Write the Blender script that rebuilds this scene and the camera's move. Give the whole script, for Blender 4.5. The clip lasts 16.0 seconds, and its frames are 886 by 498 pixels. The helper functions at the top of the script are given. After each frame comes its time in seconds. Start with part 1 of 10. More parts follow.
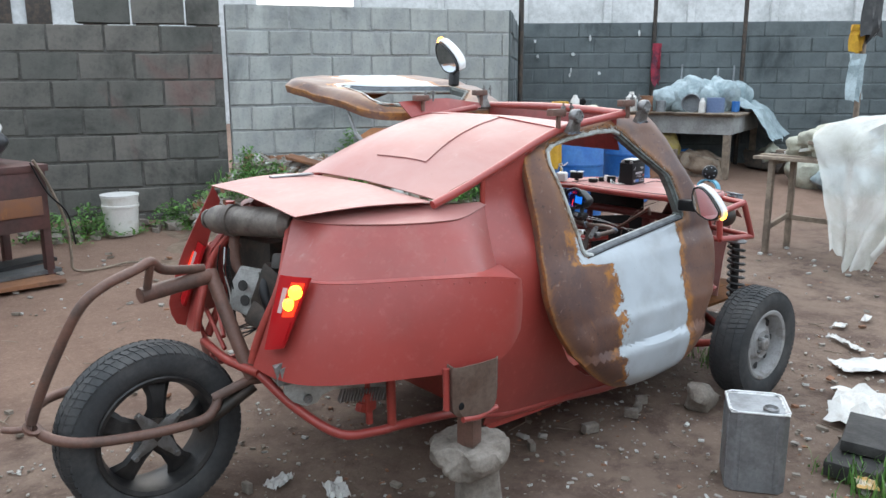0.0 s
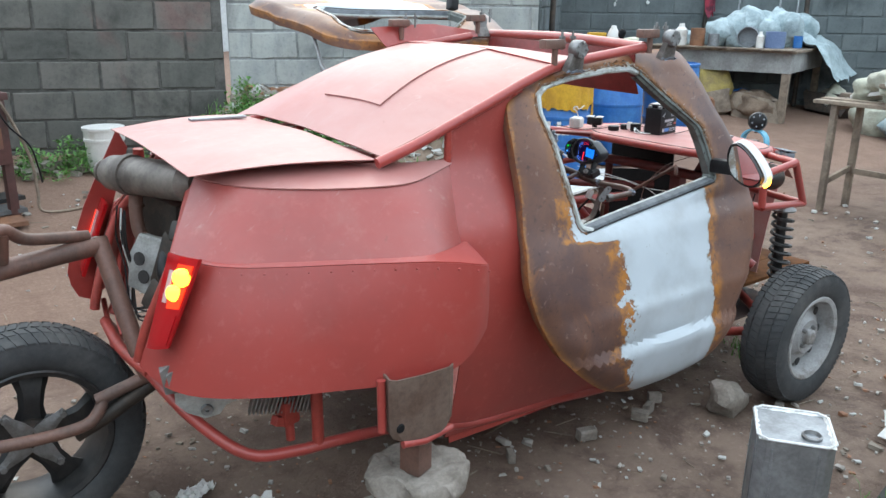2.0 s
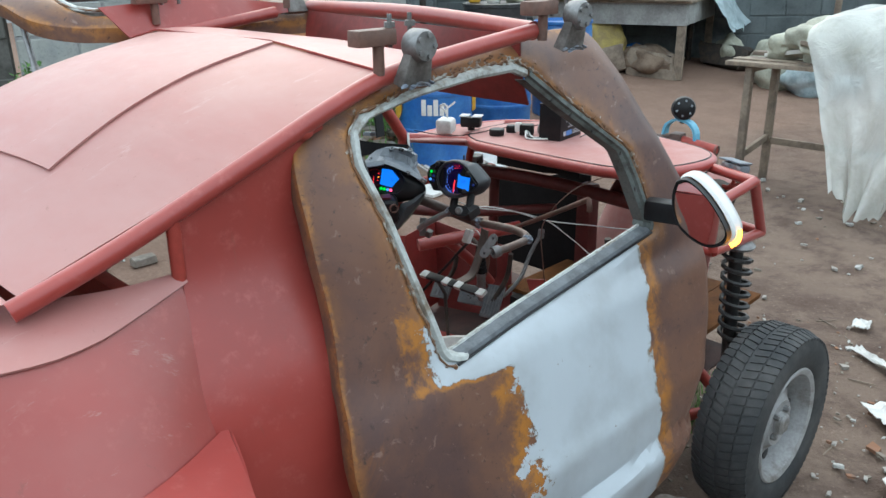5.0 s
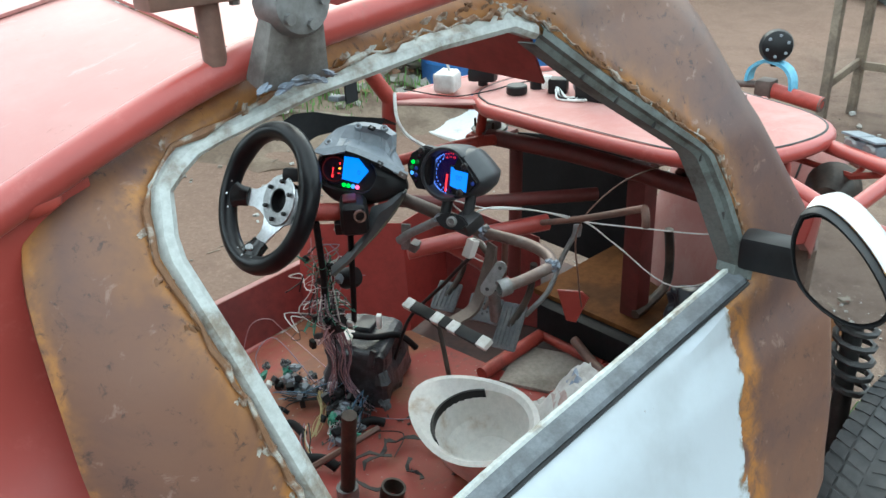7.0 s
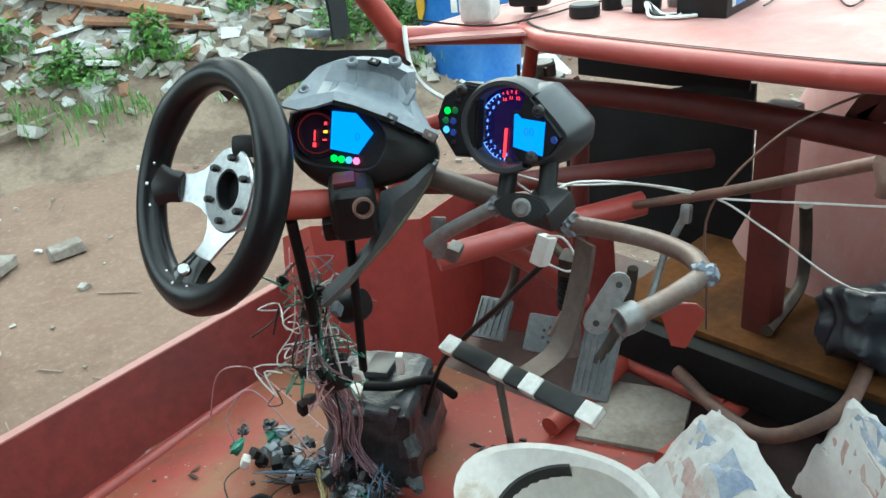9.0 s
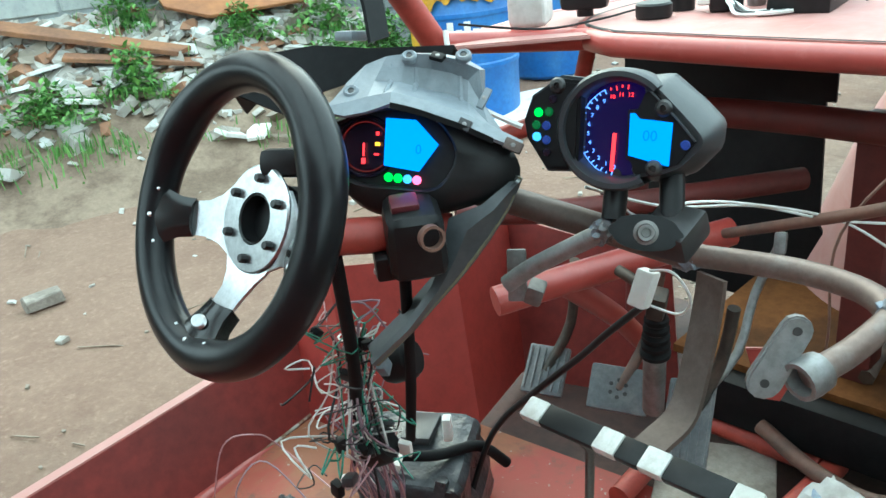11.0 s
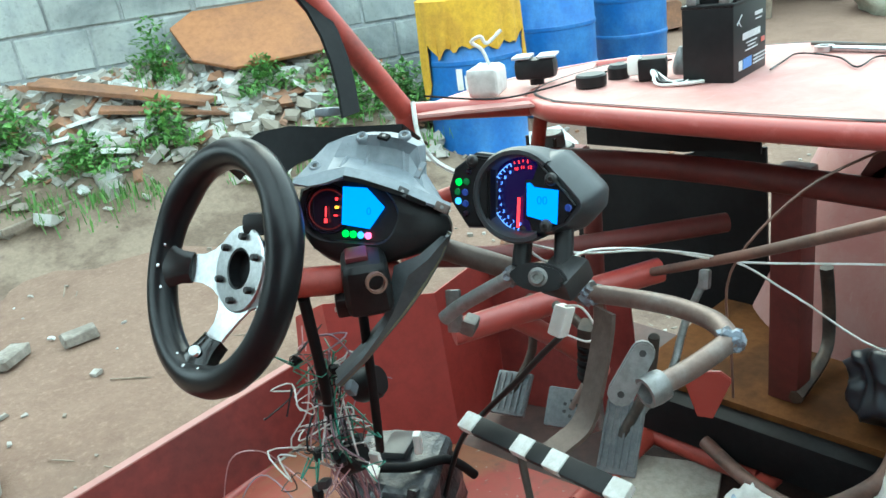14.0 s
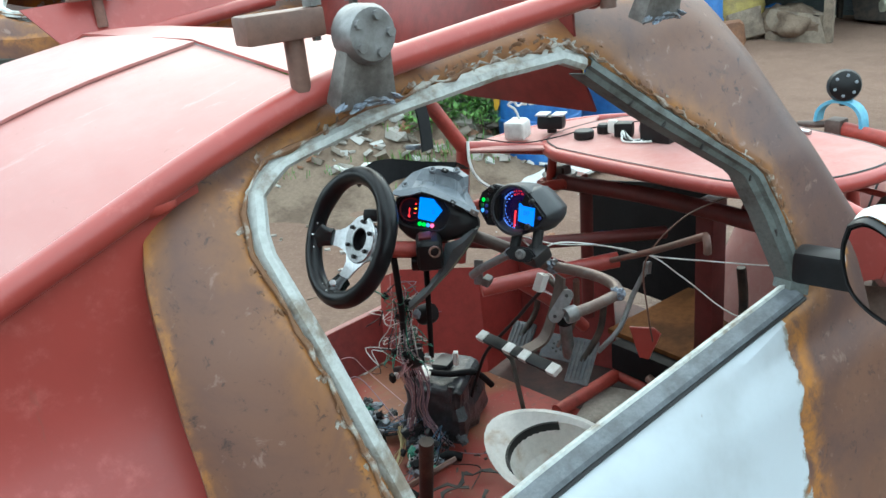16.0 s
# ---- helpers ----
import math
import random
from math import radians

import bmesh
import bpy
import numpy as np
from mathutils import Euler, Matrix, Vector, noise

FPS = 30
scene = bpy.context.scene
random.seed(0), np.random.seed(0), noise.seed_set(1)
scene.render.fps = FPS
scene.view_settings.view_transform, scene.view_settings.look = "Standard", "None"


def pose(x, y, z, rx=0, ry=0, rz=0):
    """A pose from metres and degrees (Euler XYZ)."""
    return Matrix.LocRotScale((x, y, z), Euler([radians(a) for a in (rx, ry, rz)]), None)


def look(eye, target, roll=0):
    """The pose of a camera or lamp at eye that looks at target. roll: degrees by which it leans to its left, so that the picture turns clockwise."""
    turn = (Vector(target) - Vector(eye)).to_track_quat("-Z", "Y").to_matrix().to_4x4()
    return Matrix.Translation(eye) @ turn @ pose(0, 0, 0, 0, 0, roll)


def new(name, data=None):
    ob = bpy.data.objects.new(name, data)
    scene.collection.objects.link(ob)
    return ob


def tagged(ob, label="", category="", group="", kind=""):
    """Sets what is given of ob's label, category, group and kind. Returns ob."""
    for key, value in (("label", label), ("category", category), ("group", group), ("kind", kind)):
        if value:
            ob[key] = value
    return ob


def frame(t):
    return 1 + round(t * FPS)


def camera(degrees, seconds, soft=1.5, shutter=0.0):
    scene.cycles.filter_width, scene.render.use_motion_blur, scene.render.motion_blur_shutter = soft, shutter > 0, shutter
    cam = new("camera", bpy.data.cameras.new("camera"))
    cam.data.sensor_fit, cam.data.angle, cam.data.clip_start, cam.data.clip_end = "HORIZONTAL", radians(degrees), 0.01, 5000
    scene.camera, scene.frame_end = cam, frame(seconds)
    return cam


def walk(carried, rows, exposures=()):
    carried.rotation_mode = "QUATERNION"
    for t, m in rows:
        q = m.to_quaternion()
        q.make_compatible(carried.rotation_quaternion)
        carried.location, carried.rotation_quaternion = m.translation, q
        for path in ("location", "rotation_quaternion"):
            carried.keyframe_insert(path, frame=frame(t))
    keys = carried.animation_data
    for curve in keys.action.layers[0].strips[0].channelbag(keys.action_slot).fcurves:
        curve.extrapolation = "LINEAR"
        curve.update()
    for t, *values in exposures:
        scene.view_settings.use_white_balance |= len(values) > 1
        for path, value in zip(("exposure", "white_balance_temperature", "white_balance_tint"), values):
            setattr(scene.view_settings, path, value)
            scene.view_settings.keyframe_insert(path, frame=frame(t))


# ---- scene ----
cam = camera(58.0, 16.0)
PATH = [
    (0, (-3.167, -2.825, 1.714), (-1.912, -1.328, 1.286), -0.1),
    (0.5, (-2.964, -2.83, 1.705), (-1.796, -1.287, 1.2), 0.1),
    (1, (-2.846, -2.754, 1.682), (-1.713, -1.201, 1.131), 0.8),
    (1.5, (-2.617, -2.577, 1.675), (-1.455, -1.047, 1.119), 1.2),
    (2, (-2.464, -2.45, 1.678), (-1.324, -0.916, 1.088), 0.8),
    (2.5, (-2.315, -2.32, 1.668), (-1.163, -0.803, 1.056), 0.9),
    (3, (-2.132, -2.142, 1.669), (-0.945, -0.654, 1.055), 0.3),
    (3.5, (-2.004, -2.01, 1.664), (-0.759, -0.576, 1.036), -0.1),
    (4, (-1.82, -1.82, 1.688), (-0.483, -0.475, 1.054), 0.1),
    (4.2, (-1.762, -1.764, 1.695), (-0.403, -0.442, 1.056), -0.2),
    (6.3, (-1.054, -1.367, 1.67), (0.135, 0.024, 0.863), -2.0),
    (6.5, (-0.997, -1.294, 1.664), (0.202, 0.08, 0.843), -2.1),
    (7, (-0.849, -1.146, 1.641), (0.308, 0.228, 0.759), -2.8),
    (7.5, (-0.678, -1.012, 1.587), (0.402, 0.375, 0.634), -3.5),
    (8, (-0.582, -0.893, 1.499), (0.468, 0.459, 0.464), -3.0),
    (8.5, (-0.525, -0.738, 1.399), (0.58, 0.626, 0.44), -4.2),
    (9, (-0.5, -0.622, 1.354), (0.644, 0.759, 0.468), -6.2),
    (9.5, (-0.477, -0.508, 1.295), (0.691, 0.867, 0.432), -6.7),
    (9.7, (-0.471, -0.472, 1.284), (0.705, 0.91, 0.444), -6.9),
    (11.8, (-0.452, -0.388, 1.263), (0.803, 0.978, 0.514), -6.0),
    (12, (-0.452, -0.39, 1.268), (0.812, 0.98, 0.544), -6.1),
    (12.5, (-0.473, -0.4, 1.283), (0.776, 0.998, 0.587), -7.0),
    (13, (-0.485, -0.431, 1.294), (0.741, 0.983, 0.589), -7.5),
    (13.5, (-0.488, -0.493, 1.295), (0.72, 0.932, 0.58), -7.8),
    (14, (-0.491, -0.607, 1.343), (0.695, 0.838, 0.632), -8.1),
    (14.5, (-0.553, -0.766, 1.431), (0.552, 0.756, 0.752), -9.0),
    (15, (-0.636, -0.913, 1.51), (0.446, 0.622, 0.823), -8.4),
    (15.5, (-0.781, -1.082, 1.566), (0.294, 0.459, 0.88), -7.1),
    (16, (-0.906, -1.257, 1.615), (0.137, 0.292, 0.9), -6.1),
]
EXPOSURES = [(0.0, 1.27, 6450, 7), (1.5, 1.5, 6340, 4), (2.5, 1.38, 6360, 4), (4.2, 1.16, 6330, 2), (6.5, 1.44, 6350, -2), (8.0, 2.05, 6320, -9), (9.5, 2.08, 6200, -13), (12.0, 2.32, 6040, -17), (13.5, 2.13, 6040, -17), (14.5, 2.35, 6000, -17), (15.1, 1.95, 6020, -13), (16.0, 1.65, 6220, -6)]
walk(cam, [(t, look(eye, target, roll)) for t, eye, target, roll in PATH], EXPOSURES)

# ---------------------------------------------------------------- light
world = bpy.data.worlds.new("overcast_sky")
scene.world = world
world.use_nodes = True
_n, _l = world.node_tree.nodes, world.node_tree.links
_sky = _n.new("ShaderNodeTexSky")
_sky.sky_type = "NISHITA"
_sky.sun_disc = False
_sky.sun_elevation, _sky.sun_rotation = radians(40), radians(33)
_sky.air_density, _sky.dust_density = 1.0, 4.0
_mixw = _n.new("ShaderNodeMix")
_mixw.data_type = "RGBA"
_mixw.inputs["Factor"].default_value = 0.75
_mixw.inputs["B"].default_value = (7.4, 8.1, 9.0, 1)
_l.new(_sky.outputs["Color"], _mixw.inputs["A"])
_l.new(_mixw.outputs["Result"], _n["Background"].inputs["Color"])
_n["Background"].inputs["Strength"].default_value = 0.12
sun = new("sun", bpy.data.lights.new("sun", "SUN"))
sun.data.energy, sun.data.angle, sun.data.color = 0.12, radians(60), (0.98, 0.99, 1.0)
sun.matrix_world = look((5, 7.6, 7.6), (0, 0, 0))

# ---------------------------------------------------------------- mesh helpers


def V(*a):
    return Vector(a)


def mesh_ob(name, bm, mat, smooth=30):
    me = bpy.data.meshes.new(name)
    bmesh.ops.recalc_face_normals(bm, faces=bm.faces)
    bm.to_mesh(me)
    bm.free()
    for m in mat if isinstance(mat, (list, tuple)) else [mat]:
        me.materials.append(m)
    if smooth:
        for p in me.polygons:
            p.use_smooth = True
        me.set_sharp_from_angle(angle=radians(smooth))
    return new(name, me)


def part(name, bm, mat, parent, label="", smooth=30):
    ob = mesh_ob(name, bm, mat, smooth)
    ob.parent = parent
    if label:
        ob["label"] = label
    return ob


def thing(name, label, category, loc=(0, 0, 0), rz=0, group="", kind=""):
    ob = new(name)
    ob.empty_display_size = 0.1
    ob.matrix_world = pose(*loc, 0, 0, rz)
    return tagged(ob, label, category, group, kind)


def solo(name, bm, mat, label, category, group="", kind="", smooth=30, m=None):
    ob = mesh_ob(name, bm, mat, smooth)
    if m is not None:
        ob.matrix_world = m
    return tagged(ob, label, category, group, kind)


def B():
    return bmesh.new()


def box(bm, c, s, rot=(0, 0, 0), bevel=0.0, taper=1.0, seg=2):
    """A box with centre c and size s, turned by degrees, with bevelled edges."""
    r = bmesh.ops.create_cube(bm, size=1)
    vs = r["verts"]
    for v in vs:
        k = taper if v.co.z > 0 else 1.0
        v.co = V(v.co.x * s[0] * k, v.co.y * s[1] * k, v.co.z * s[2])
    if bevel:
        es = list({e for v in vs for e in v.link_edges})
        g = bmesh.ops.bevel(bm, geom=es, offset=bevel, segments=seg, affect="EDGES", profile=0.6)
        vs = list({v for f in g["faces"] for v in f.verts} | {v for v in vs if v.is_valid})
    m = pose(*c, *rot)
    bmesh.ops.transform(bm, matrix=m, verts=vs)
    return vs


def smooth_path(pts, n=6):
    """Catmull-Rom through points."""
    pts = [Vector(p) for p in pts]
    if len(pts) < 3:
        return pts
    out = []
    for i in range(len(pts) - 1):
        p0, p1, p2, p3 = pts[max(i - 1, 0)], pts[i], pts[i + 1], pts[min(i + 2, len(pts) - 1)]
        for k in range(n):
            t = k / n
            out.append(0.5 * ((2 * p1) + (p2 - p0) * t + (2 * p0 - 5 * p1 + 4 * p2 - p3) * t * t + (3 * p1 - p0 - 3 * p2 + p3) * t ** 3))
    out.append(pts[-1])
    return out


def tube(bm, pts, r, seg=10, cap=True, closed=False):
    """A round tube along a line of points; r one radius or one for each point."""
    if 8 <= seg < 14:
        seg = 14
    pts = [Vector(p) for p in pts]
    n = len(pts)
    rs = r if isinstance(r, (list, tuple)) else [r] * n
    rings, up = [], None
    for i in range(n):
        if closed:
            d = pts[(i + 1) % n] - pts[i - 1]
        else:
            d = pts[min(i + 1, n - 1)] - pts[max(i - 1, 0)]
        d.normalize()
        if up is None:
            up = d.orthogonal().normalized()
        up = (up - d * up.dot(d))
        if up.length < 1e-5:
            up = d.orthogonal()
        up.normalize()
        side = d.cross(up)
        rings.append([bm.verts.new(pts[i] + (up * math.cos(a) + side * math.sin(a)) * rs[i]) for a in (2 * math.pi * k / seg for k in range(seg))])
    for i in range(n if closed else n - 1):
        a, b = rings[i], rings[(i + 1) % n]
        for k in range(seg):
            bm.faces.new((a[k], a[(k + 1) % seg], b[(k + 1) % seg], b[k]))
    if cap and not closed:
        bm.faces.new(rings[0])
        bm.faces.new(list(reversed(rings[-1])))
    return [v for ring in rings for v in ring]


def lathe(bm, prof, seg=28, m=None, closed=False):
    """Turn a profile of (radius, height) round z."""
    rings = []
    for r, z in prof:
        if r < 1e-6:
            rings.append([bm.verts.new((0, 0, z))])
        else:
            rings.append([bm.verts.new((r * math.cos(2 * math.pi * k / seg), r * math.sin(2 * math.pi * k / seg), z)) for k in range(seg)])
    pairs = list(zip(rings, rings[1:])) + ([(rings[-1], rings[0])] if closed else [])
    for a, b in pairs:
        for k in range(seg):
            k2 = (k + 1) % seg
            if len(a) == 1 and len(b) == 1:
                continue
            if len(a) == 1:
                bm.faces.new((a[0], b[k], b[k2]))
            elif len(b) == 1:
                bm.faces.new((a[k], a[k2], b[0]))
            else:
                bm.faces.new((a[k], a[k2], b[k2], b[k]))
    vs = [v for r in rings for v in r]
    if m is not None:
        bmesh.ops.transform(bm, matrix=m, verts=vs)
    return vs


def sheet(bm, rows, th=0.004, flip=False):
    """A thin curved sheet from a grid of points (rows of equal length), with real thickness."""
    g = [[Vector(p) for p in r] for r in rows]
    nr, nc = len(g), len(g[0])
    nor = [[None] * nc for _ in range(nr)]
    for i in range(nr):
        for j in range(nc):
            du = g[min(i + 1, nr - 1)][j] - g[max(i - 1, 0)][j]
            dv = g[i][min(j + 1, nc - 1)] - g[i][max(j - 1, 0)]
            k = du.cross(dv)
            nor[i][j] = k.normalized() if k.length > 1e-9 else V(0, 0, 1)
    s = -1 if flip else 1
    top = [[bm.verts.new(g[i][j]) for j in range(nc)] for i in range(nr)]
    bot = [[bm.verts.new(g[i][j] - nor[i][j] * th * s) for j in range(nc)] for i in range(nr)]
    for i in range(nr - 1):
        for j in range(nc - 1):
            bm.faces.new((top[i][j], top[i][j + 1], top[i + 1][j + 1], top[i + 1][j]))
            bm.faces.new((bot[i][j], bot[i + 1][j], bot[i + 1][j + 1], bot[i][j + 1]))
    for i in range(nr - 1):
        bm.faces.new((top[i][0], top[i + 1][0], bot[i + 1][0], bot[i][0]))
        bm.faces.new((top[i][-1], bot[i][-1], bot[i + 1][-1], top[i + 1][-1]))
    for j in range(nc - 1):
        bm.faces.new((top[0][j], bot[0][j], bot[0][j + 1], top[0][j + 1]))
        bm.faces.new((top[-1][j], top[-1][j + 1], bot[-1][j + 1], bot[-1][j]))


def coons(a, b, n=8, bulge=(0, 0, 0)):
    """Rows that lead from the line a to the line b, bowed out by bulge in the middle."""
    a, b, u = [Vector(p) for p in a], [Vector(p) for p in b], Vector(bulge)
    return [[p.lerp(q, i / n) + u * math.sin(math.pi * i / n) for p, q in zip(a, b)] for i in range(n + 1)]


def resample(pts, n):
    """n points at even steps along a line."""
    pts = [Vector(p) for p in pts]
    ds = [0]
    for p, q in zip(pts, pts[1:]):
        ds.append(ds[-1] + (q - p).length)
    out, k = [], 0
    for i in range(n):
        d = ds[-1] * i / (n - 1)
        while k < len(pts) - 2 and ds[k + 1] < d:
            k += 1
        f = (d - ds[k]) / max(ds[k + 1] - ds[k], 1e-9)
        out.append(pts[k].lerp(pts[k + 1], f))
    return out


def prism(bm, poly, h, m=None, bevel=0.0):
    """A flat outline in xy, pushed up by h."""
    vs = [bm.verts.new((p[0], p[1], 0)) for p in poly]
    f = bm.faces.new(vs)
    r = bmesh.ops.extrude_face_region(bm, geom=[f])
    up = [v for v in r["geom"] if isinstance(v, bmesh.types.BMVert)]
    for v in up:
        v.co.z += h
    allv = vs + up
    if bevel:
        es = [e for e in {e for v in up for e in v.link_edges} if all(v in up for v in e.verts)]
        g = bmesh.ops.bevel(bm, geom=es, offset=bevel, segments=2, affect="EDGES")
        allv = list({v for v in allv if v.is_valid} | {v for f in g["faces"] for v in f.verts})
    if m is not None:
        bmesh.ops.transform(bm, matrix=m, verts=allv)
    return allv


def blob(bm, c, s, amount=0.25, sub=2, seed=0, rot=(0, 0, 0), scale=2.0):
    """An uneven lump."""
    r = bmesh.ops.create_icosphere(bm, subdivisions=sub, radius=0.5)
    o = V(seed * 3.1, seed * 1.7, seed * 0.9)
    for v in r["verts"]:
        k = 1 + amount * noise.noise(v.co * scale + o)
        v.co = V(v.co.x * s[0] * k, v.co.y * s[1] * k, v.co.z * s[2] * k)
    bmesh.ops.transform(bm, matrix=pose(*c, *rot), verts=r["verts"])
    return r["verts"]


def chunk(bm, c, s, seed=0, rot=(0, 0, 0), rough=0.12):
    """A broken angular piece."""
    rr = random.Random(seed)
    vs = box(bm, (0, 0, 0), s, bevel=min(s) * 0.12, seg=1)
    for v in vs:
        v.co += V(rr.uniform(-1, 1) * s[0], rr.uniform(-1, 1) * s[1], rr.uniform(-1, 1) * s[2]) * rough
    bmesh.ops.transform(bm, matrix=pose(*c, *rot), verts=vs)
    return vs


# ---------------------------------------------------------------- materials


class Mat:
    """A small builder for node materials."""

    def __init__(self, name, rough=0.6, metal=0.0, spec=0.5):
        self.m = bpy.data.materials.new(name)
        self.m.use_nodes = True
        self.t = self.m.node_tree
        self.b = self.t.nodes["Principled BSDF"]
        self.b.inputs["Roughness"].default_value = rough
        self.b.inputs["Metallic"].default_value = metal
        self.b.inputs["Specular IOR Level"].default_value = spec
        self.co = self.t.nodes.new("ShaderNodeTexCoord").outputs["Object"]

    def link(self, a, b):
        self.t.links.new(a, b)

    def noise(self, scale, detail=4, rough=0.6, dist=0.0, stretch=None):
        n = self.t.nodes.new("ShaderNodeTexNoise")
        n.inputs["Scale"].default_value, n.inputs["Detail"].default_value = scale, detail
        n.inputs["Roughness"].default_value, n.inputs["Distortion"].default_value = rough, dist
        co = self.co
        if stretch:
            mp = self.t.nodes.new("ShaderNodeMapping")
            mp.inputs["Scale"].default_value = stretch
            self.link(co, mp.inputs["Vector"])
            co = mp.outputs["Vector"]
        self.link(co, n.inputs["Vector"])
        return n.outputs["Fac"]

    def ramp(self, fac, lo, hi, smooth=True):
        n = self.t.nodes.new("ShaderNodeMapRange")
        n.interpolation_type = "SMOOTHSTEP" if smooth else "LINEAR"
        n.inputs["From Min"].default_value, n.inputs["From Max"].default_value = lo, hi
        self.link(fac, n.inputs["Value"])
        return n.outputs["Result"]

    def mix(self, fac, a, b, mode="MIX"):
        n = self.t.nodes.new("ShaderNodeMix")
        n.data_type, n.blend_type = "RGBA", mode
        for v, k in ((a, "A"), (b, "B")):
            if isinstance(v, (tuple, list)):
                n.inputs[k].default_value = (*v[:3], 1)
            else:
                self.link(v, n.inputs[k])
        if isinstance(fac, (int, float)):
            n.inputs["Factor"].default_value = fac
        else:
            self.link(fac, n.inputs["Factor"])
        return n.outputs["Result"]

    def rnd(self, island=False):
        if island:
            return self.t.nodes.new("ShaderNodeNewGeometry").outputs["Random Per Island"]
        return self.t.nodes.new("ShaderNodeObjectInfo").outputs["Random"]

    def color(self, c):
        if isinstance(c, (tuple, list)):
            self.b.inputs["Base Color"].default_value = (*c[:3], 1)
        else:
            self.link(c, self.b.inputs["Base Color"])
        return self

    def rough(self, fac, lo, hi):
        n = self.t.nodes.new("ShaderNodeMapRange")
        n.inputs["To Min"].default_value, n.inputs["To Max"].default_value = lo, hi
        self.link(fac, n.inputs["Value"])
        self.link(n.outputs["Result"], self.b.inputs["Roughness"])
        return self

    def bump(self, h, strength=0.3, dist=0.01):
        n = self.t.nodes.new("ShaderNodeBump")
        n.inputs["Strength"].default_value, n.inputs["Distance"].default_value = strength, dist
        self.link(h, n.inputs["Height"])
        prev = self.b.inputs["Normal"]
        if prev.is_linked:
            self.link(prev.links[0].from_socket, n.inputs["Normal"])
        self.link(n.outputs["Normal"], prev)
        return self


def two_tone(name, a, b, scale=6, lo=0.4, hi=0.65, rough=(0.5, 0.8), metal=0.0, bump=0.2, bscale=60, bdist=0.002, grain=None, spec=0.5):
    """A surface of two colours in patches, with fine grain and relief."""
    M = Mat(name, metal=metal, spec=spec)
    n1 = M.noise(scale, 6, 0.65)
    f = M.ramp(n1, lo, hi)
    c = M.mix(f, a, b)
    n2 = M.noise(scale * 9, 5, 0.7)
    g = grain if grain is not None else 0.25
    c = M.mix(M.ramp(n2, 0.3, 0.75), c, M.mix(1.0, c, tuple([1 - g] * 3), "MULTIPLY"))
    M.color(c)
    M.rough(n1, *rough)
    M.bump(M.noise(bscale, 4, 0.6), bump, bdist)
    return M.m


def glow(name, col, strength, base=(0.02, 0.02, 0.02)):
    M = Mat(name, 0.2)
    M.color(base)
    M.b.inputs["Emission Color"].default_value = (*col, 1)
    M.b.inputs["Emission Strength"].default_value = strength
    return M.m


def make_red_paint(name="red_oxide_paint", fade=0.1, coat=0.5, pink=(0.4, 0.78)):
    M = Mat(name, spec=0.5)
    M.b.inputs["Coat Weight"].default_value = coat
    M.b.inputs["Coat Roughness"].default_value = 0.3 if fade < 0.3 else 0.42
    M.b.inputs["Coat IOR"].default_value = 1.5
    M.b.inputs["Sheen Weight"].default_value = 0.05
    M.b.inputs["Sheen Roughness"].default_value = 0.4
    a = M.noise(2.2, 5, 0.6)
    b = M.noise(28, 5, 0.7)
    c = M.mix(M.ramp(a, 0.35, 0.7), (0.375, 0.05, 0.04), (0.295, 0.041, 0.033))
    c = M.mix(M.ramp(b, 0.52, 0.8), c, (0.42, 0.095, 0.08))
    dust = M.ramp(M.noise(5.5, 6, 0.7), 0.5, 0.85)
    c = M.mix(M.mix(dust, (0, 0, 0), (fade, fade, fade)), c, (0.46, 0.3, 0.26))
    if fade > 0.23:
        c = M.mix(M.mix(M.ramp(M.noise(1.6, 5, 0.65, 0.4), 0.3, 0.7), (pink[0],) * 3, (pink[1],) * 3), c, (0.42, 0.225, 0.205))
        c = M.mix(M.mix(M.ramp(M.noise(12, 6, 0.8, 0.4, (0.6, 3, 1)), 0.6, 0.68), (0, 0, 0), (0.3, 0.3, 0.3)), c, (0.5, 0.36, 0.32))
    if fade > 0.5:
        c = M.mix(M.mix(M.ramp(M.noise(7, 6, 0.75, 0.5), 0.35, 0.75), (0.15, 0.15, 0.15), (0.65, 0.65, 0.65)), c, (0.47, 0.3, 0.27))
    # thin runs and scratches
    c = M.mix(M.mix(M.ramp(M.noise(9, 5, 0.75, 0.6, (6, 6, 0.7)), 0.62, 0.72), (0, 0, 0), (0.35, 0.35, 0.35)), c, (0.2, 0.07, 0.05))
    M.color(c)
    M.rough(b, *((0.34, 0.55) if fade < 0.5 else (0.55, 0.75)))
    M.bump(M.noise(2.6, 3, 0.5), 0.16, 0.02)
    M.bump(M.noise(9, 3, 0.5), 0.06, 0.01)
    M.bump(M.noise(150, 3, 0.6), 0.1, 0.001)
    return M.m


def make_rust():
    M = Mat("rusted_sheet_steel", spec=0.4)
    a = M.noise(3.0, 7, 0.65, 0.4)
    b = M.noise(14, 7, 0.7, 0.3)
    c = M.mix(M.ramp(a, 0.38, 0.66), (0.16, 0.085, 0.065), (0.22, 0.095, 0.045))
    c = M.mix(M.ramp(M.noise(4.5, 6, 0.7, 0.8, (1, 1, 0.35)), 0.56, 0.74), c, (0.42, 0.17, 0.035))
    c = M.mix(M.ramp(b, 0.6, 0.8), c, (0.09, 0.055, 0.045))
    M.color(c)
    M.rough(b, 0.45, 0.75)
    M.bump(b, 0.2, 0.003)
    M.bump(M.noise(180, 3, 0.6), 0.15, 0.001)
    return M.m


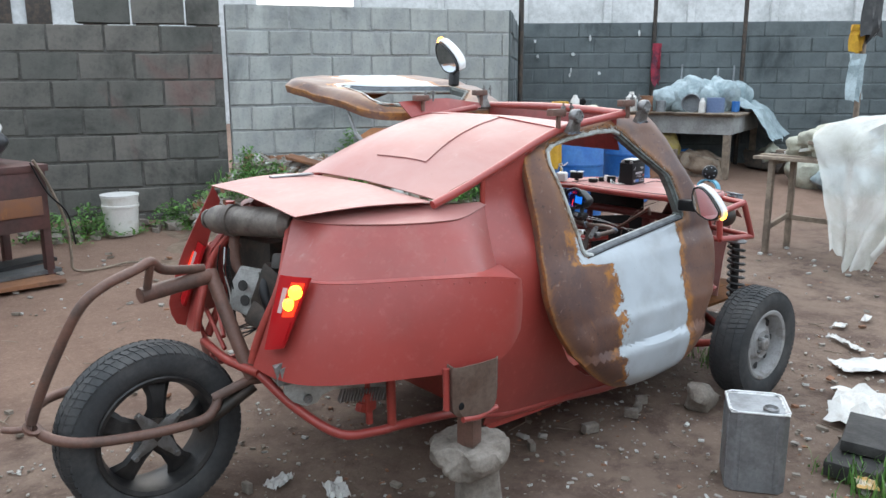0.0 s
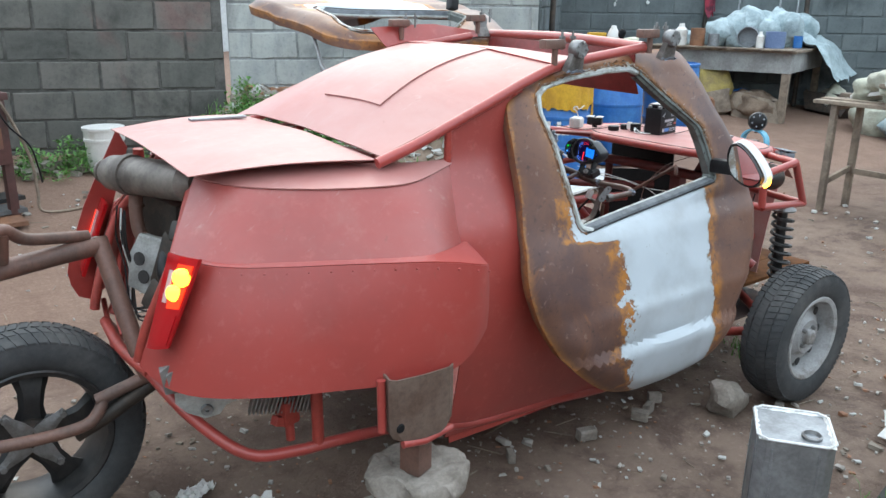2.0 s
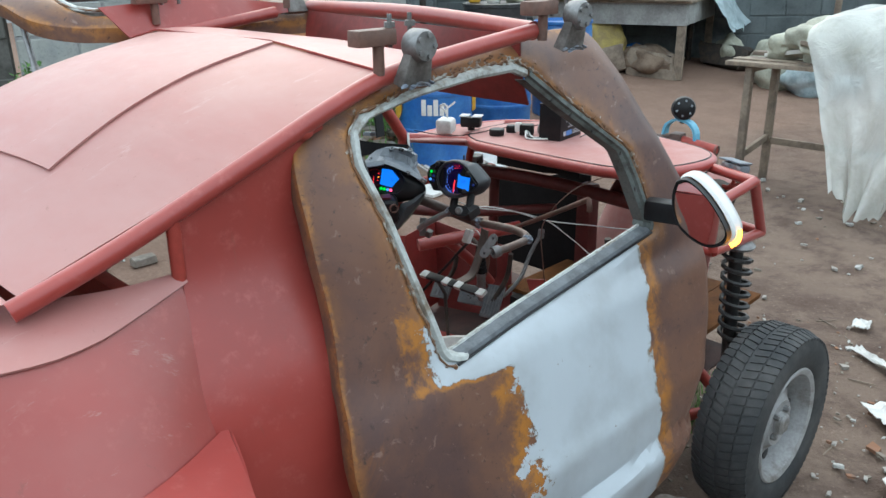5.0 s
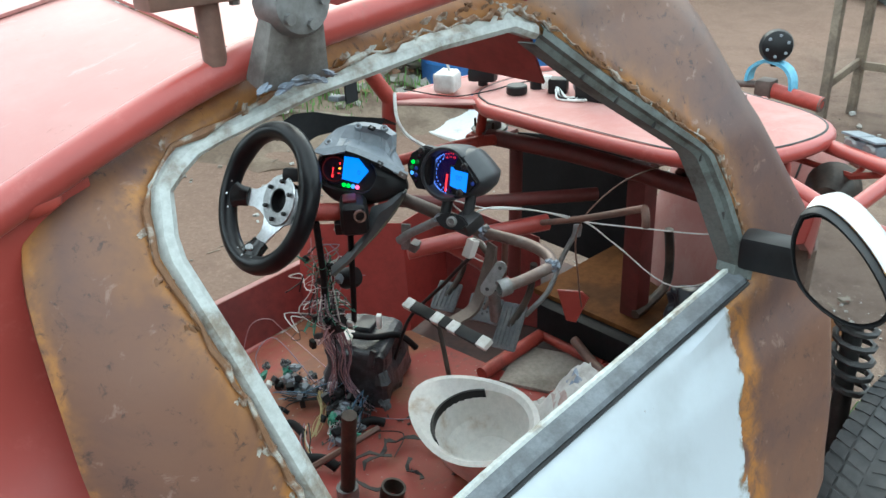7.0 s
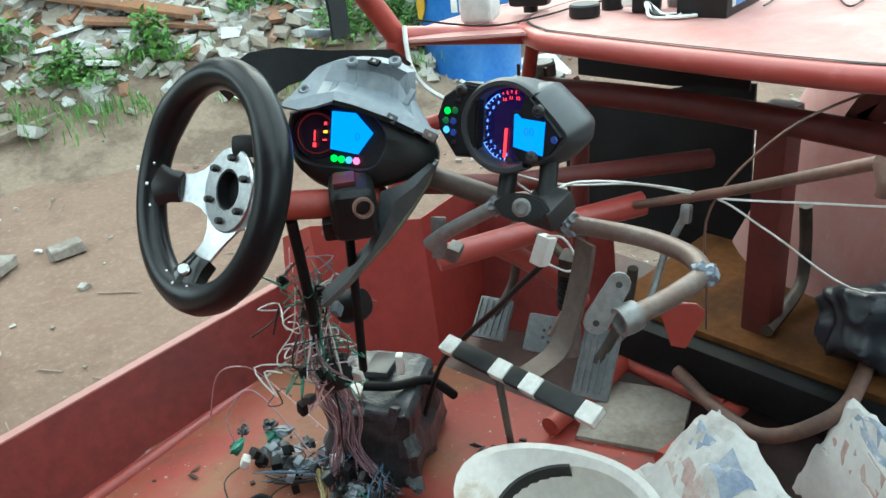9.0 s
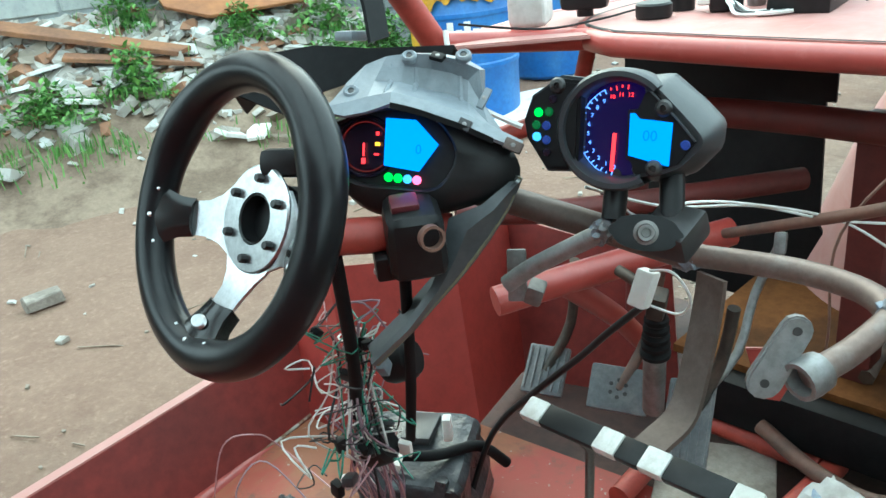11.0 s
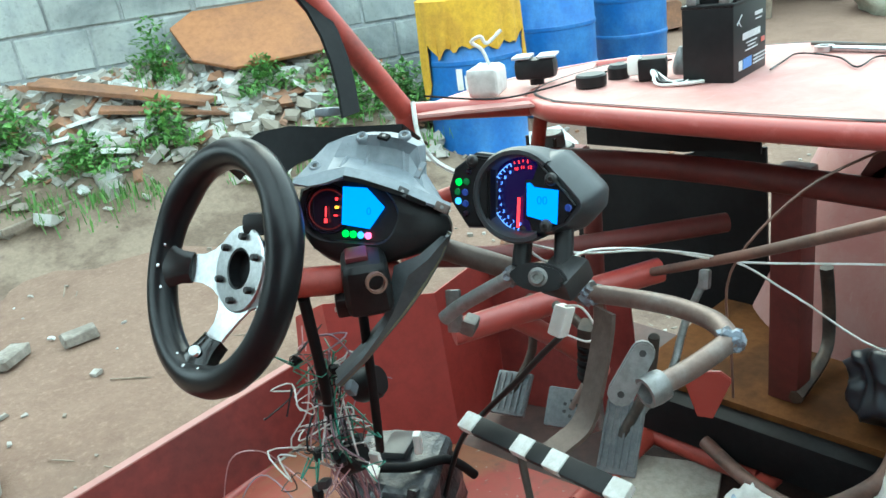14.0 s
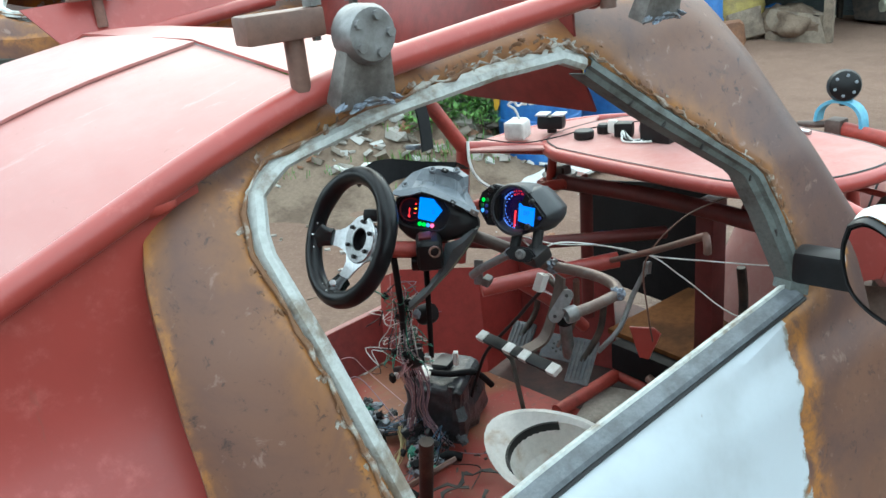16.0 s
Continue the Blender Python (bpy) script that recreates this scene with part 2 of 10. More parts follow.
def make_ground():
    M = Mat("packed_red_earth", spec=0.25)
    a = M.noise(0.45, 6, 0.6)
    b = M.noise(3.5, 7, 0.7)
    d = M.noise(45, 5, 0.75)
    c = M.mix(M.ramp(a, 0.35, 0.65), (0.158, 0.112, 0.087), (0.215, 0.156, 0.121))
    c = M.mix(M.ramp(b, 0.42, 0.68), c, (0.108, 0.073, 0.057))
    c = M.mix(M.ramp(M.noise(1.3, 6, 0.7, 0.6), 0.52, 0.68), c, (0.1, 0.066, 0.052))
    c = M.mix(M.ramp(d, 0.55, 0.8), c, (0.36, 0.275, 0.22))
    # earth colour turns paler towards +y, the border broken up by noise
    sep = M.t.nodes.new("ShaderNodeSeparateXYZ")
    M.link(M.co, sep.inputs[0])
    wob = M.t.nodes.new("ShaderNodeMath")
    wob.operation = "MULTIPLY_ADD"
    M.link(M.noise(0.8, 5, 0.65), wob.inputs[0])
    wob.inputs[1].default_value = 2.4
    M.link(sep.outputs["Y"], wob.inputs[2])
    paler = M.mix(M.ramp(d, 0.4, 0.75), (0.235, 0.145, 0.105), (0.31, 0.205, 0.152))
    c = M.mix(M.mix(M.ramp(wob.outputs[0], 1.8, 3.4), (0, 0, 0), (0.65, 0.65, 0.65)), c, paler)
    M.color(c)
    M.rough(b, 0.75, 0.95)
    M.bump(b, 0.7, 0.05)
    M.bump(d, 0.6, 0.01)
    return M.m


def make_block(name, a, b, c3):
    M = Mat(name, spec=0.2)
    r = M.rnd()
    c = M.mix(r, a, b)
    c = M.mix(M.ramp(M.noise(3.0, 7, 0.7), 0.45, 0.75), c, c3)
    M.co = M.t.nodes.new("ShaderNodeNewGeometry").outputs["Position"]
    half = tuple(0.55 * q for q in c3)
    c = M.mix(M.ramp(M.noise(0.9, 6, 0.65, 0.5), 0.5, 0.72), c, half)
    c = M.mix(M.mix(M.ramp(M.noise(2.2, 5, 0.7, 0.3, (1, 1, 0.25)), 0.52, 0.75), (0, 0, 0), (0.6, 0.6, 0.6)), c, tuple(1.5 * q for q in a))
    if "weathered" in name:
        c = M.mix(M.mix(M.ramp(M.noise(0.75, 4, 0.6, 0.8), 0.56, 0.7), (0, 0, 0), (0.5, 0.5, 0.5)), c, (0.19, 0.1, 0.09))
    c = M.mix(M.ramp(M.noise(40, 5, 0.7), 0.5, 0.85), c, M.mix(1.0, c, (0.6, 0.6, 0.6), "MULTIPLY"))
    M.color(c)
    M.rough(r, 0.85, 0.95)
    M.bump(M.noise(30, 6, 0.75), 0.5, 0.01)
    return M.m


RED = make_red_paint()
# red of upward panels: fading and dust, with sky reflection mixed into the colour
RED_FADED_SKYLIT = make_red_paint("faded_skylit_red_paint", 0.45, 0.12, (0.5, 0.88))
# belt panel red: some dust, and the sky's sheen on its tilt as pink
RED_DUSTY_SKYLIT = make_red_paint("dusty_skylit_red_paint", 0.25, 0.4, (0.06, 0.27))
DECK_RED = make_red_paint("dusty_pink_deck_paint", 0.6, 0.0)
RUST = make_rust()
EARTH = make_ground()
RUST_PIPE = two_tone("rusty_pipe_steel", (0.19, 0.1, 0.075), (0.12, 0.075, 0.06), 9, rough=(0.4, 0.65), bump=0.15)
# dark red of the header, also used to paint shade on sill and bulkhead
DEEP_SHADED_RED = two_tone("deep_shaded_red_cabin_paint", (0.23, 0.032, 0.028), (0.165, 0.028, 0.025), 3.5, 0.4, 0.7, rough=(0.4, 0.6), bump=0.12, grain=0.3)
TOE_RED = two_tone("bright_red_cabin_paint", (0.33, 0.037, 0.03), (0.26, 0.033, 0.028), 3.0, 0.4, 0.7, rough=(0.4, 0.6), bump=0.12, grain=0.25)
# the post's dark maroon, taken darker to paint in the shade under the deck
MAROON_SHADED = two_tone("shade_darkened_maroon_paint", (0.13, 0.024, 0.021), (0.085, 0.021, 0.018), 6, 0.45, 0.7, rough=(0.45, 0.65), bump=0.15)
RED_DARK = two_tone("red_oxide_tube_paint", (0.38, 0.055, 0.04), (0.22, 0.042, 0.032), 7, 0.5, 0.75, rough=(0.4, 0.6), bump=0.15)
SEALER = two_tone("chipped_pale_primer", (0.52, 0.55, 0.53), (0.24, 0.2, 0.155), 14, 0.48, 0.66, rough=(0.4, 0.7), bump=0.3)
RUBBER = two_tone("dusty_tyre_rubber", (0.055, 0.058, 0.061), (0.115, 0.113, 0.11), 5, 0.4, 0.75, rough=(0.65, 0.85), bump=0.1, spec=0.3)
BLACK = two_tone("black_moulded_plastic", (0.01, 0.01, 0.011), (0.018, 0.018, 0.019), 8, rough=(0.35, 0.5), bump=0.08, bscale=200, bdist=0.0006, spec=0.28)
GREYPLAST = two_tone("dusty_grey_plastic", (0.19, 0.22, 0.25), (0.24, 0.27, 0.3), 5, rough=(0.32, 0.55), bump=0.08, bscale=160)
LEATHER = two_tone("black_rim_leather", (0.006, 0.0065, 0.008), (0.01, 0.0105, 0.012), 20, rough=(0.28, 0.36), bump=0.06, bscale=260, bdist=0.0006, spec=0.3, grain=0.1)
GLOSSBLACK = two_tone("glossy_black_plastic", (0.007, 0.007, 0.008), (0.011, 0.011, 0.011), 10, rough=(0.12, 0.25), bump=0.05)
STEEL = two_tone("brushed_steel", (0.62, 0.63, 0.64), (0.48, 0.49, 0.5), 12, rough=(0.22, 0.38), metal=1.0, bump=0.05)
MATT_BLACK = two_tone("matt_black_plastic", (0.008, 0.008, 0.009), (0.014, 0.014, 0.015), 8, rough=(0.5, 0.7), bump=0.08, spec=0.15)
PLY_FLOOR = two_tone("worn_orange_plywood", (0.15, 0.06, 0.019), (0.08, 0.034, 0.014), 5, rough=(0.7, 0.9), bump=0.15, grain=0.3, spec=0.12)
BURNT_STEEL = two_tone("scorched_grey_steel", (0.27, 0.255, 0.24), (0.13, 0.115, 0.105), 16, rough=(0.45, 0.7), metal=0.4, bump=0.25)
WELD_BLUE = two_tone("heat_blued_weld", (0.24, 0.28, 0.34), (0.15, 0.14, 0.135), 30, rough=(0.35, 0.6), metal=0.5, bump=0.3)
DULLSTEEL = two_tone("dull_grey_metal", (0.3, 0.3, 0.3), (0.2, 0.19, 0.18), 12, rough=(0.4, 0.65), metal=0.7, bump=0.1)
DARKSTEEL = two_tone("oily_dark_steel", (0.05, 0.045, 0.04), (0.1, 0.075, 0.06), 12, rough=(0.4, 0.7), metal=0.5, bump=0.15)
WHEELGREY = two_tone("worn_silver_wheel_paint", (0.4, 0.4, 0.4), (0.2, 0.18, 0.16), 10, 0.45, 0.7, rough=(0.4, 0.6), bump=0.08)
BLACKMETAL = two_tone("black_wheel_paint", (0.02, 0.02, 0.021), (0.05, 0.047, 0.045), 10, rough=(0.35, 0.55), bump=0.06)
CONCRETE = two_tone("rough_concrete", (0.36, 0.32, 0.28), (0.23, 0.2, 0.17), 8, rough=(0.85, 0.95), bump=0.6, bscale=45, bdist=0.008, spec=0.2)
TIN = two_tone("galvanised_tin", (0.36, 0.38, 0.4), (0.25, 0.26, 0.27), 6, rough=(0.35, 0.55), metal=0.55, bump=0.08)
TINTOP = two_tone("bright_crinkled_tin", (0.85, 0.86, 0.86), (0.6, 0.58, 0.54), 18, 0.5, 0.7, rough=(0.3, 0.5), metal=0.15, bump=0.5, bscale=25, bdist=0.01)
PLANK = two_tone("rusty_brown_board", (0.3, 0.14, 0.07), (0.2, 0.1, 0.06), 4, rough=(0.6, 0.85), bump=0.2)
WHITE = two_tone("dirty_white_plastic", (0.72, 0.7, 0.66), (0.5, 0.45, 0.38), 6, 0.5, 0.75, rough=(0.35, 0.55), bump=0.05, grain=0.1)
GLOSSWHITE = two_tone("glossy_white_paint", (0.8, 0.8, 0.79), (0.7, 0.7, 0.69), 6, rough=(0.12, 0.25), bump=0.02, grain=0.05)
PAPER = two_tone("white_scrap", (0.7, 0.69, 0.66), (0.48, 0.45, 0.42), 8, 0.5, 0.75, rough=(0.7, 0.9), bump=0.1, grain=0.12)
BLUE = two_tone("blue_drum_plastic", (0.02, 0.13, 0.42), (0.05, 0.19, 0.48), 4, rough=(0.35, 0.55), bump=0.05)
YELLOW = two_tone("yellow_cloth", (0.62, 0.36, 0.03), (0.5, 0.27, 0.03), 5, rough=(0.8, 0.95), bump=0.2)
CYAN = two_tone("light_blue_paint", (0.12, 0.42, 0.62), (0.2, 0.5, 0.66), 20, rough=(0.4, 0.6))
WIREWHITE = two_tone("white_cable", (0.72, 0.72, 0.7), (0.55, 0.54, 0.5), 30, rough=(0.4, 0.6), grain=0.1)
BLOCK_DARK = make_block("weathered_dark_block", (0.115, 0.115, 0.104), (0.185, 0.172, 0.155), (0.085, 0.088, 0.08))
BLOCK_LIGHT = make_block("grey_sandcrete_block", (0.33, 0.345, 0.33), (0.4, 0.41, 0.385), (0.26, 0.28, 0.285))
CHANNEL = two_tone("grey_green_channel_steel", (0.16, 0.18, 0.17), (0.09, 0.09, 0.08), 18, 0.45, 0.65, rough=(0.4, 0.65), metal=0.3, bump=0.2)
WIPER = two_tone("dusty_wiper_rubber", (0.17, 0.19, 0.21), (0.11, 0.12, 0.13), 20, rough=(0.5, 0.75), bump=0.15)
BEAD = two_tone("cracked_filler_and_rust", (0.5, 0.49, 0.44), (0.2, 0.1, 0.05), 30, 0.36, 0.54, rough=(0.6, 0.85), bump=0.4)
BLOCK_SOOT = make_block("soot_dark_block", (0.122, 0.142, 0.146), (0.145, 0.163, 0.165), (0.098, 0.114, 0.118))
WORNBAR = two_tone("worn_rusty_bar", (0.18, 0.128, 0.108), (0.25, 0.22, 0.205), 14, 0.45, 0.7, rough=(0.35, 0.6), metal=0.35, bump=0.12)
BARDARK = two_tone("dark_rusty_bar", (0.11, 0.08, 0.068), (0.17, 0.13, 0.115), 12, 0.45, 0.7, rough=(0.4, 0.65), metal=0.3, bump=0.15)
ALLOY = two_tone("pale_cast_alloy", (0.55, 0.55, 0.53), (0.38, 0.37, 0.35), 14, rough=(0.4, 0.6), metal=0.4, bump=0.15)
PADGREY = two_tone("dusty_pedal_rubber", (0.12, 0.127, 0.135), (0.19, 0.19, 0.19), 20, rough=(0.5, 0.75), bump=0.1)

# ---------------------------------------------------------------- the car
# x runs to the car's nose, y to its left side; its middle lies at y = 0.05
MID = 0.05


def mir(p):
    return (p[0], 2 * MID - p[1], p[2])


DOOR_Z = (0.26, 0.32, 0.40, 0.49, 0.515, 0.532, 0.56, 0.655, 0.685, 0.80, 0.905, 0.925, 0.96, 1.02, 1.24, 1.43, 1.54)
DOOR_Y = (-0.725, -0.75, -0.775, -0.792, -0.788, -0.764, -0.768, -0.764, -0.748, -0.71, -0.674, -0.662, -0.64, -0.625, -0.555, -0.46, -0.42)


def door_y(z):
    return float(np.interp(z, DOOR_Z, DOOR_Y))


def door_skin_material():
    """Rusted steel with a grey painted panel whose torn edge runs across it."""
    M = Mat("rusted_door_with_grey_panel", spec=0.4)
    sep = M.t.nodes.new("ShaderNodeSeparateXYZ")
    M.link(M.co, sep.inputs[0])
    X, Z = sep.outputs["X"], sep.outputs["Z"]

    def arith(op, a, b):
        n = M.t.nodes.new("ShaderNodeMath")
        n.operation = op
        for i, v in enumerate((a, b)):
            if isinstance(v, (int, float)):
                n.inputs[i].default_value = v
            else:
                M.link(v, n.inputs[i])
        return n.outputs[0]

    a = M.noise(3.0, 7, 0.65, 0.4)
    b = M.noise(16, 7, 0.7, 0.3)
    rust = M.mix(M.ramp(a, 0.36, 0.62), (0.1, 0.056, 0.05), (0.165, 0.082, 0.054))
    edge_d = M.t.nodes.new("ShaderNodeAttribute")
    edge_d.attribute_name = "edge_distance"
    creep = arith("SUBTRACT", edge_d.outputs["Fac"], arith("MULTIPLY", arith("SUBTRACT", M.noise(9, 6, 0.7, 0.5), 0.5), 0.09))
    rust = M.mix(arith("MULTIPLY", M.ramp(creep, 0.085, 0.005), M.ramp(M.noise(5, 6, 0.7, 0.5, (1, 1, 0.5)), 0.34, 0.58)), rust, (0.27, 0.125, 0.05))
    rust = M.mix(arith("MULTIPLY", M.ramp(creep, 0.03, 0.006), M.ramp(M.noise(26, 5, 0.7), 0.35, 0.6)), rust, (0.38, 0.17, 0.05))
    rust = M.mix(M.ramp(M.noise(4.5, 6, 0.7, 0.8, (1, 1, 0.35)), 0.6, 0.78), rust, (0.34, 0.135, 0.035))
    rust = M.mix(M.ramp(b, 0.58, 0.8), rust, (0.08, 0.048, 0.04))
    rust = M.mix(M.ramp(M.noise(55, 6, 0.75, 0.4), 0.56, 0.7), rust, (0.06, 0.036, 0.032))
    rust = M.mix(arith("MULTIPLY", M.ramp(M.noise(34, 5, 0.7, 0.6), 0.6, 0.7), 0.55), rust, (0.3, 0.2, 0.165))
    tear = arith("SUBTRACT", M.noise(7, 6, 0.72, 0.3), 0.5)
    left = arith("ADD", -0.405, arith("MULTIPLY", tear, 0.42))
    left = arith("SUBTRACT", left, arith("MULTIPLY", M.ramp(Z, 0.89, 0.925), 0.15))
    left = arith("ADD", left, arith("MULTIPLY", arith("SUBTRACT", 1.0, M.ramp(Z, 0.28, 0.42)), 0.1))
    right = arith("ADD", 0.085, arith("MULTIPLY", tear, 0.1))
    right = arith("ADD", right, arith("MULTIPLY", M.ramp(Z, 0.75, 1.03), 0.075))
    d = arith("MINIMUM", arith("SUBTRACT", X, left), arith("SUBTRACT", right, X))
    d = arith("MINIMUM", d, arith("SUBTRACT", 1.06, Z))
    mask = M.ramp(d, 0.0, 0.004)
    # orange weld bloom outside the torn edge and round the window
    bloom = M.ramp(arith("ABSOLUTE", arith("ADD", d, 0.02), 0), 0.05, 0.0)
    rust = M.mix(arith("MULTIPLY", bloom, M.ramp(b, 0.35, 0.6)), rust, (0.42, 0.17, 0.03))
    grey = M.mix(M.ramp(M.noise(5, 5, 0.6), 0.4, 0.7), (0.5, 0.55, 0.59), (0.42, 0.455, 0.48))
    grey = M.mix(M.ramp(M.noise(22, 6, 0.75), 0.66, 0.72), grey, (0.2, 0.16, 0.12))
    edge = M.ramp(d, 0.016, 0.004)
    grey = M.mix(arith("MULTIPLY", edge, M.ramp(M.noise(40, 3, 0.6), 0.4, 0.6)), grey, (0.22, 0.19, 0.15))
    M.color(M.mix(mask, rust, grey))
    M.link(M.mix(mask, (0.46, 0.46, 0.46), (0.34, 0.34, 0.34)), M.b.inputs["Roughness"])
    M.bump(b, 0.18, 0.003)
    M.bump(mask, 0.5, 0.003)
    M.bump(M.noise(2.4, 3, 0.5), 0.25, 0.02)
    return M.m


DOOR_OUT = [(-0.748, 1.18), (-0.738, 1.32), (-0.71, 1.385), (-0.65, 1.42), (-0.5, 1.462), (-0.31, 1.492), (-0.06, 1.512), (0.12, 1.516), (0.21, 1.505), (0.29, 1.42), (0.36, 1.27), (0.42, 1.16), (0.47, 1.05), (0.48, 0.93), (0.44, 0.78), (0.37, 0.66), (0.27, 0.51), (0.19, 0.38), (0.1, 0.31), (-0.12, 0.285), (-0.3, 0.30), (-0.46, 0.36), (-0.645, 0.50), (-0.752, 0.65), (-0.788, 0.78), (-0.772, 0.9), (-0.748, 1.06)]
DOOR_WIN = [(-0.625, 1.34), (-0.61, 1.39), (-0.57, 1.412), (-0.43, 1.437), (-0.25, 1.455), (-0.13, 1.458), (-0.085, 1.44), (0.01, 1.36), (0.1, 1.29), (0.175, 1.232), (0.2, 1.16), (0.226, 1.04), (0.212, 1.022), (-0.1, 0.985), (-0.5, 0.939), (-0.538, 0.955), (-0.56, 1.05), (-0.585, 1.16), (-0.61, 1.27)]


def ring_by_angle(poly, n, c):
    """Where n rays from c meet a closed outline."""
    out = []
    for k in range(n):
        a = 2 * math.pi * k / n
        d = (math.cos(a), math.sin(a))
        best = None
        for (x0, z0), (x1, z1) in zip(poly, poly[1:] + poly[:1]):
            ex, ez = x1 - x0, z1 - z0
            det = d[0] * -ez + d[1] * ex
            if abs(det) < 1e-12:
                continue
            s = ((x0 - c[0]) * -ez + (z0 - c[1]) * ex) / det
            u = (d[0] * (z0 - c[1]) - d[1] * (x0 - c[0])) / det
            if s > 0 and -1e-6 <= u <= 1 + 1e-6 and (best is None or s > best):
                best = s
        out.append((c[0] + d[0] * best, c[1] + d[1] * best))
    return out


def build_door(car, skin_mat, with_mirror=True):
    """The gullwing door as it hangs on the car's right side."""
    door = new("door")
    door.parent = car
    n, c = 160, (-0.16, 1.2)
    curve = [(q.x, q.y) for q in smooth_path([(a, b, 0) for a, b in DOOR_OUT + DOOR_OUT[:1]], 4)[:-1]]
    o, w = ring_by_angle(curve, n, c), ring_by_angle(DOOR_WIN, n, c)
    steps = [0.0, 0.02, 0.05, 0.09] + [0.12 + 0.02 * q for q in range(41)] + [0.95, 0.98, 1.0]
    bm = B()
    rings = []
    for s in steps:
        ring = []
        for k in range(n):
            x, z = w[k][0] + (o[k][0] - w[k][0]) * s, w[k][1] + (o[k][1] - w[k][1]) * s
            gap = math.hypot(o[k][0] - w[k][0], o[k][1] - w[k][1])
            rim = (1 - s) * gap
            y = door_y(z) + 0.045 * max(0.0, 1 - rim / 0.085) ** 2 + 0.016 * max(0.0, 1 - s * gap / 0.03) ** 2
            # dented lower rear corner
            y += 0.02 * math.exp(-(((x + 0.68) / 0.1) ** 2 + ((z - 0.66) / 0.05) ** 2))
            y += 0.004 * noise.noise(V(x * 9, z * 9, 0))
            ring.append(bm.verts.new((x, y, z)))
        rings.append(ring)
    # the rolled outer edge turns back towards the body
    back = [bm.verts.new(v.co + V(0, 0.04, 0) + (V(c[0], v.co.y, c[1]) - v.co).normalized() * 0.006) for v in rings[-1]]
    rings.append(back)
    inner = [bm.verts.new(v.co + V(0, 0.03, 0)) for v in rings[0]]
    rings.insert(0, inner)
    for a, b in zip(rings, rings[1:]):
        for k in range(n):
            bm.faces.new((a[k], a[(k + 1) % n], b[(k + 1) % n], b[k]))
    skin = part("outer_skin", bm, skin_mat, door, "rust-brown steel skin with a grey painted lower panel", 22)
    # how far each point lies from the cut edges, for the rust that creeps in from them
    far = [min(s, 3.5 * (1 - s)) * math.hypot(o[k][0] - w[k][0], o[k][1] - w[k][1]) for s in steps for k in range(n)] + [0.05] * (2 * n)
    skin.data.attributes.new("edge_distance", "FLOAT", "POINT").data.foreach_set("value", far)
    # inner shell of the door
    bm = B()
    prof = [(0.12, 0.055), (0.5, 0.07), (0.93, 0.05)]
    rr = [[bm.verts.new((w[k][0] + (o[k][0] - w[k][0]) * s, door_y(w[k][1] + (o[k][1] - w[k][1]) * s) + d, w[k][1] + (o[k][1] - w[k][1]) * s)) for k in range(n)] for s, d in prof]
    for a, b in zip(rr, rr[1:]):
        for k in range(n):
            bm.faces.new((a[k], a[(k + 1) % n], b[(k + 1) % n], b[k]))
    part("inner_shell", bm, RUST, door)
    # window channel: a pale metal strip round the upper opening, a darker slotted one at the front
    strips = {"pale": [(-0.006, 0.012), (0.0, 0.003), (0.007, 0.003), (0.012, 0.008), (0.013, 0.026), (0.008, 0.04)], "dark": [(-0.008, 0.012), (-0.002, 0.004), (0.005, 0.006), (0.008, 0.014), (0.016, 0.02), (0.018, 0.05)]}
    front = [k for k in range(n) if w[k][0] > -0.09 and w[k][1] > 1.03 and w[k][1] < 1.445]
    upper = [k for k in range(n) if k not in front and (w[k][1] > 1.06 or w[k][0] < -0.5)]
    for name, ks, strip, mat, lab in (("window_channel", upper, "pale", SEALER, "pale chipped metal window channel"), ("front_channel", front, "dark", CHANNEL, "dull grey-green slotted steel channel")):
        start = next(i for i in range(len(ks)) if (ks[i] - ks[i - 1]) % n != 1)
        ks = ks[start:] + ks[:start]
        ks = ks + [(ks[-1] + 1) % n] if name == "window_channel" else [(ks[0] - 1) % n] + ks
        bm = B()
        rows = []
        for off, dep in strips[strip]:
            row = []
            for k in ks:
                d = Vector((c[0] - w[k][0], c[1] - w[k][1])).normalized()
                x, z = w[k][0] + d.x * off, w[k][1] + d.y * off
                row.append(V(x, door_y(z) + dep, z))
            rows.append(row)
        sheet(bm, rows, 0.002)
        chan = part(name, bm, mat, door, lab)
        if name == "front_channel":
            for i in range(6, len(ks) - 4, 7):
                k = ks[i]
                d = Vector((c[0] - w[k][0], c[1] - w[k][1])).normalized()
                x, z = w[k][0] + d.x * 0.012, w[k][1] + d.y * 0.012
                bm = B()
                box(bm, (x, door_y(z) + 0.016, z), (0.004, 0.004, 0.014), (0, math.degrees(math.atan2(-d.y, -d.x)), 0), 0.001)
                part("channel_slot", bm, BLACKMETAL, chan)
    # flaking sealant round the upper opening: a thin bead and broken lumps along it
    bm = B()
    bead, rad = [], []
    rr2 = random.Random(5)
    for k in range(n):
        if (w[k][1] > 1.06 or w[k][0] < -0.5):
            d = Vector((w[k][0] - c[0], w[k][1] - c[1])).normalized()
            q = 0.008 + 0.008 * rr2.random()
            x, z = w[k][0] + d.x * q, w[k][1] + d.y * q
            bead.append((x, door_y(z) + 0.003, z))
            rad.append(0.001 + 0.004 * rr2.random() ** 2)
    cut_at = max(range(len(bead)), key=lambda i: (Vector(bead[i]) - Vector(bead[i - 1])).length)
    bead, rad = bead[cut_at:] + bead[:cut_at], rad[cut_at:] + rad[:cut_at]
    tube(bm, bead, rad, 6)
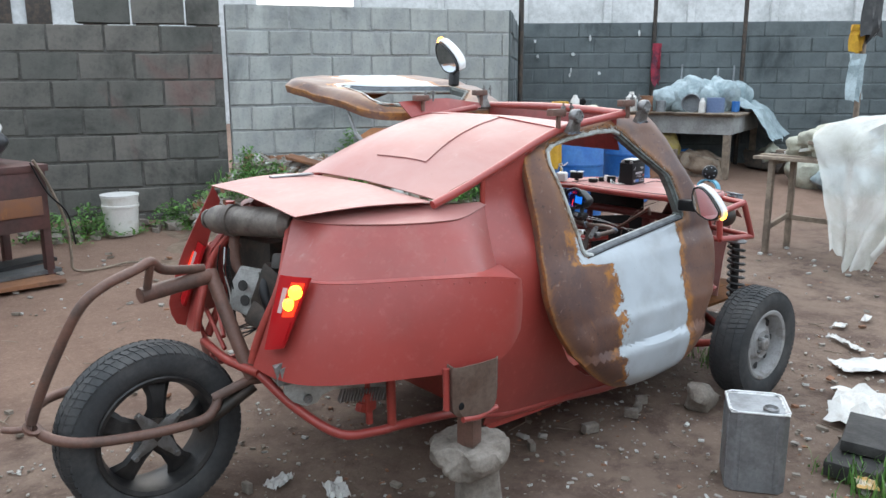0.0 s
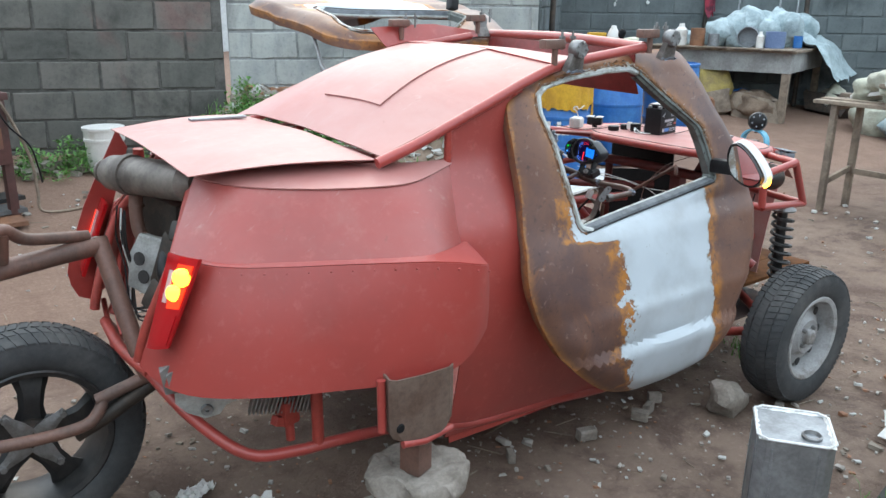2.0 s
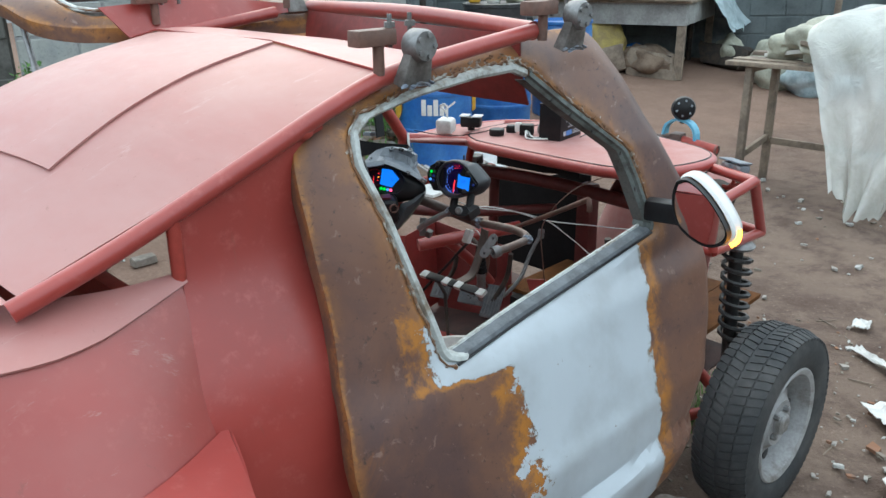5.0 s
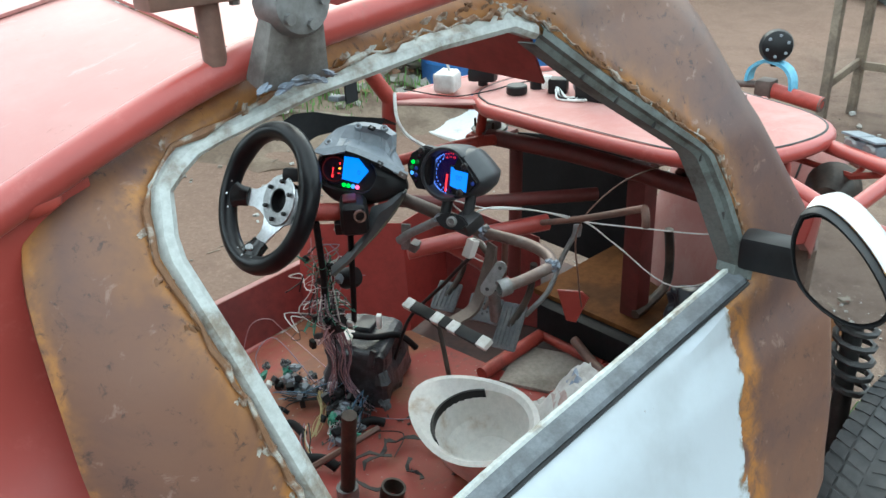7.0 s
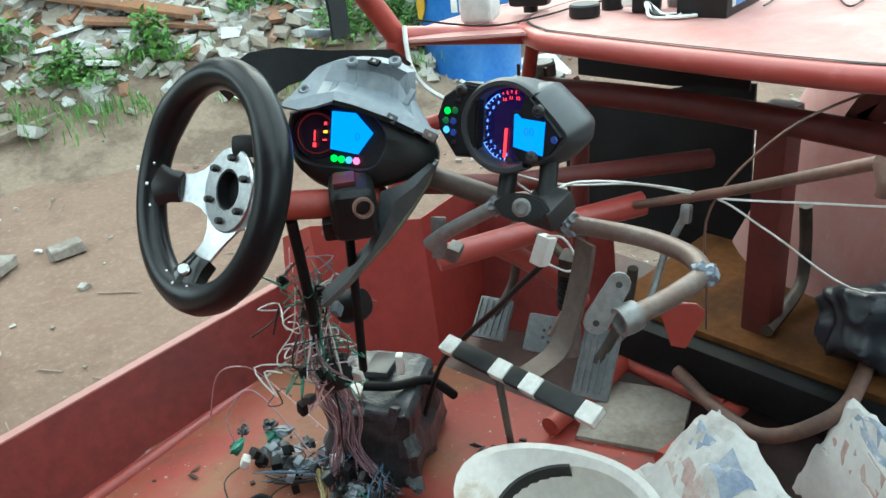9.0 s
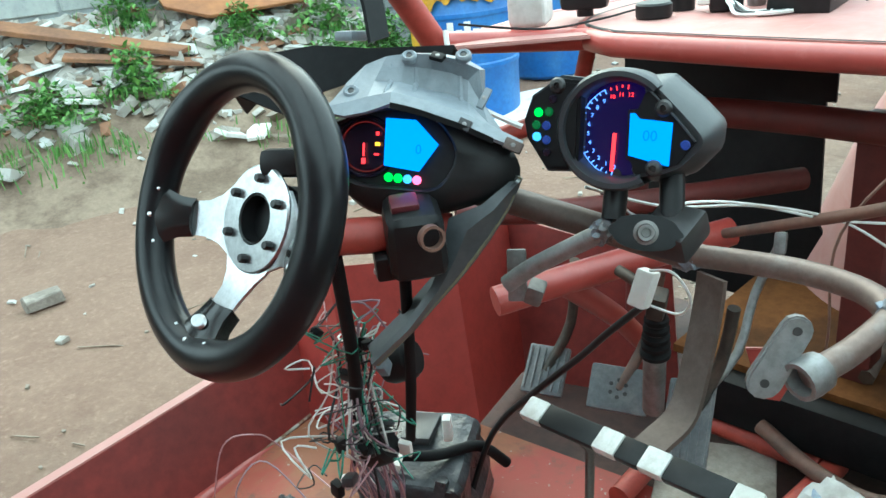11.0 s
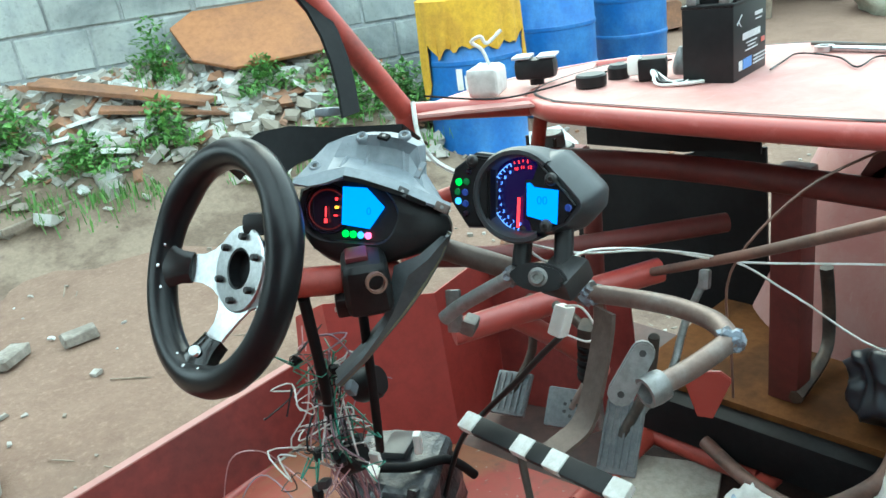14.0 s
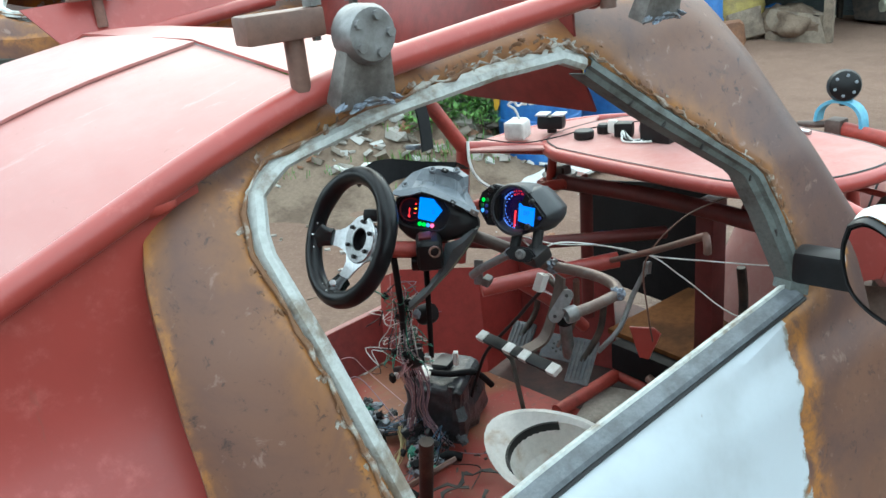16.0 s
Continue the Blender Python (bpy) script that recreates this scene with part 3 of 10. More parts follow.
    for i in range(150):
        p = Vector(bead[rr2.randrange(len(bead))])
        d = (p - V(c[0], p.y, c[1])).normalized()
        p = p + d * rr2.uniform(-0.004, 0.016)
        p.y = door_y(p.z) + 0.0035
        s = rr2.uniform(0.3, 0.8)
        blob(bm, p, (0.02 * s, 0.003, 0.008 * s), 1.2, 2, i, (0, rr2.uniform(-40, 40) - math.degrees(math.atan2(d.x, -d.z)), 0), 3.0)
    part("weld_bead", bm, BEAD, door, "lumpy pale filler flaking along the opening")
    # belt below the window: rubber wiper strip, pale inner lip and the dark slot between
    belt = [V(x, door_y(0.997 + 0.116 * x) + 0.006, 0.997 + 0.116 * x) for x in np.linspace(-0.515, 0.215, 14)]
    bm = B()
    sheet(bm, [[p + V(0, dy, dz) for p in belt] for dy, dz in ((0.003, 0.0), (0.006, 0.008), (0.014, 0.012), (0.028, 0.014))], 0.002)
    part("window_seal", bm, WIPER, door, "grey rubber wiper strip along the sill")
    bm = B()
    sheet(bm, [[p + V(0, dy, dz) for p in belt] for dy, dz in ((0.028, 0.013), (0.031, 0.018), (0.036, 0.017), (0.038, -0.01))], 0.002)
    part("window_sill", bm, SEALER, door, "pale inner lip of the sill")
    bm = B()
    tube(bm, [p + V(0, 0.0, -0.001) for p in belt], 0.0035, 6)
    part("seal_gap", bm, BLACK, door)
    if with_mirror:
        build_mirror(car)
    return door


def build_mirror(car, swing=None):
    m = new("side_mirror")
    m.parent = car
    # a leaf-shaped housing; its flat face looks back along the car
    outline = [(0.002, 0.072), (0.022, 0.081), (0.05, 0.07), (0.085, 0.042), (0.115, 0.008), (0.137, -0.026), (0.136, -0.05), (0.115, -0.068), (0.085, -0.07), (0.05, -0.056), (0.02, -0.032), (0.004, 0.0), (-0.003, 0.038)]
    ol = smooth_path([(a, b, 0) for a, b in outline + outline[:1]], 4)[:-1]
    u, n = V(-0.1, -0.99, -0.02).normalized(), V(-0.97, -0.2 if swing is None else 0.08, 0.05).normalized()
    u = (u - n * u.dot(n)).normalized()
    n = (n - u * n.dot(u)).normalized()
    v = n.cross(u)
    base = Matrix((u, v, n)).transposed().to_4x4()
    base.translation = (0.155, -0.702, 1.112)
    if swing is not None:
        base = Matrix.Translation((0, 0, -0.05)) @ swing @ base @ Matrix.Translation((0.03, 0, 0)) @ Matrix.Diagonal((1.5, 1.05, 1, 1))
    cx, cy = 0.07, 0.0

    def shell(bm, rows, mat_m=base):
        rings = []
        for k, dz, du, dv in rows:
            rings.append([bm.verts.new(mat_m @ V(cx + du + (p.x - cx) * k, cy + dv + (p.y - cy) * k, dz)) for p in ol])
        for a, b in zip(rings, rings[1:]):
            for i in range(len(ol)):
                bm.faces.new((a[i], a[(i + 1) % len(ol)], b[(i + 1) % len(ol)], b[i]))
        return rings

    bm = B()
    r = shell(bm, [(0.93, -0.004, 0, 0), (0.955, 0.004, 0, 0), (0.985, 0.004, 0, 0), (1.0, 0.0, 0, 0), (1.015, -0.02, 0.002, 0)])
    bm.faces.new(r[0])
    part("bezel", bm, BLACK, m, "black plastic bezel")
    bm = B()
    r = shell(bm, [(1.015, -0.018, 0.003, 0.002), (1.06, -0.024, 0.008, 0.004), (1.09, -0.045, 0.012, 0.006), (1.02, -0.075, 0.012, 0.006), (0.8, -0.1, 0.01, 0.004), (0.45, -0.115, 0.006, 0)])
    bm.faces.new(r[-1])
    part("housing", bm, GLOSSWHITE, m, "glossy white painted cap")
    bm = B()
    r = shell(bm, [(0.9, 0.001, 0, 0), (0.92, -0.003, 0, 0)])
    bm.faces.new(r[0])
    MG = Mat("mirror_glass", 0.02, 1.0)
    MG.color((0.72, 0.74, 0.76))
    part("mirror_glass", bm, MG.m, m)
    bm = B()
    pts = [base @ V(x, y, z) for x, y, z in ((0.136, 0.004, -0.04), (0.154, -0.024, -0.036), (0.156, -0.05, -0.032), (0.142, -0.064, -0.028))]
    tube(bm, smooth_path(pts, 5)[5:], 0.006, 8)
    part("indicator", bm, glow("amber_indicator", (1.0, 0.36, 0.03), 5.0, (0.6, 0.25, 0.02)), m, "glowing amber turn indicator")
    bm = B()
    box(bm, (0.205, -0.665, 1.09), (0.05, 0.11, 0.055), (0, 0, 14), 0.012)
    if swing is not None:
        bmesh.ops.transform(bm, matrix=swing, verts=bm.verts)
    part("mirror_foot", bm, BLACK, m)


def build_hinge(car, x, y, z, flip=1):
    h = new("door_hinge")
    h.parent = car
    bm = B()
    box(bm, (x, y - flip * 0.03, z - 0.008), (0.075, 0.03, 0.066), (flip * 18, 0, 0), 0.004, 0.72)
    part("hinge_plate", bm, BURNT_STEEL, h, "scorched grey steel plate")
    for k, (dx, dy, s) in enumerate(((-0.036, -0.04, 0.9), (-0.018, -0.043, 1.1), (0.004, -0.044, 1.3), (0.02, -0.042, 0.9), (0.034, -0.04, 0.8))):
        bm = B()
        blob(bm, (x + dx, y + dy * flip, z - 0.037 - 0.003 * (k % 2)), (0.017 * s, 0.009, 0.006 * s), 0.9, 3, k, (0, 15 * k - 30, 0), 3.0)
        part("weld_lump", bm, WELD_BLUE, h, "blue-tinted weld bead")
    bm = B()
    lathe(bm, [(0, -0.02), (0.012, -0.02), (0.012, -0.02), (0.027, -0.02), (0.031, -0.013), (0.031, 0.013), (0.027, 0.02), (0.012, 0.02), (0, 0.018)], 20, pose(x, y - flip * 0.042, z + 0.034, 90, 0, 0))
    for k in range(5):
        a = k * 2 * math.pi / 5
        lathe(bm, [(0.0, 0), (0.005, 0), (0.005, 0.005), (0, 0.005)], 8, pose(x + 0.02 * math.cos(a), y - flip * (0.042 + 0.02), z + 0.034 + 0.02 * math.sin(a), 90 * flip, 0, 0))
    part("bearing", bm, DULLSTEEL, h, "grey steel bearing")
    bm = B()
    tube(bm, [(x - 0.055, y + flip * 0.01, z - 0.02), (x - 0.055, y + flip * 0.01, z + 0.04)], 0.011, 8)
    box(bm, (x - 0.068, y + flip * 0.01, z + 0.05), (0.09, 0.036, 0.03), (0, 0, 0), 0.004)
    part("bracket", bm, RUST_PIPE, h)
    for dx in (-0.03, 0.02):
        bm = B()
        tube(bm, [(x + dx, y + flip * 0.005, z + 0.03), (x + dx, y + flip * 0.005, z + 0.09)], 0.005, 6)
        lathe(bm, [(0, 0), (0.011, 0), (0.011, 0.01), (0, 0.01)], 6, pose(x + dx, y + flip * 0.005, z + 0.066))
        part("bolt", bm, DULLSTEEL, h)


def rivets(bm, pts, r=0.0045):
    for p in pts:
        blob(bm, p, (r * 2, r * 2, r * 2), 0, 1)


def build_fender(car, side):
    """Riveted rear wing: an upper belt, a bulging lower panel, a lid strip and a tail lamp."""
    f = (lambda p: p) if side < 0 else mir
    fen = new("rear_fender")
    fen.parent = car
    inner = [(-1.655, -0.13, 1.185), (-1.6, -0.16, 1.2), (-1.46, -0.225, 1.2), (-1.23, -0.36, 1.2), (-1.08, -0.43, 1.2), (-0.965, -0.44, 1.2)]
    top = [(-1.675, -0.15, 1.17), (-1.64, -0.24, 1.165), (-1.575, -0.335, 1.162), (-1.42, -0.45, 1.16), (-1.24, -0.52, 1.16), (-1.14, -0.515, 1.16), (-1.05, -0.485, 1.17), (-0.955, -0.452, 1.186)]
    seam = [(-1.79, -0.25, 0.99), (-1.745, -0.37, 0.985), (-1.69, -0.43, 0.98), (-1.58, -0.49, 0.98), (-1.42, -0.57, 0.98), (-1.26, -0.648, 0.98), (-1.19, -0.667, 0.98), (-1.12, -0.645, 0.974), (-1.04, -0.6, 0.965), (-0.965, -0.55, 0.957)]
    lip = [(-1.785, -0.255, 0.985), (-1.75, -0.385, 0.98), (-1.69, -0.445, 0.975), (-1.58, -0.505, 0.972), (-1.42, -0.585, 0.972), (-1.26, -0.67, 0.972), (-1.2, -0.698, 0.97), (-1.13, -0.735, 0.965), (-1.075, -0.757, 0.955), (-1.026, -0.737, 0.94)]
    low = [(-1.9, -0.215, 0.65), (-1.875, -0.36, 0.635), (-1.81, -0.47, 0.63), (-1.67, -0.57, 0.63), (-1.48, -0.65, 0.63), (-1.35, -0.705, 0.632), (-1.2, -0.745, 0.635), (-1.1, -0.755, 0.68), (-1.02, -0.73, 0.74)]
    n = 26
    R = lambda pts: resample(smooth_path(pts, 6), n)
    I, T, S, L, W = R(inner), R(top), R(seam), R(lip), R(low)
    g = lambda rows: [[f(tuple(p)) for p in r] for r in rows]
    bm = B()
    over = [p + V(-0.002, -0.008, 0.003) for p in T]
    sheet(bm, g(coons(over, I, 3, (0, 0, 0.004))), 0.004, side > 0)
    part("top_strip", bm, RED_FADED_SKYLIT, fen)
    bm = B()
    rows = coons(T, [p + V(0.0, 0.007, -0.006) for p in S], 8, (0, -0.002, 0.0))
    sheet(bm, g(rows), 0.004, side < 0)
    part("upper_panel", bm, RED_DUSTY_SKYLIT, fen)
    bm = B()
    rows = coons(L, W, 10, (-0.003, -0.01, 0))
    sheet(bm, g(rows), 0.004, side < 0)
    part("lower_panel", bm, RED, fen)
    # ledge that joins the belt to the bulge
    bm = B()
    sheet(bm, g(coons(S, L, 2, (0, 0, 0.002))), 0.004, side < 0)
    part("ledge", bm, RED, fen)
    # front return of the bulge
    bm = B()
    e0 = [r[-1] for r in coons(L, W, 10, (-0.003, -0.01, 0))]
    e1 = [V(-0.955, -0.54 - 0.004 * i, 0.955 - 0.024 * i) for i in range(11)]
    sheet(bm, g(coons(e0, e1, 5, (0.004, 0.0, 0))), 0.004, side < 0)
    part("front_return", bm, RED, fen)
    for p in [q + V(0, -0.006, -0.014) for q in resample(T, 15)[1:]] + [q + V(0, -0.009, -0.015) for q in resample(L, 17)[2:]]:
        bm = B()
        rivets(bm, [f(tuple(p))], 0.0045)
        part("rivet", bm, RED, fen)
    # red stiffening tube round the rear opening
    bm = B()
    tube(bm, smooth_path([f(p) for p in ((-1.655, -0.11, 1.18), (-1.7, -0.15, 1.1), (-1.79, -0.24, 0.95), (-1.87, -0.21, 0.76), (-1.9, -0.2, 0.66))], 6), 0.016, 8)
    part("rear_edge_tube", bm, RED_DARK, fen)
    return fen


def build_tail_lamp(car, side, lit):
    f = (lambda p: p) if side < 0 else mir
    t = new("tail_lamp")
    t.parent = car
    tl, tr, br, bl = V(-1.805, -0.275, 1.0), V(-1.775, -0.435, 1.015), V(-1.868, -0.395, 0.765), V(-1.9, -0.31, 0.745)
    red = Mat("red_lamp_lens", 0.12)
    red.color((0.42, 0.008, 0.012))
    red.b.inputs["Coat Weight"].default_value = 0.6
    clear = Mat("clear_lamp_lens", 0.1)
    clear.color((0.55, 0.4, 0.4))

    def quad(name, u0, u1, v0, v1, out, mat, label=""):
        bm = B()
        rows = []
        for j in range(5):
            v = v0 + (v1 - v0) * j / 4
            row = []
            for i in range(5):
                u = u0 + (u1 - u0) * i / 4
                p = tl.lerp(tr, u).lerp(bl.lerp(br, u), v)
                row.append(f(tuple(p + V(-0.5, -0.7, 0.1).normalized() * (out + 0.012 * math.sin(math.pi * u)))))
            rows.append(row)
        sheet(bm, rows, 0.012, side > 0)
        part(name, bm, mat, t, label)

    quad("lens_surround", 0, 1, 0, 1, 0.008, red.m, "deep red plastic lens")
    quad("clear_strip", 0.22, 0.38, 0.16, 0.5, 0.0115, clear.m, "pale clear strip")
    quad("lower_lens", 0.1, 0.9, 0.62, 0.95, 0.012, red.m)
    if lit:
        amber = glow("lit_amber_bulb", (1.0, 0.33, 0.02), 3.5, (0.8, 0.3, 0.02))
        ring = glow("lit_red_reflector", (1.0, 0.04, 0.01), 0.7, (0.6, 0.02, 0.01))
        quad("lit_reflector", 0.46, 0.9, 0.08, 0.55, 0.0125, ring, "red reflector glowing round the bulb")
        out = V(-0.5, -0.7, 0.1).normalized()
        for u, v, r in ((0.72, 0.21, 0.027), (0.62, 0.38, 0.024)):
            q = V(*f(tuple(tl.lerp(tr, u).lerp(bl.lerp(br, u), v) + out * 0.03)))
            bm = B()
            lathe(bm, [(0, 0.008), (r * 0.6, 0.0065), (r * 0.9, 0.003), (r, -0.004), (0, -0.004)], 20, look(q, q - out))
            part("turn_bulb", bm, amber, t, "glowing amber turn lamp")
    else:
        quad("inner_reflector", 0.46, 0.9, 0.08, 0.55, 0.0125, glow("dim_red_reflector", (1.0, 0.05, 0.02), 0.7, (0.5, 0.02, 0.01)))


def build_wheel(car, c, R, wdt, alloy, name="wheel"):
    """A wheel with its axle along y. Tread blocks are cut in the tyre's outline."""
    w = new(name)
    w.parent = car
    h = wdt / 2
    rr = R * (0.665 if alloy else 0.6)
    m = pose(*c, 90, 0, 0)
    bm = B()
    prof = [(rr, -h * 0.72), (rr + 0.012, -h * 0.86), (rr + 0.03, -h * 0.95), (R * 0.86, -h), (R * 0.945, -h * 0.9), (R * 0.985, -h * 0.7), (R, -h * 0.4), (R, 0), (R, h * 0.4), (R * 0.985, h * 0.7), (R * 0.945, h * 0.9), (R * 0.86, h), (rr + 0.03, h * 0.95), (rr + 0.012, h * 0.86), (rr, h * 0.72)]
    lathe(bm, prof, 64, m, closed=True)
    part("tyre", bm, RUBBER, w, "worn black rubber tyre")
    # tread blocks
    bm = B()
    k = 68
    for i in range(k):
        a0 = 2 * math.pi * i / k
        for lane, (z0, z1, sk, rad) in enumerate(((-h * 0.93, -h * 0.52, 0.045, 0.965), (-h * 0.46, -h * 0.05, 0.035, 1.0), (h * 0.05, h * 0.46, -0.035, 1.0), (h * 0.52, h * 0.93, -0.045, 0.965))):
            da = 2 * math.pi / k * 0.72
            off = 0.5 * da if lane in (1, 2) else 0
            cs = []
            for dz, rz in ((z0, 1), (z1, 1)):
                edge_r = R * (0.948 if abs(dz) > h * 0.8 else 1.0)
                skew = sk * (0 if dz == z0 else 1)
                for aa in (a0 + off + skew, a0 + off + da + skew):
                    cs.append((aa, dz, edge_r))
            lo = [bm.verts.new(m @ V((r - 0.004) * math.cos(a), (r - 0.004) * math.sin(a), z)) for a, z, r in cs]
            hi = [bm.verts.new(m @ V((r + 0.004) * math.cos(a), (r + 0.004) * math.sin(a), z)) for a, z, r in cs]
            bm.faces.new((hi[0], hi[1], hi[3], hi[2]))
            for p, q in ((0, 1), (1, 3), (3, 2), (2, 0)):
                bm.faces.new((lo[p], lo[q], hi[q], hi[p]))
    tr = part("tread", bm, RUBBER, w, smooth=0)
    tr["kind"] = "stuff"
    rimmat = BLACKMETAL if alloy else WHEELGREY
    bm = B()
    lathe(bm, [(rr + 0.01, -h * 0.86), (rr + 0.004, -h * 0.9), (rr - 0.012, -h * 0.84), (rr - 0.02, -h * 0.6), (rr - 0.03, 0.0), (rr - 0.02, h * 0.6), (rr - 0.012, h * 0.84), (rr + 0.004, h * 0.9), (rr + 0.01, h * 0.86)], 48, m)
    part("rim", bm, rimmat, w, "black painted rim" if alloy else "worn silver painted steel rim")
    out = h * 0.35
    if alloy:
        for i in range(5):
            a = 2 * math.pi * (i + 0.15) / 5
            bm = B()
            mm = m @ pose(0, 0, out, 0, 0, math.degrees(a))
            rows = []
            for s, wd, dz in ((0.05, 0.05, 0.0), (0.1, 0.036, 0.012), (0.15, 0.04, 0.012), (rr - 0.015, 0.066, -0.02)):
                rows.append([mm @ V(s, -wd, dz - 0.014), mm @ V(s, -wd * 0.6, dz), mm @ V(s, wd * 0.6, dz), mm @ V(s, wd, dz - 0.014)])
            sheet(bm, rows, 0.022)
            part("spoke", bm, rimmat, w)
        bm = B()
        lathe(bm, [(0, 0.03), (0.03, 0.03), (0.034, 0.018), (0.06, 0.012), (0.066, -0.01)], 24, m @ pose(0, 0, out))
        part("hub", bm, DARKSTEEL, w)
        # grey cast bracket over the hub
        for i in range(4):
            a = 2 * math.pi * (i + 0.4) / 4
            bm = B()
            mm = m @ pose(0, 0, out + 0.03, 0, 0, math.degrees(a))
            sheet(bm, [[mm @ V(s, -wd, 0), mm @ V(s, 0, 0.006), mm @ V(s, wd, 0)] for s, wd in ((0.02, 0.03), (0.06, 0.026), (0.1, 0.016), (0.125, 0.014))], 0.014)
            part("hub_arm", bm, DULLSTEEL, w, "dull grey cast arm")
            bm = B()
            lathe(bm, [(0, 0.0), (0.011, 0), (0.011, 0.014), (0, 0.016)], 6, mm @ pose(0.115, 0, 0.004))
            part("wheel_nut", bm, DULLSTEEL, w)
    else:
        bm = B()
        lathe(bm, [(rr - 0.01, out - 0.03), (rr - 0.025, out - 0.034), (rr - 0.05, out - 0.012), (rr - 0.075, out - 0.006), (0.075, out + 0.022), (0.06, out + 0.016), (0.035, out + 0.016), (0.034, out + 0.036), (0.024, out + 0.042), (0, out + 0.042)], 40, m)
        part("wheel_disc", bm, rimmat, w, "dented silver disc with dirt")
        for i in range(8):
            a = 2 * math.pi * i / 8
            bm = B()
            lathe(bm, [(0, 0.001), (0.017, 0.001), (0.02, 0.004), (0.014, 0.005), (0, 0.003)], 12, m @ pose((rr - 0.052) * math.cos(a), (rr - 0.052) * math.sin(a), out - 0.012))
            part("vent_hole", bm, BLACKMETAL, w)
        for i in range(4):
            a = 2 * math.pi * (i + 0.5) / 4
            bm = B()
            lathe(bm, [(0, 0.0), (0.01, 0), (0.01, 0.014), (0.006, 0.018), (0, 0.018)], 6, m @ pose(0.05 * math.cos(a), 0.05 * math.sin(a), out + 0.016))
            part("wheel_nut", bm, DULLSTEEL, w)
    return w


def build_body(car):
    # engine lid
    bm = B()
    a = resample([(-1.215, -0.43, 1.225), (-1.25, -0.02, 1.262), (-1.29, 0.42, 1.268)], 14)
    b = resample([(-1.735, -0.275, 1.205), (-1.75, -0.1, 1.232), (-1.765, 0.1, 1.256), (-1.765, 0.37, 1.256)], 14)
    sheet(bm, coons(a, b, 10, (0, 0, 0.012)), 0.003, True)
    part("engine_lid", bm, RED_FADED_SKYLIT, car, "faded red sheet-metal lid, lifted at the rear corner")
    bm = B()
    box(bm, (-1.42, 0.3, 1.278), (0.2, 0.04, 0.008), (0, 0, -3), 0.003)
    part("lid_hinge", bm, TIN, car, "pale flat hinge strip on the lid")
    # sloping rear roof: left, middle and right skins with a raised seam
    base = [(-1.205, -0.435, 1.235), (-1.22, -0.31, 1.25), (-1.24, 0.0, 1.272), (-1.27, 0.3, 1.28), (-1.29, 0.44, 1.265)]
    ridge = [(-0.49, -0.435, 1.475), (-0.5, -0.05, 1.512), (-0.52, 0.15, 1.522), (-0.55, 0.4, 1.515), (-0.56, 0.53, 1.49)]
    P, Q = resample(base, 21), resample(ridge, 21)
    bm = B()
    rows = [[p.lerp(q, i / 14) + V(-0.03, 0, 0.045) * math.sin(math.pi * i / 14) * min(1.0, 0.04 + j / 7) * min(1.0, 0.3 + (20 - j) / 6) for j, (p, q) in enumerate(zip(P, Q))] for i in range(15)]
    sheet(bm, rows, 0.004, False)
    part("roof_panel", bm, RED_FADED_SKYLIT, car, "faded red rear roof skin")
    # loose access panel lying 5 mm proud on the roof skin
    bm = B()
    def on_roof(i, j):
        k, h = min(19, int(j)), min(13, int(i))
        return rows[h][k].lerp(rows[h][k + 1], j - k).lerp(rows[h + 1][k].lerp(rows[h + 1][k + 1], j - k), i - h) + V(-0.003, 0, 0.005)

    sub = [[on_roof(i - 0.5 * q / 6, (5.2 + 0.22 * (i - 3)) + 6.4 * q / 6) for q in range(7)] for i in np.linspace(3.7, 14, 12)]
    sheet(bm, sub, 0.004, False)
    part("access_panel", bm, RED_FADED_SKYLIT, car, "dusty faded pink-red access panel")
    # forward roof strip past the ridge
    bm = B()
    sheet(bm, coons([(-0.49, -0.42, 1.478), (-0.5, -0.05, 1.514), (-0.55, 0.4, 1.517), (-0.56, 0.52, 1.492)], [(-0.33, -0.43, 1.49), (-0.36, -0.1, 1.508), (-0.4, 0.35, 1.512), (-0.42, 0.53, 1.5)], 4, (0, 0, 0.004)), 0.004, True)
    part("roof_strip", bm, RED, car)
    # right roof rail and front header tube
    rail = [(-1.22, -0.44, 1.215), (-1.1, -0.447, 1.255), (-0.98, -0.45, 1.3), (-0.8, -0.455, 1.372), (-0.64, -0.455, 1.435), (-0.5, -0.455, 1.478), (-0.3, -0.455, 1.505), (-0.085, -0.462, 1.53)]
    for pts, nm in ((rail, "roof_rail"), ([mir(p) for p in rail], "roof_rail")):
        bm = B()
        tube(bm, smooth_path(pts, 5), 0.017, 10)
        part(nm, bm, RED, car)
    bm = B()
    tube(bm, smooth_path([(-0.085, -0.462, 1.53), (0.0, 0.05, 1.545), (0.09, 0.62, 1.535)], 6), 0.021, 10)
    part("header_tube", bm, RED, car)
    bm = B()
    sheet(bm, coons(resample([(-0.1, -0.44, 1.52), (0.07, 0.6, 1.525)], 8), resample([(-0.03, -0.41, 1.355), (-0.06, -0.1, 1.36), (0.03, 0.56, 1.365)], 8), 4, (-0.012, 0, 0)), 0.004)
    part("header_panel", bm, DEEP_SHADED_RED, car, "dark red panel below the header tube")
    bm = B()
    sheet(bm, coons(resample([(-0.56, 0.545, 1.49), (-0.2, 0.555, 1.515), (0.09, 0.615, 1.53)], 8), resample([(-0.62, 0.575, 1.57), (-0.3, 0.585, 1.585), (-0.02, 0.61, 1.55)], 8), 3), 0.004)
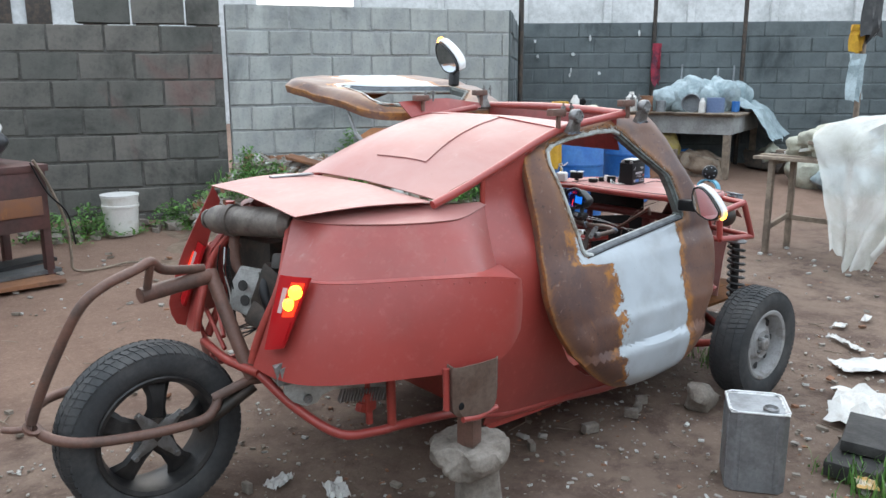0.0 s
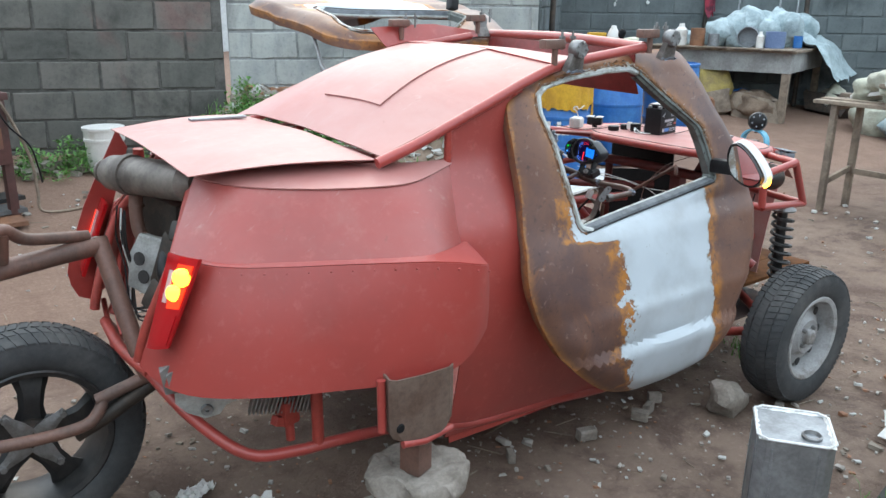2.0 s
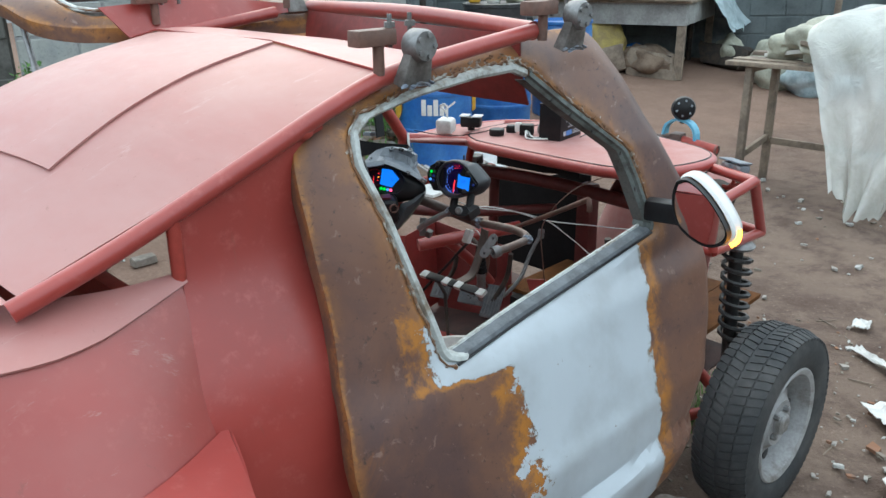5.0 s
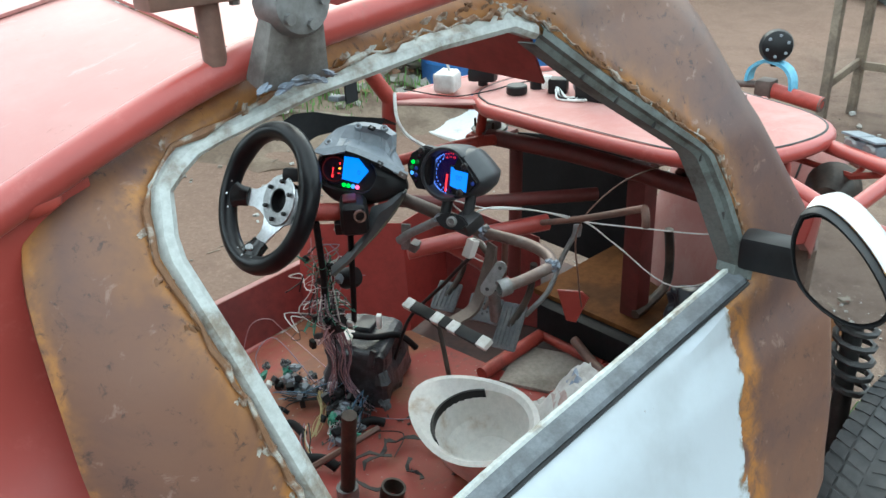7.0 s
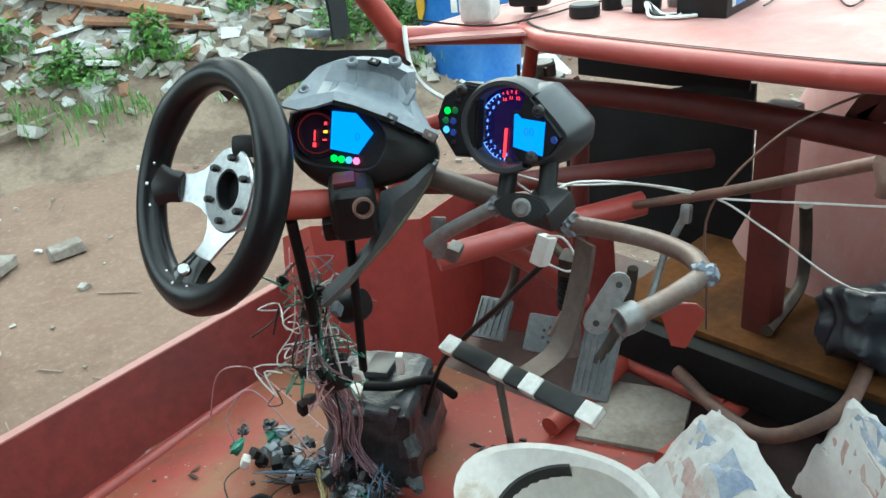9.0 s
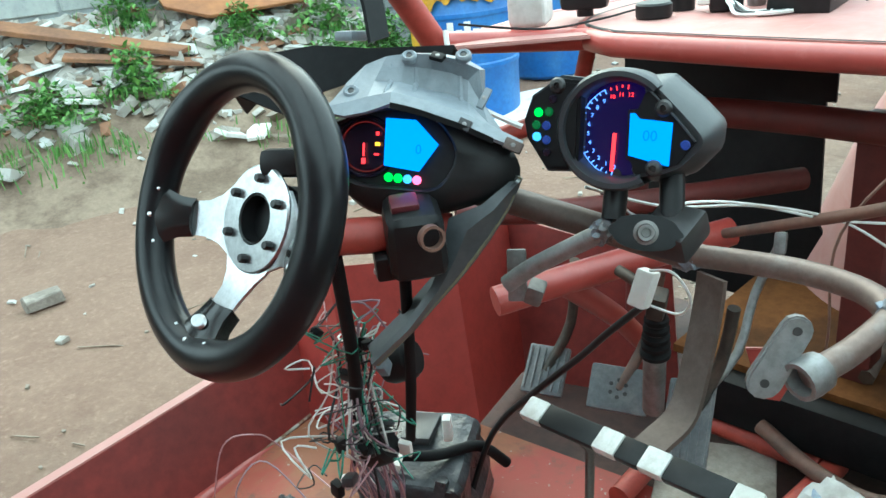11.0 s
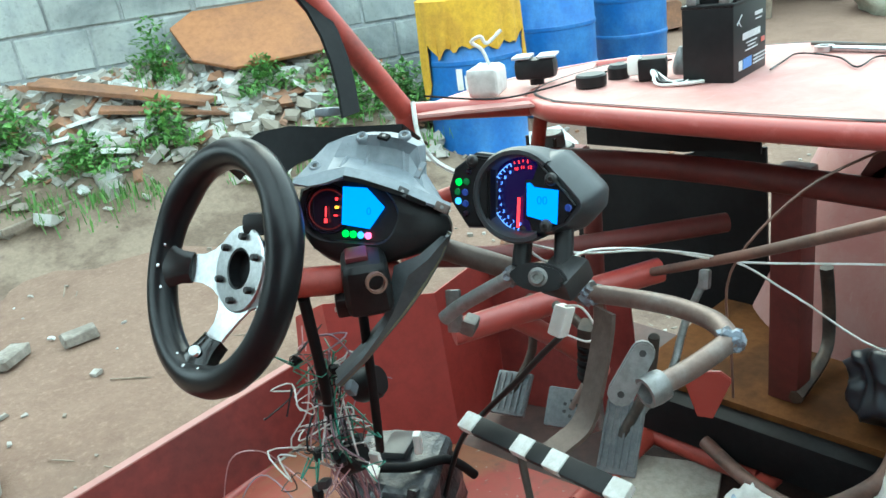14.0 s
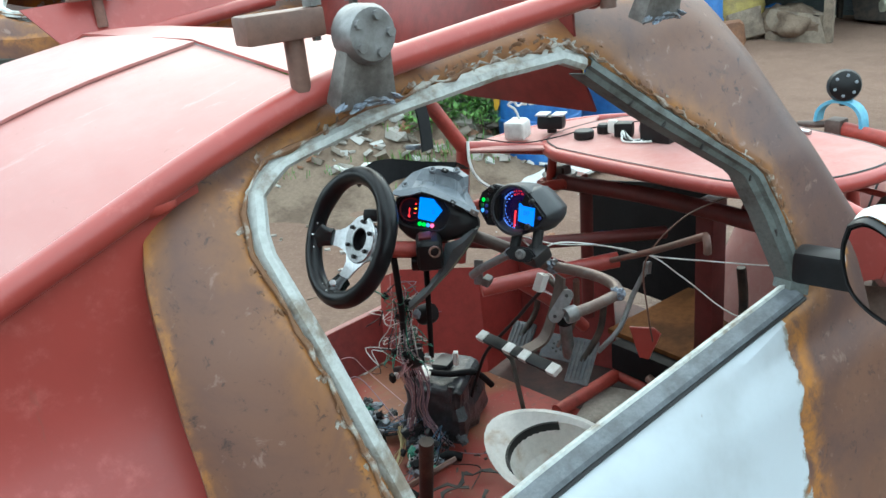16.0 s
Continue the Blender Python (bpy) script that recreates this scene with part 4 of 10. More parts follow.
    part("roof_side_panel", bm, RED, car)
    # windscreen pillar on the far side and on the near side
    bm = B()
    tube(bm, smooth_path([(0.09, 0.62, 1.535), (0.2, 0.6, 1.4), (0.33, 0.57, 1.2), (0.42, 0.555, 1.06)], 5), 0.021, 10)
    part("windscreen_pillar", bm, RED_DARK, car, "rust-streaked red pillar tube")
    bm = B()
    blob(bm, (-0.71, -0.455, 1.4), (0.05, 0.03, 0.03), 0.2, 2)
    part("weld_lump", bm, RED_DARK, car)
    # side panel between wing and door, with the small three-cornered window above it
    prof = smooth_path([(0.2, -0.49, 0), (0.32, -0.53, 0), (0.48, -0.57, 0), (0.64, -0.59, 0), (0.8, -0.585, 0), (0.97, -0.556, 0), (1.08, -0.506, 0), (1.19, -0.455, 0), (1.3, -0.445, 0), (1.45, -0.45, 0)], 5)
    ys = lambda z: float(np.interp(z, [q.x for q in prof], [q.y for q in prof]))
    bm = B()
    rows = []
    for j in range(31):
        row = []
        for i in range(13):
            s = j / 30
            xt = -0.965 + 0.3 * i / 12
            zt = float(np.interp(xt, (-0.98, -0.8, -0.64, -0.5), (1.3, 1.372, 1.435, 1.478)))
            zb = 0.255 - 0.05 * i / 12
            z = zb + (zt - zb) * s
            xf = float(np.interp(z, (0.2, 0.26, 0.34, 0.46, 0.6, 0.74, 1.0, 1.3), (-0.1, -0.2, -0.4, -0.55, -0.64, -0.68, -0.68, -0.66)))
            xr = -1.005 if z < 1.16 else -0.966
            row.append(V(xr + (xf - xr) * i / 12, ys(z), z))
        rows.append(row)
    sheet(bm, rows, 0.004)
    part("side_panel", bm, RED, car, "faded red sheet side panel")
    bm = B()
    sheet(bm, [[(-1.02, -0.52, 0.3), (-1.02, -0.56, 0.6), (-1.02, -0.53, 0.95)], [(-1.2, -0.5, 0.36), (-1.2, -0.5, 0.6), (-1.2, -0.48, 0.95)]], 0.004)
    part("inner_panel", bm, RED_DARK, car)
    bm = B()
    tube(bm, [(-0.965, -0.45, 1.19), (-0.965, -0.452, 1.3)], 0.012, 8)
    part("window_post", bm, RED_DARK, car)
    # lower chassis tubes
    for pts, nm in (
        ([(-1.87, -0.2, 0.61), (-1.8, -0.33, 0.5), (-1.69, -0.46, 0.405), (-1.55, -0.495, 0.385), (-1.41, -0.515, 0.385), (-1.15, -0.53, 0.36), (-0.9, -0.51, 0.275), (-0.5, -0.5, 0.235), (-0.15, -0.5, 0.2), (0.35, -0.5, 0.2)], "sill_tube"),
        ([(-1.87, 0.3, 0.61), (-1.8, 0.43, 0.5), (-1.69, 0.56, 0.405), (-1.41, 0.615, 0.385), (-0.9, 0.66, 0.3), (0.4, 0.95, 0.27)], "sill_tube"),
        ([(-1.87, -0.2, 0.61), (-1.885, 0.05, 0.6), (-1.87, 0.3, 0.61)], "rear_cross_tube"),
        ([(-1.48, -0.505, 0.39), (-1.48, -0.5, 0.66)], "chassis_post"),
        ([(-1.84, 0.33, 0.62), (-1.7, 0.4, 0.85), (-1.68, 0.38, 1.18)], "rear_frame_tube"),
        ([(-1.84, 0.33, 0.74), (-1.86, 0.12, 0.62)], "brace"),
        ([(-1.85, 0.38, 0.66), (-1.88, 0.18, 0.55)], "brace"),
        ([(-1.77, 0.4, 0.85), (-1.87, 0.1, 0.68)], "brace"),
    ):
        bm = B()
        tube(bm, smooth_path(pts, 5), 0.009 if nm == "brace" else 0.018, 8)
        part(nm, bm, RED_DARK if nm != "sill_tube" else RED, car)
    # far rear corner skin that carries the other tail lamp
    bm = B()
    sheet(bm, coons(resample(smooth_path([(-1.736, 0.420, 1.248), (-1.837, 0.460, 1.035), (-1.878, 0.490, 0.923), (-1.934, 0.500, 0.742), (-1.907, 0.500, 0.647)], 4), 14), resample(smooth_path([(-1.705, 0.420, 1.183), (-1.758, 0.460, 1.002), (-1.794, 0.490, 0.863), (-1.844, 0.500, 0.710), (-1.868, 0.500, 0.630)], 4), 14), 4, (0, 0, 0)), 0.006)
    part("rear_corner_skin", bm, RED, car)
    # rusty jacking plate under the wing
    bm = B()
    rows = []
    for k, z in enumerate((0.67, 0.6, 0.54, 0.5, 0.48, 0.468)):
        tuck = (0, 0, 0, 0.003, 0.014, 0.034)[k]
        rows.append([V(-1.368 + tuck, -0.7, z), V(-1.378 + tuck, -0.745, z), V(-1.36 + tuck, -0.762, z), V(-1.27, -0.773, z), V(-1.185 - tuck, -0.773, z), V(-1.162 - tuck, -0.757, z), V(-1.158 - tuck, -0.66, z)])
    sheet(bm, rows, 0.006)
    part("jacking_plate", bm, two_tone("dull_rusted_plate", (0.21, 0.15, 0.12), (0.15, 0.095, 0.07), 7, 0.35, 0.7, rough=(0.45, 0.7), metal=0.2, bump=0.25, grain=0.3), car, "rusty bent steel plate")
    bm = B()
    lathe(bm, [(0, 0.004), (0.011, 0.004), (0.015, 0.0), (0, 0)], 16, pose(-1.352, -0.7645, 0.52, 90, 0, 4))
    part("plate_hole", bm, MATT_BLACK, car)
    bm = B()
    tube(bm, [(-1.385, -0.715, 0.66), (-1.386, -0.72, 0.5)], 0.013, 8)
    part("plate_edge_tube", bm, RED, car)
    bm = B()
    tube(bm, [(-1.34, -0.758, 0.462), (-1.27, -0.765, 0.455), (-1.165, -0.755, 0.462)], 0.012, 8)
    part("plate_edge_tube", bm, RED, car)
    bm = B()
    box(bm, (-1.255, -0.7, 0.4), (0.07, 0.07, 0.16), (0, 0, 20), 0.004)
    part("jacking_post", bm, RUST_PIPE, car)
    # engine bay floor and dark partition that closes the bay off from the cabin
    bm = B()
    box(bm, (-1.02, MID, 0.74), (0.03, 0.92, 0.85), (0, 0, 0), 0.004)
    part("rear_partition", bm, RED_DARK, car)
    bm = B()
    box(bm, (-1.3, MID, 0.63), (0.5, 0.75, 0.02), (0, 0, 0), 0.004)
    part("bay_floor", bm, DARKSTEEL, car)


def build_engine(car):
    e = new("engine")
    e.parent = car
    bm = B()
    ax = look((-1.820, 0.300, 1.130), (-1.670, -0.120, 1.150))
    lathe(bm, [(0, 0.0), (0.028, 0.0), (0.04, -0.003), (0.04, -0.012), (0.034, -0.014), (0.05, -0.04), (0.058, -0.06), (0.06, -0.13), (0.066, -0.131), (0.066, -0.16), (0.06, -0.161), (0.06, -0.43), (0.03, -0.46), (0, -0.46)], 28, ax)
    part("exhaust_silencer", bm, two_tone("scorched_silencer_steel", (0.23, 0.2, 0.175), (0.11, 0.092, 0.08), 8, rough=(0.4, 0.65), metal=0.3), e, "rusty cylindrical silencer with a clamp band")
    bm = B()
    tube(bm, smooth_path([(-1.75, 0.2, 1.08), (-1.76, 0.19, 1.0), (-1.755, 0.17, 0.93), (-1.72, 0.14, 0.905), (-1.6, 0.05, 0.92)], 5), 0.022, 10)
    part("exhaust_pipe", bm, RUST_PIPE, e)
    bm = B()
    lathe(bm, [(0, 0), (0.024, 0), (0.026, 0.006), (0.024, 0.012), (0, 0.012)], 12, pose(-1.755, 0.196, 1.02, 0, 0, 0))
    part("clamp", bm, RUST_PIPE, e)
    bm = B()
    prism(bm, [(-0.06, -0.09), (0.05, -0.1), (0.07, 0.0), (0.05, 0.1), (-0.05, 0.09), (-0.075, 0.02)], 0.03, pose(-1.76, 0.07, 0.86, 80, 10, -62), 0.008)
    part("engine_cover", bm, ALLOY, e, "pale cast cover with two round holes")
    for dx, dz in ((-0.01, 0.035), (0.0, -0.03)):
        bm = B()
        lathe(bm, [(0, 0), (0.022, 0), (0.022, 0.003), (0, 0.003)], 14, pose(-1.795 + dx, 0.045 + dx, 0.86 + dz, 80, 10, -62))
        part("cover_hole", bm, BLACKMETAL, e)
    for i, (c, s, r) in enumerate((((-1.66, -0.05, 0.86), (0.2, 0.16, 0.2), (20, 10, 10)), ((-1.6, 0.2, 0.9), (0.22, 0.3, 0.3), (0, 0, 10)), ((-1.68, -0.12, 0.99), (0.1, 0.12, 0.07), (0, 30, 40)), ((-1.74, -0.04, 0.76), (0.12, 0.14, 0.1), (10, 30, 20)), ((-1.55, 0.05, 0.78), (0.3, 0.5, 0.2), (0, 0, 0)))):
        bm = B()
        box(bm, c, s, r, 0.02)
        part("engine_block", bm, DARKSTEEL, e)
    bm = B()
    tube(bm, smooth_path([(-1.72, -0.02, 0.93), (-1.76, -0.06, 0.88), (-1.75, -0.1, 0.8), (-1.72, -0.13, 0.75)], 5), 0.024, 8)
    part("intake_hose", bm, BLACK, e)
    rnd = random.Random(3)
    for i in range(7):
        bm = B()
        p = V(-1.81, 0.13 + 0.02 * i * rnd.random(), 1.03)
        tube(bm, smooth_path([p, p + V(-0.01, 0.01 * rnd.uniform(-2, 2), -0.1), p + V(0.0, -0.03 * rnd.random(), -0.2), p + V(-0.01, -0.1 * rnd.random(), -0.3 - 0.05 * rnd.random()), p + V(0.03, -0.16, -0.3)], 4), 0.003, 5)
        part("cable", bm, BLACK if i != 2 else WIREWHITE, e)
    # finned gearbox under the wing
    bm = B()
    prism(bm, [(-0.25, -0.05), (0.2, -0.05), (0.25, 0.0), (0.2, 0.05), (-0.2, 0.06), (-0.26, 0.02)], 0.16, pose(-1.6, -0.28, 0.66, 90, 0, -14), 0.015)
    part("gearbox", bm, two_tone("grimy_cast_alloy", (0.3, 0.3, 0.29), (0.14, 0.13, 0.12), 9, rough=(0.4, 0.65), metal=0.5, bump=0.4, bscale=25, bdist=0.01), e, "grimy cast alloy gearbox")
    bk = pose(-1.85, -0.35, 0, 0, 0, -17) @ Matrix(((1, 0, 0, 0), (0, 0, 1, 0), (0, 1, 0, 0), (0, 0, 0, 1)))
    for i in range(17):
        bm = B()
        box(bm, (0, 0, 0), (0.004, 0.05, 0.03), (0, 0, -18), 0.0)
        bmesh.ops.transform(bm, matrix=bk @ pose(0.21 + 0.0118 * i, 0.532 - 0.0012 * i, -0.004), verts=bm.verts)
        part("cooling_fin", bm, DULLSTEEL, e)
    bm = B()
    prism(bm, [(0.0, 0.63), (0.0, 0.57), (0.03, 0.535), (0.08, 0.51), (0.12, 0.517), (0.14, 0.545), (0.19, 0.56), (0.28, 0.552), (0.42, 0.535), (0.44, 0.57), (0.42, 0.62), (0.2, 0.64)][::-1], 0.03, bk, 0.006)
    part("alloy_bracket", bm, two_tone("silvery_cast_alloy", (0.62, 0.66, 0.65), (0.4, 0.42, 0.41), 10, rough=(0.3, 0.5), metal=0.5, bump=0.3, bscale=30, bdist=0.008), e, "bright cast alloy bracket under the wing")
    bm = B()
    lathe(bm, [(0.006, 0), (0.016, 0), (0.018, -0.006), (0.016, -0.014), (0.006, -0.012)], 16, bk @ pose(0.085, 0.54, 0.0), True)
    part("bracket_boss", bm, DULLSTEEL, e)
    bm = B()
    tube(bm, [(-1.545, -0.43, 0.6), (-1.545, -0.45, 0.4)], 0.014, 8)
    box(bm, (-1.545, -0.435, 0.49), (0.06, 0.05, 0.08), (0, 0, 15), 0.01)
    box(bm, (-1.575, -0.445, 0.47), (0.05, 0.03, 0.03), (0, 25, 15), 0.006)
    part("jack", bm, RED_DARK, e, "red painted support jack")


def build_rear_fork(car):
    k = new("rear_swing_frame")
    k.parent = car
    bm = B()
    tube(bm, smooth_path([(-2.2, 0.064, 0.918), (-2.05, 0.09, 0.928), (-1.9, 0.118, 0.935)], 4), 0.03, 12)
    part("upper_pipe", bm, RUST_PIPE, k, "thick rusty pipe")
    bm = B()
    tube(bm, [(-1.9, 0.125, 0.955), (-1.88, 0.03, 0.78), (-1.86, -0.08, 0.6), (-1.85, -0.1, 0.56)], 0.028, 12)
    part("down_pipe", bm, RUST_PIPE, k)
    bm = B()
    tube(bm, smooth_path([(-1.93, 0.12, 0.97), (-2.03, 0.09, 0.985), (-2.12, 0.04, 1.01), (-2.175, 0.0, 1.055), (-2.23, -0.02, 1.04), (-2.36, -0.04, 1.0), (-2.45, -0.03, 0.92), (-2.55, 0.05, 0.68), (-2.6, 0.1, 0.52)], 5), 0.018, 10)
    part("loop_tube", bm, RUST_PIPE, k)
    bm = B()
    tube(bm, [(-2.175, 0.0, 1.045), (-2.18, 0.04, 0.95)], 0.015, 8)
    part("link", bm, RUST_PIPE, k)
    bm = B()
    tube(bm, smooth_path([(-1.98, -0.06, 0.51), (-2.0, -0.075, 0.47), (-2.06, -0.08, 0.435), (-2.25, -0.06, 0.43), (-2.45, -0.01, 0.44), (-2.55, 0.06, 0.46), (-2.585, 0.14, 0.49), (-2.56, 0.24, 0.51), (-2.45, 0.32, 0.52), (-2.2, 0.36, 0.5), (-1.95, 0.34, 0.48)], 5), 0.019, 10)
    part("guard_ring", bm, RUST_PIPE, k, "bent rusty guard tube round the wheel")
    bm = B()
    tube(bm, [(-2.07, -0.05, 0.4), (-1.98, -0.06, 0.44), (-1.84, -0.08, 0.52)], 0.026, 10)
    part("torsion_arm", bm, DARKSTEEL, k, "dark oily trailing arm")
    bm = B()
    tube(bm, [(-2.0, -0.06, 0.5), (-1.86, -0.09, 0.55), (-1.78, -0.12, 0.55)], 0.02, 8)
    part("link_arm", bm, RUST_PIPE, k)
    bm = B()
    lathe(bm, [(0.018, -0.006), (0.032, -0.006), (0.032, 0.006), (0.018, 0.006)], 16, pose(-2.6, 0.1, 0.5, 30, 20, 0), True)
    part("eyelet", bm, RUST_PIPE, k)
    bm = B()
    tube(bm, smooth_path([(-2.6, 0.1, 0.5), (-2.65, 0.12, 0.5), (-2.68, 0.15, 0.5)], 3), 0.012, 8)
    part("hook", bm, RUST_PIPE, k)


def build_front(car):
    # right suspension leg with its coil
    s = new("front_suspension")
    s.parent = car
    bm = B()
    tube(bm, [(0.82, -0.57, 0.84), (0.82, -0.59, 0.3)], 0.022, 10)
    part("damper", bm, BLACKMETAL, s)
    bm = B()
    pts = []
    for i in range(90):
        a = i * 2 * math.pi / 11
        pts.append((0.82 + 0.042 * math.cos(a), -0.575 - 0.0002 * i + 0.042 * math.sin(a), 0.8 - 0.0035 * i))
    tube(bm, pts, 0.008, 6)
    part("coil_spring", bm, BLACKMETAL, s, "dusty black coil spring")
    bm = B()
    lathe(bm, [(0, 0.0), (0.052, 0.0), (0.056, 0.008), (0.04, 0.02), (0, 0.024)], 18, pose(0.82, -0.572, 0.81))
    part("top_mount", bm, DULLSTEEL, s)
    bm = B()
    tube(bm, [(0.35, -0.42, 0.28), (0.78, -0.62, 0.26)], 0.02, 8)
    tube(bm, [(1.0, -0.3, 0.3), (0.8, -0.62, 0.26)], 0.02, 8)
    part("wishbone", bm, RED_DARK, s)
    bm = B()
    box(bm, (0.79, -0.65, 0.32), (0.07, 0.05, 0.2), (0, 0, 0), 0.01)
    part("upright", bm, DARKSTEEL, s)
    # headlamp cage
    cage = new("headlamp_cage")
    cage.parent = car
    A, C, D, E2 = V(0.6, -0.6, 0.86), V(0.8, -0.61, 1.035), V(0.965, -0.58, 0.825), V(0.6, -0.59, 1.0)
    I1, I2, I3 = V(0.93, -0.3, 1.03), V(1.02, -0.28, 0.83), V(0.7, -0.3, 1.04)
    for p, q in ((A, D), (E2, C), (C, D), (C, I1), (D, I2), (I1, I2), (E2, I3), (I3, I1), (A, E2), (I1, (1.2, -0.1, 1.0)), (I2, (1.2, -0.1, 0.8)), (A, (0.6, -0.35, 0.86))):
        bm = B()
        tube(bm, [p, q], 0.016, 8)
        part("cage_tube", bm, RED, cage)
    bm = B()
    lathe(bm, [(0, -0.06), (0.03, -0.06), (0.055, 0.0), (0.06, 0.03), (0.052, 0.034), (0.03, 0.01), (0, 0.006)], 20, pose(0.88, -0.45, 0.93, 90, 0, 105))
    part("headlamp", bm, DARKSTEEL, cage)
    lamp = new("twin_spot_lamp")
    lamp.parent = car
    lm = pose(0.884, -0.505, 1.05, 0, 0, -20)
    bm = B()
    box(bm, (0, 0, -0.004), (0.04, 0.09, 0.028), (0, 0, 0), 0.008)
    for dy in (-0.024, 0.024):
        box(bm, (-0.002, dy, 0.016), (0.052, 0.045, 0.005), (0, 8, 0), 0.0015)
    bmesh.ops.transform(bm, matrix=lm, verts=bm.verts)
    part("lamp_body", bm, GREYPLAST, lamp)
    for dy in (-0.024, 0.024):
        bm = B()
        lathe(bm, [(0, 0.007), (0.012, 0.005), (0.017, 0), (0.014, -0.014), (0, -0.014)], 14, lm @ pose(-0.02, dy, -0.004, 0, -90, 0))
        part("lamp_lens", bm, DULLSTEEL, lamp)
    bm = B()
    tube(bm, [(0.884, -0.505, 1.035), (0.884, -0.505, 0.995), (0.88, -0.49, 0.975)], 0.006, 6)
    tube(bm, [(0.8, -0.61, 1.035), (0.88, -0.49, 0.975), (0.93, -0.3, 0.97)], 0.008, 6)
    part("lamp_stem", bm, RED_DARK, lamp)
    # spot lamp at the nose on its light blue clamp
    lamp = new("nose_spot_lamp")
    lamp.parent = car
    bm = B()
    tube(bm, [(1.49, 0.06, 0.955), (1.5, -0.13, 0.93)], 0.023, 12)
    part("nose_tube", bm, RED_DARK, lamp, "red painted tube with an open rusty end")
    bm = B()
    lathe(bm, [(0.012, 0), (0.022, 0), (0.024, 0.004), (0.022, 0.008), (0.012, 0.006)], 16, look((1.5, -0.131, 0.93), (1.51, -0.5, 0.9)))
    part("tube_end", bm, BARDARK, lamp)
    bm = B()
    arch = smooth_path([(1.49, 0.1, 0.97), (1.495, 0.095, 1.005), (1.5, 0.06, 1.03), (1.5, 0.005, 1.025), (1.5, -0.025, 0.995), (1.5, -0.032, 0.94)], 4)
    sheet(bm, [[q + V(-0.02, 0, 0) for q in arch], [q + V(0.02, 0, 0) for q in arch]], 0.01)
    part("clamp_arm", bm, CYAN, lamp, "light blue painted clamp strap")
    bm = B()
    box(bm, (1.49, 0.045, 0.955), (0.06, 0.05, 0.055), (0, 0, 4), 0.008)
    tube(bm, [(1.49, 0.08, 0.96), (1.47, 0.16, 0.955)], 0.011, 8)
    part("clamp_block", bm, BARDARK, lamp, "rusty clamp block on the tube")
    bm = B()
    hm = look((1.5, 0.035, 1.083), (1.9, 0.32, 1.0))
    lathe(bm, [(0, 0.035), (0.03, 0.034), (0.044, 0.025), (0.05, 0.0), (0.046, -0.03), (0.03, -0.05), (0, -0.055)], 20, hm)
    part("lamp_body", bm, BLACK, lamp, "round black lamp head", 40)
    for a in (20, 80, 140, 200, 260, 320):
        bm = B()
        lathe(bm, [(0, 0.002), (0.0045, 0.0015), (0.0052, 0), (0, 0)], 8, hm @ pose(0.031 * math.cos(radians(a)), 0.031 * math.sin(radians(a)), 0.034))
        part("lamp_stud", bm, GREYPLAST, lamp)
    bm = B()
    tube(bm, [(1.5, 0.035, 1.05), (1.5, 0.035, 1.022)], 0.01, 8)
    part("lamp_stem", bm, BLACK, lamp)
    # flat front deck with a tube rolled round its edge
    edge = [(0.55, 0.31), (0.545, 0.1), (0.55, -0.15), (0.565, -0.26), (0.61, -0.33), (0.72, -0.4), (0.88, -0.42), (0.98, -0.34), (1.05, -0.12), (1.12, 0.08), (1.08, 0.22), (0.98, 0.36), (0.86, 0.43), (0.7, 0.44), (0.6, 0.4)]
    loop = smooth_path([(a, b, 1.062) for a, b in edge + edge[:1]], 5)[:-1]
    bm = B()
    prism(bm, [(p.x, p.y) for p in loop], 0.006, pose(0, 0, 1.058), 0.002)
    part("front_deck", bm, DECK_RED, car, "faded dusty red flat front deck")
    bm = B()
    prism(bm, [(0.548, 0.35), (0.41, 0.52), (0.45, 0.575), (0.7, 0.575), (0.92, 0.5), (0.86, 0.46), (0.7, 0.465), (0.6, 0.425)], 0.006, pose(0, 0, 1.052), 0.002)
    part("deck_shoulder", bm, DECK_RED, car, "faded red plate between deck and pillar foot")
    bm = B()
    tube(bm, smooth_path([(0.43, 0.565, 1.045), (0.7, 0.585, 1.045), (0.93, 0.5, 1.045), (1.05, 0.33, 1.045)], 5), 0.014, 8)
    part("shoulder_tube", bm, RED, car)
    bm = B()
    tube(bm, smooth_path([(0.57, -0.27, 1.042), (0.6, -0.36, 1.02), (0.62, -0.45, 1.0), (0.61, -0.58, 0.99)], 5), 0.016, 8)
    part("deck_corner_tube", bm, RED, car)
    bm = B()
    mid = V(0.8, 0.03, 1.062)
    tube(bm, [p + (mid - p).normalized() * 0.004 + V(0, 0, 0.0005) for p in loop], 0.003, 6, closed=True)
    part("deck_seam", bm, BLACKMETAL, car, "dark open seam round the deck plate")
    bm = B()
    tube(bm, [p + V(0, 0, -0.018) for p in loop], 0.018, 8, closed=True)
    part("deck_edge_tube", bm, RED, car)
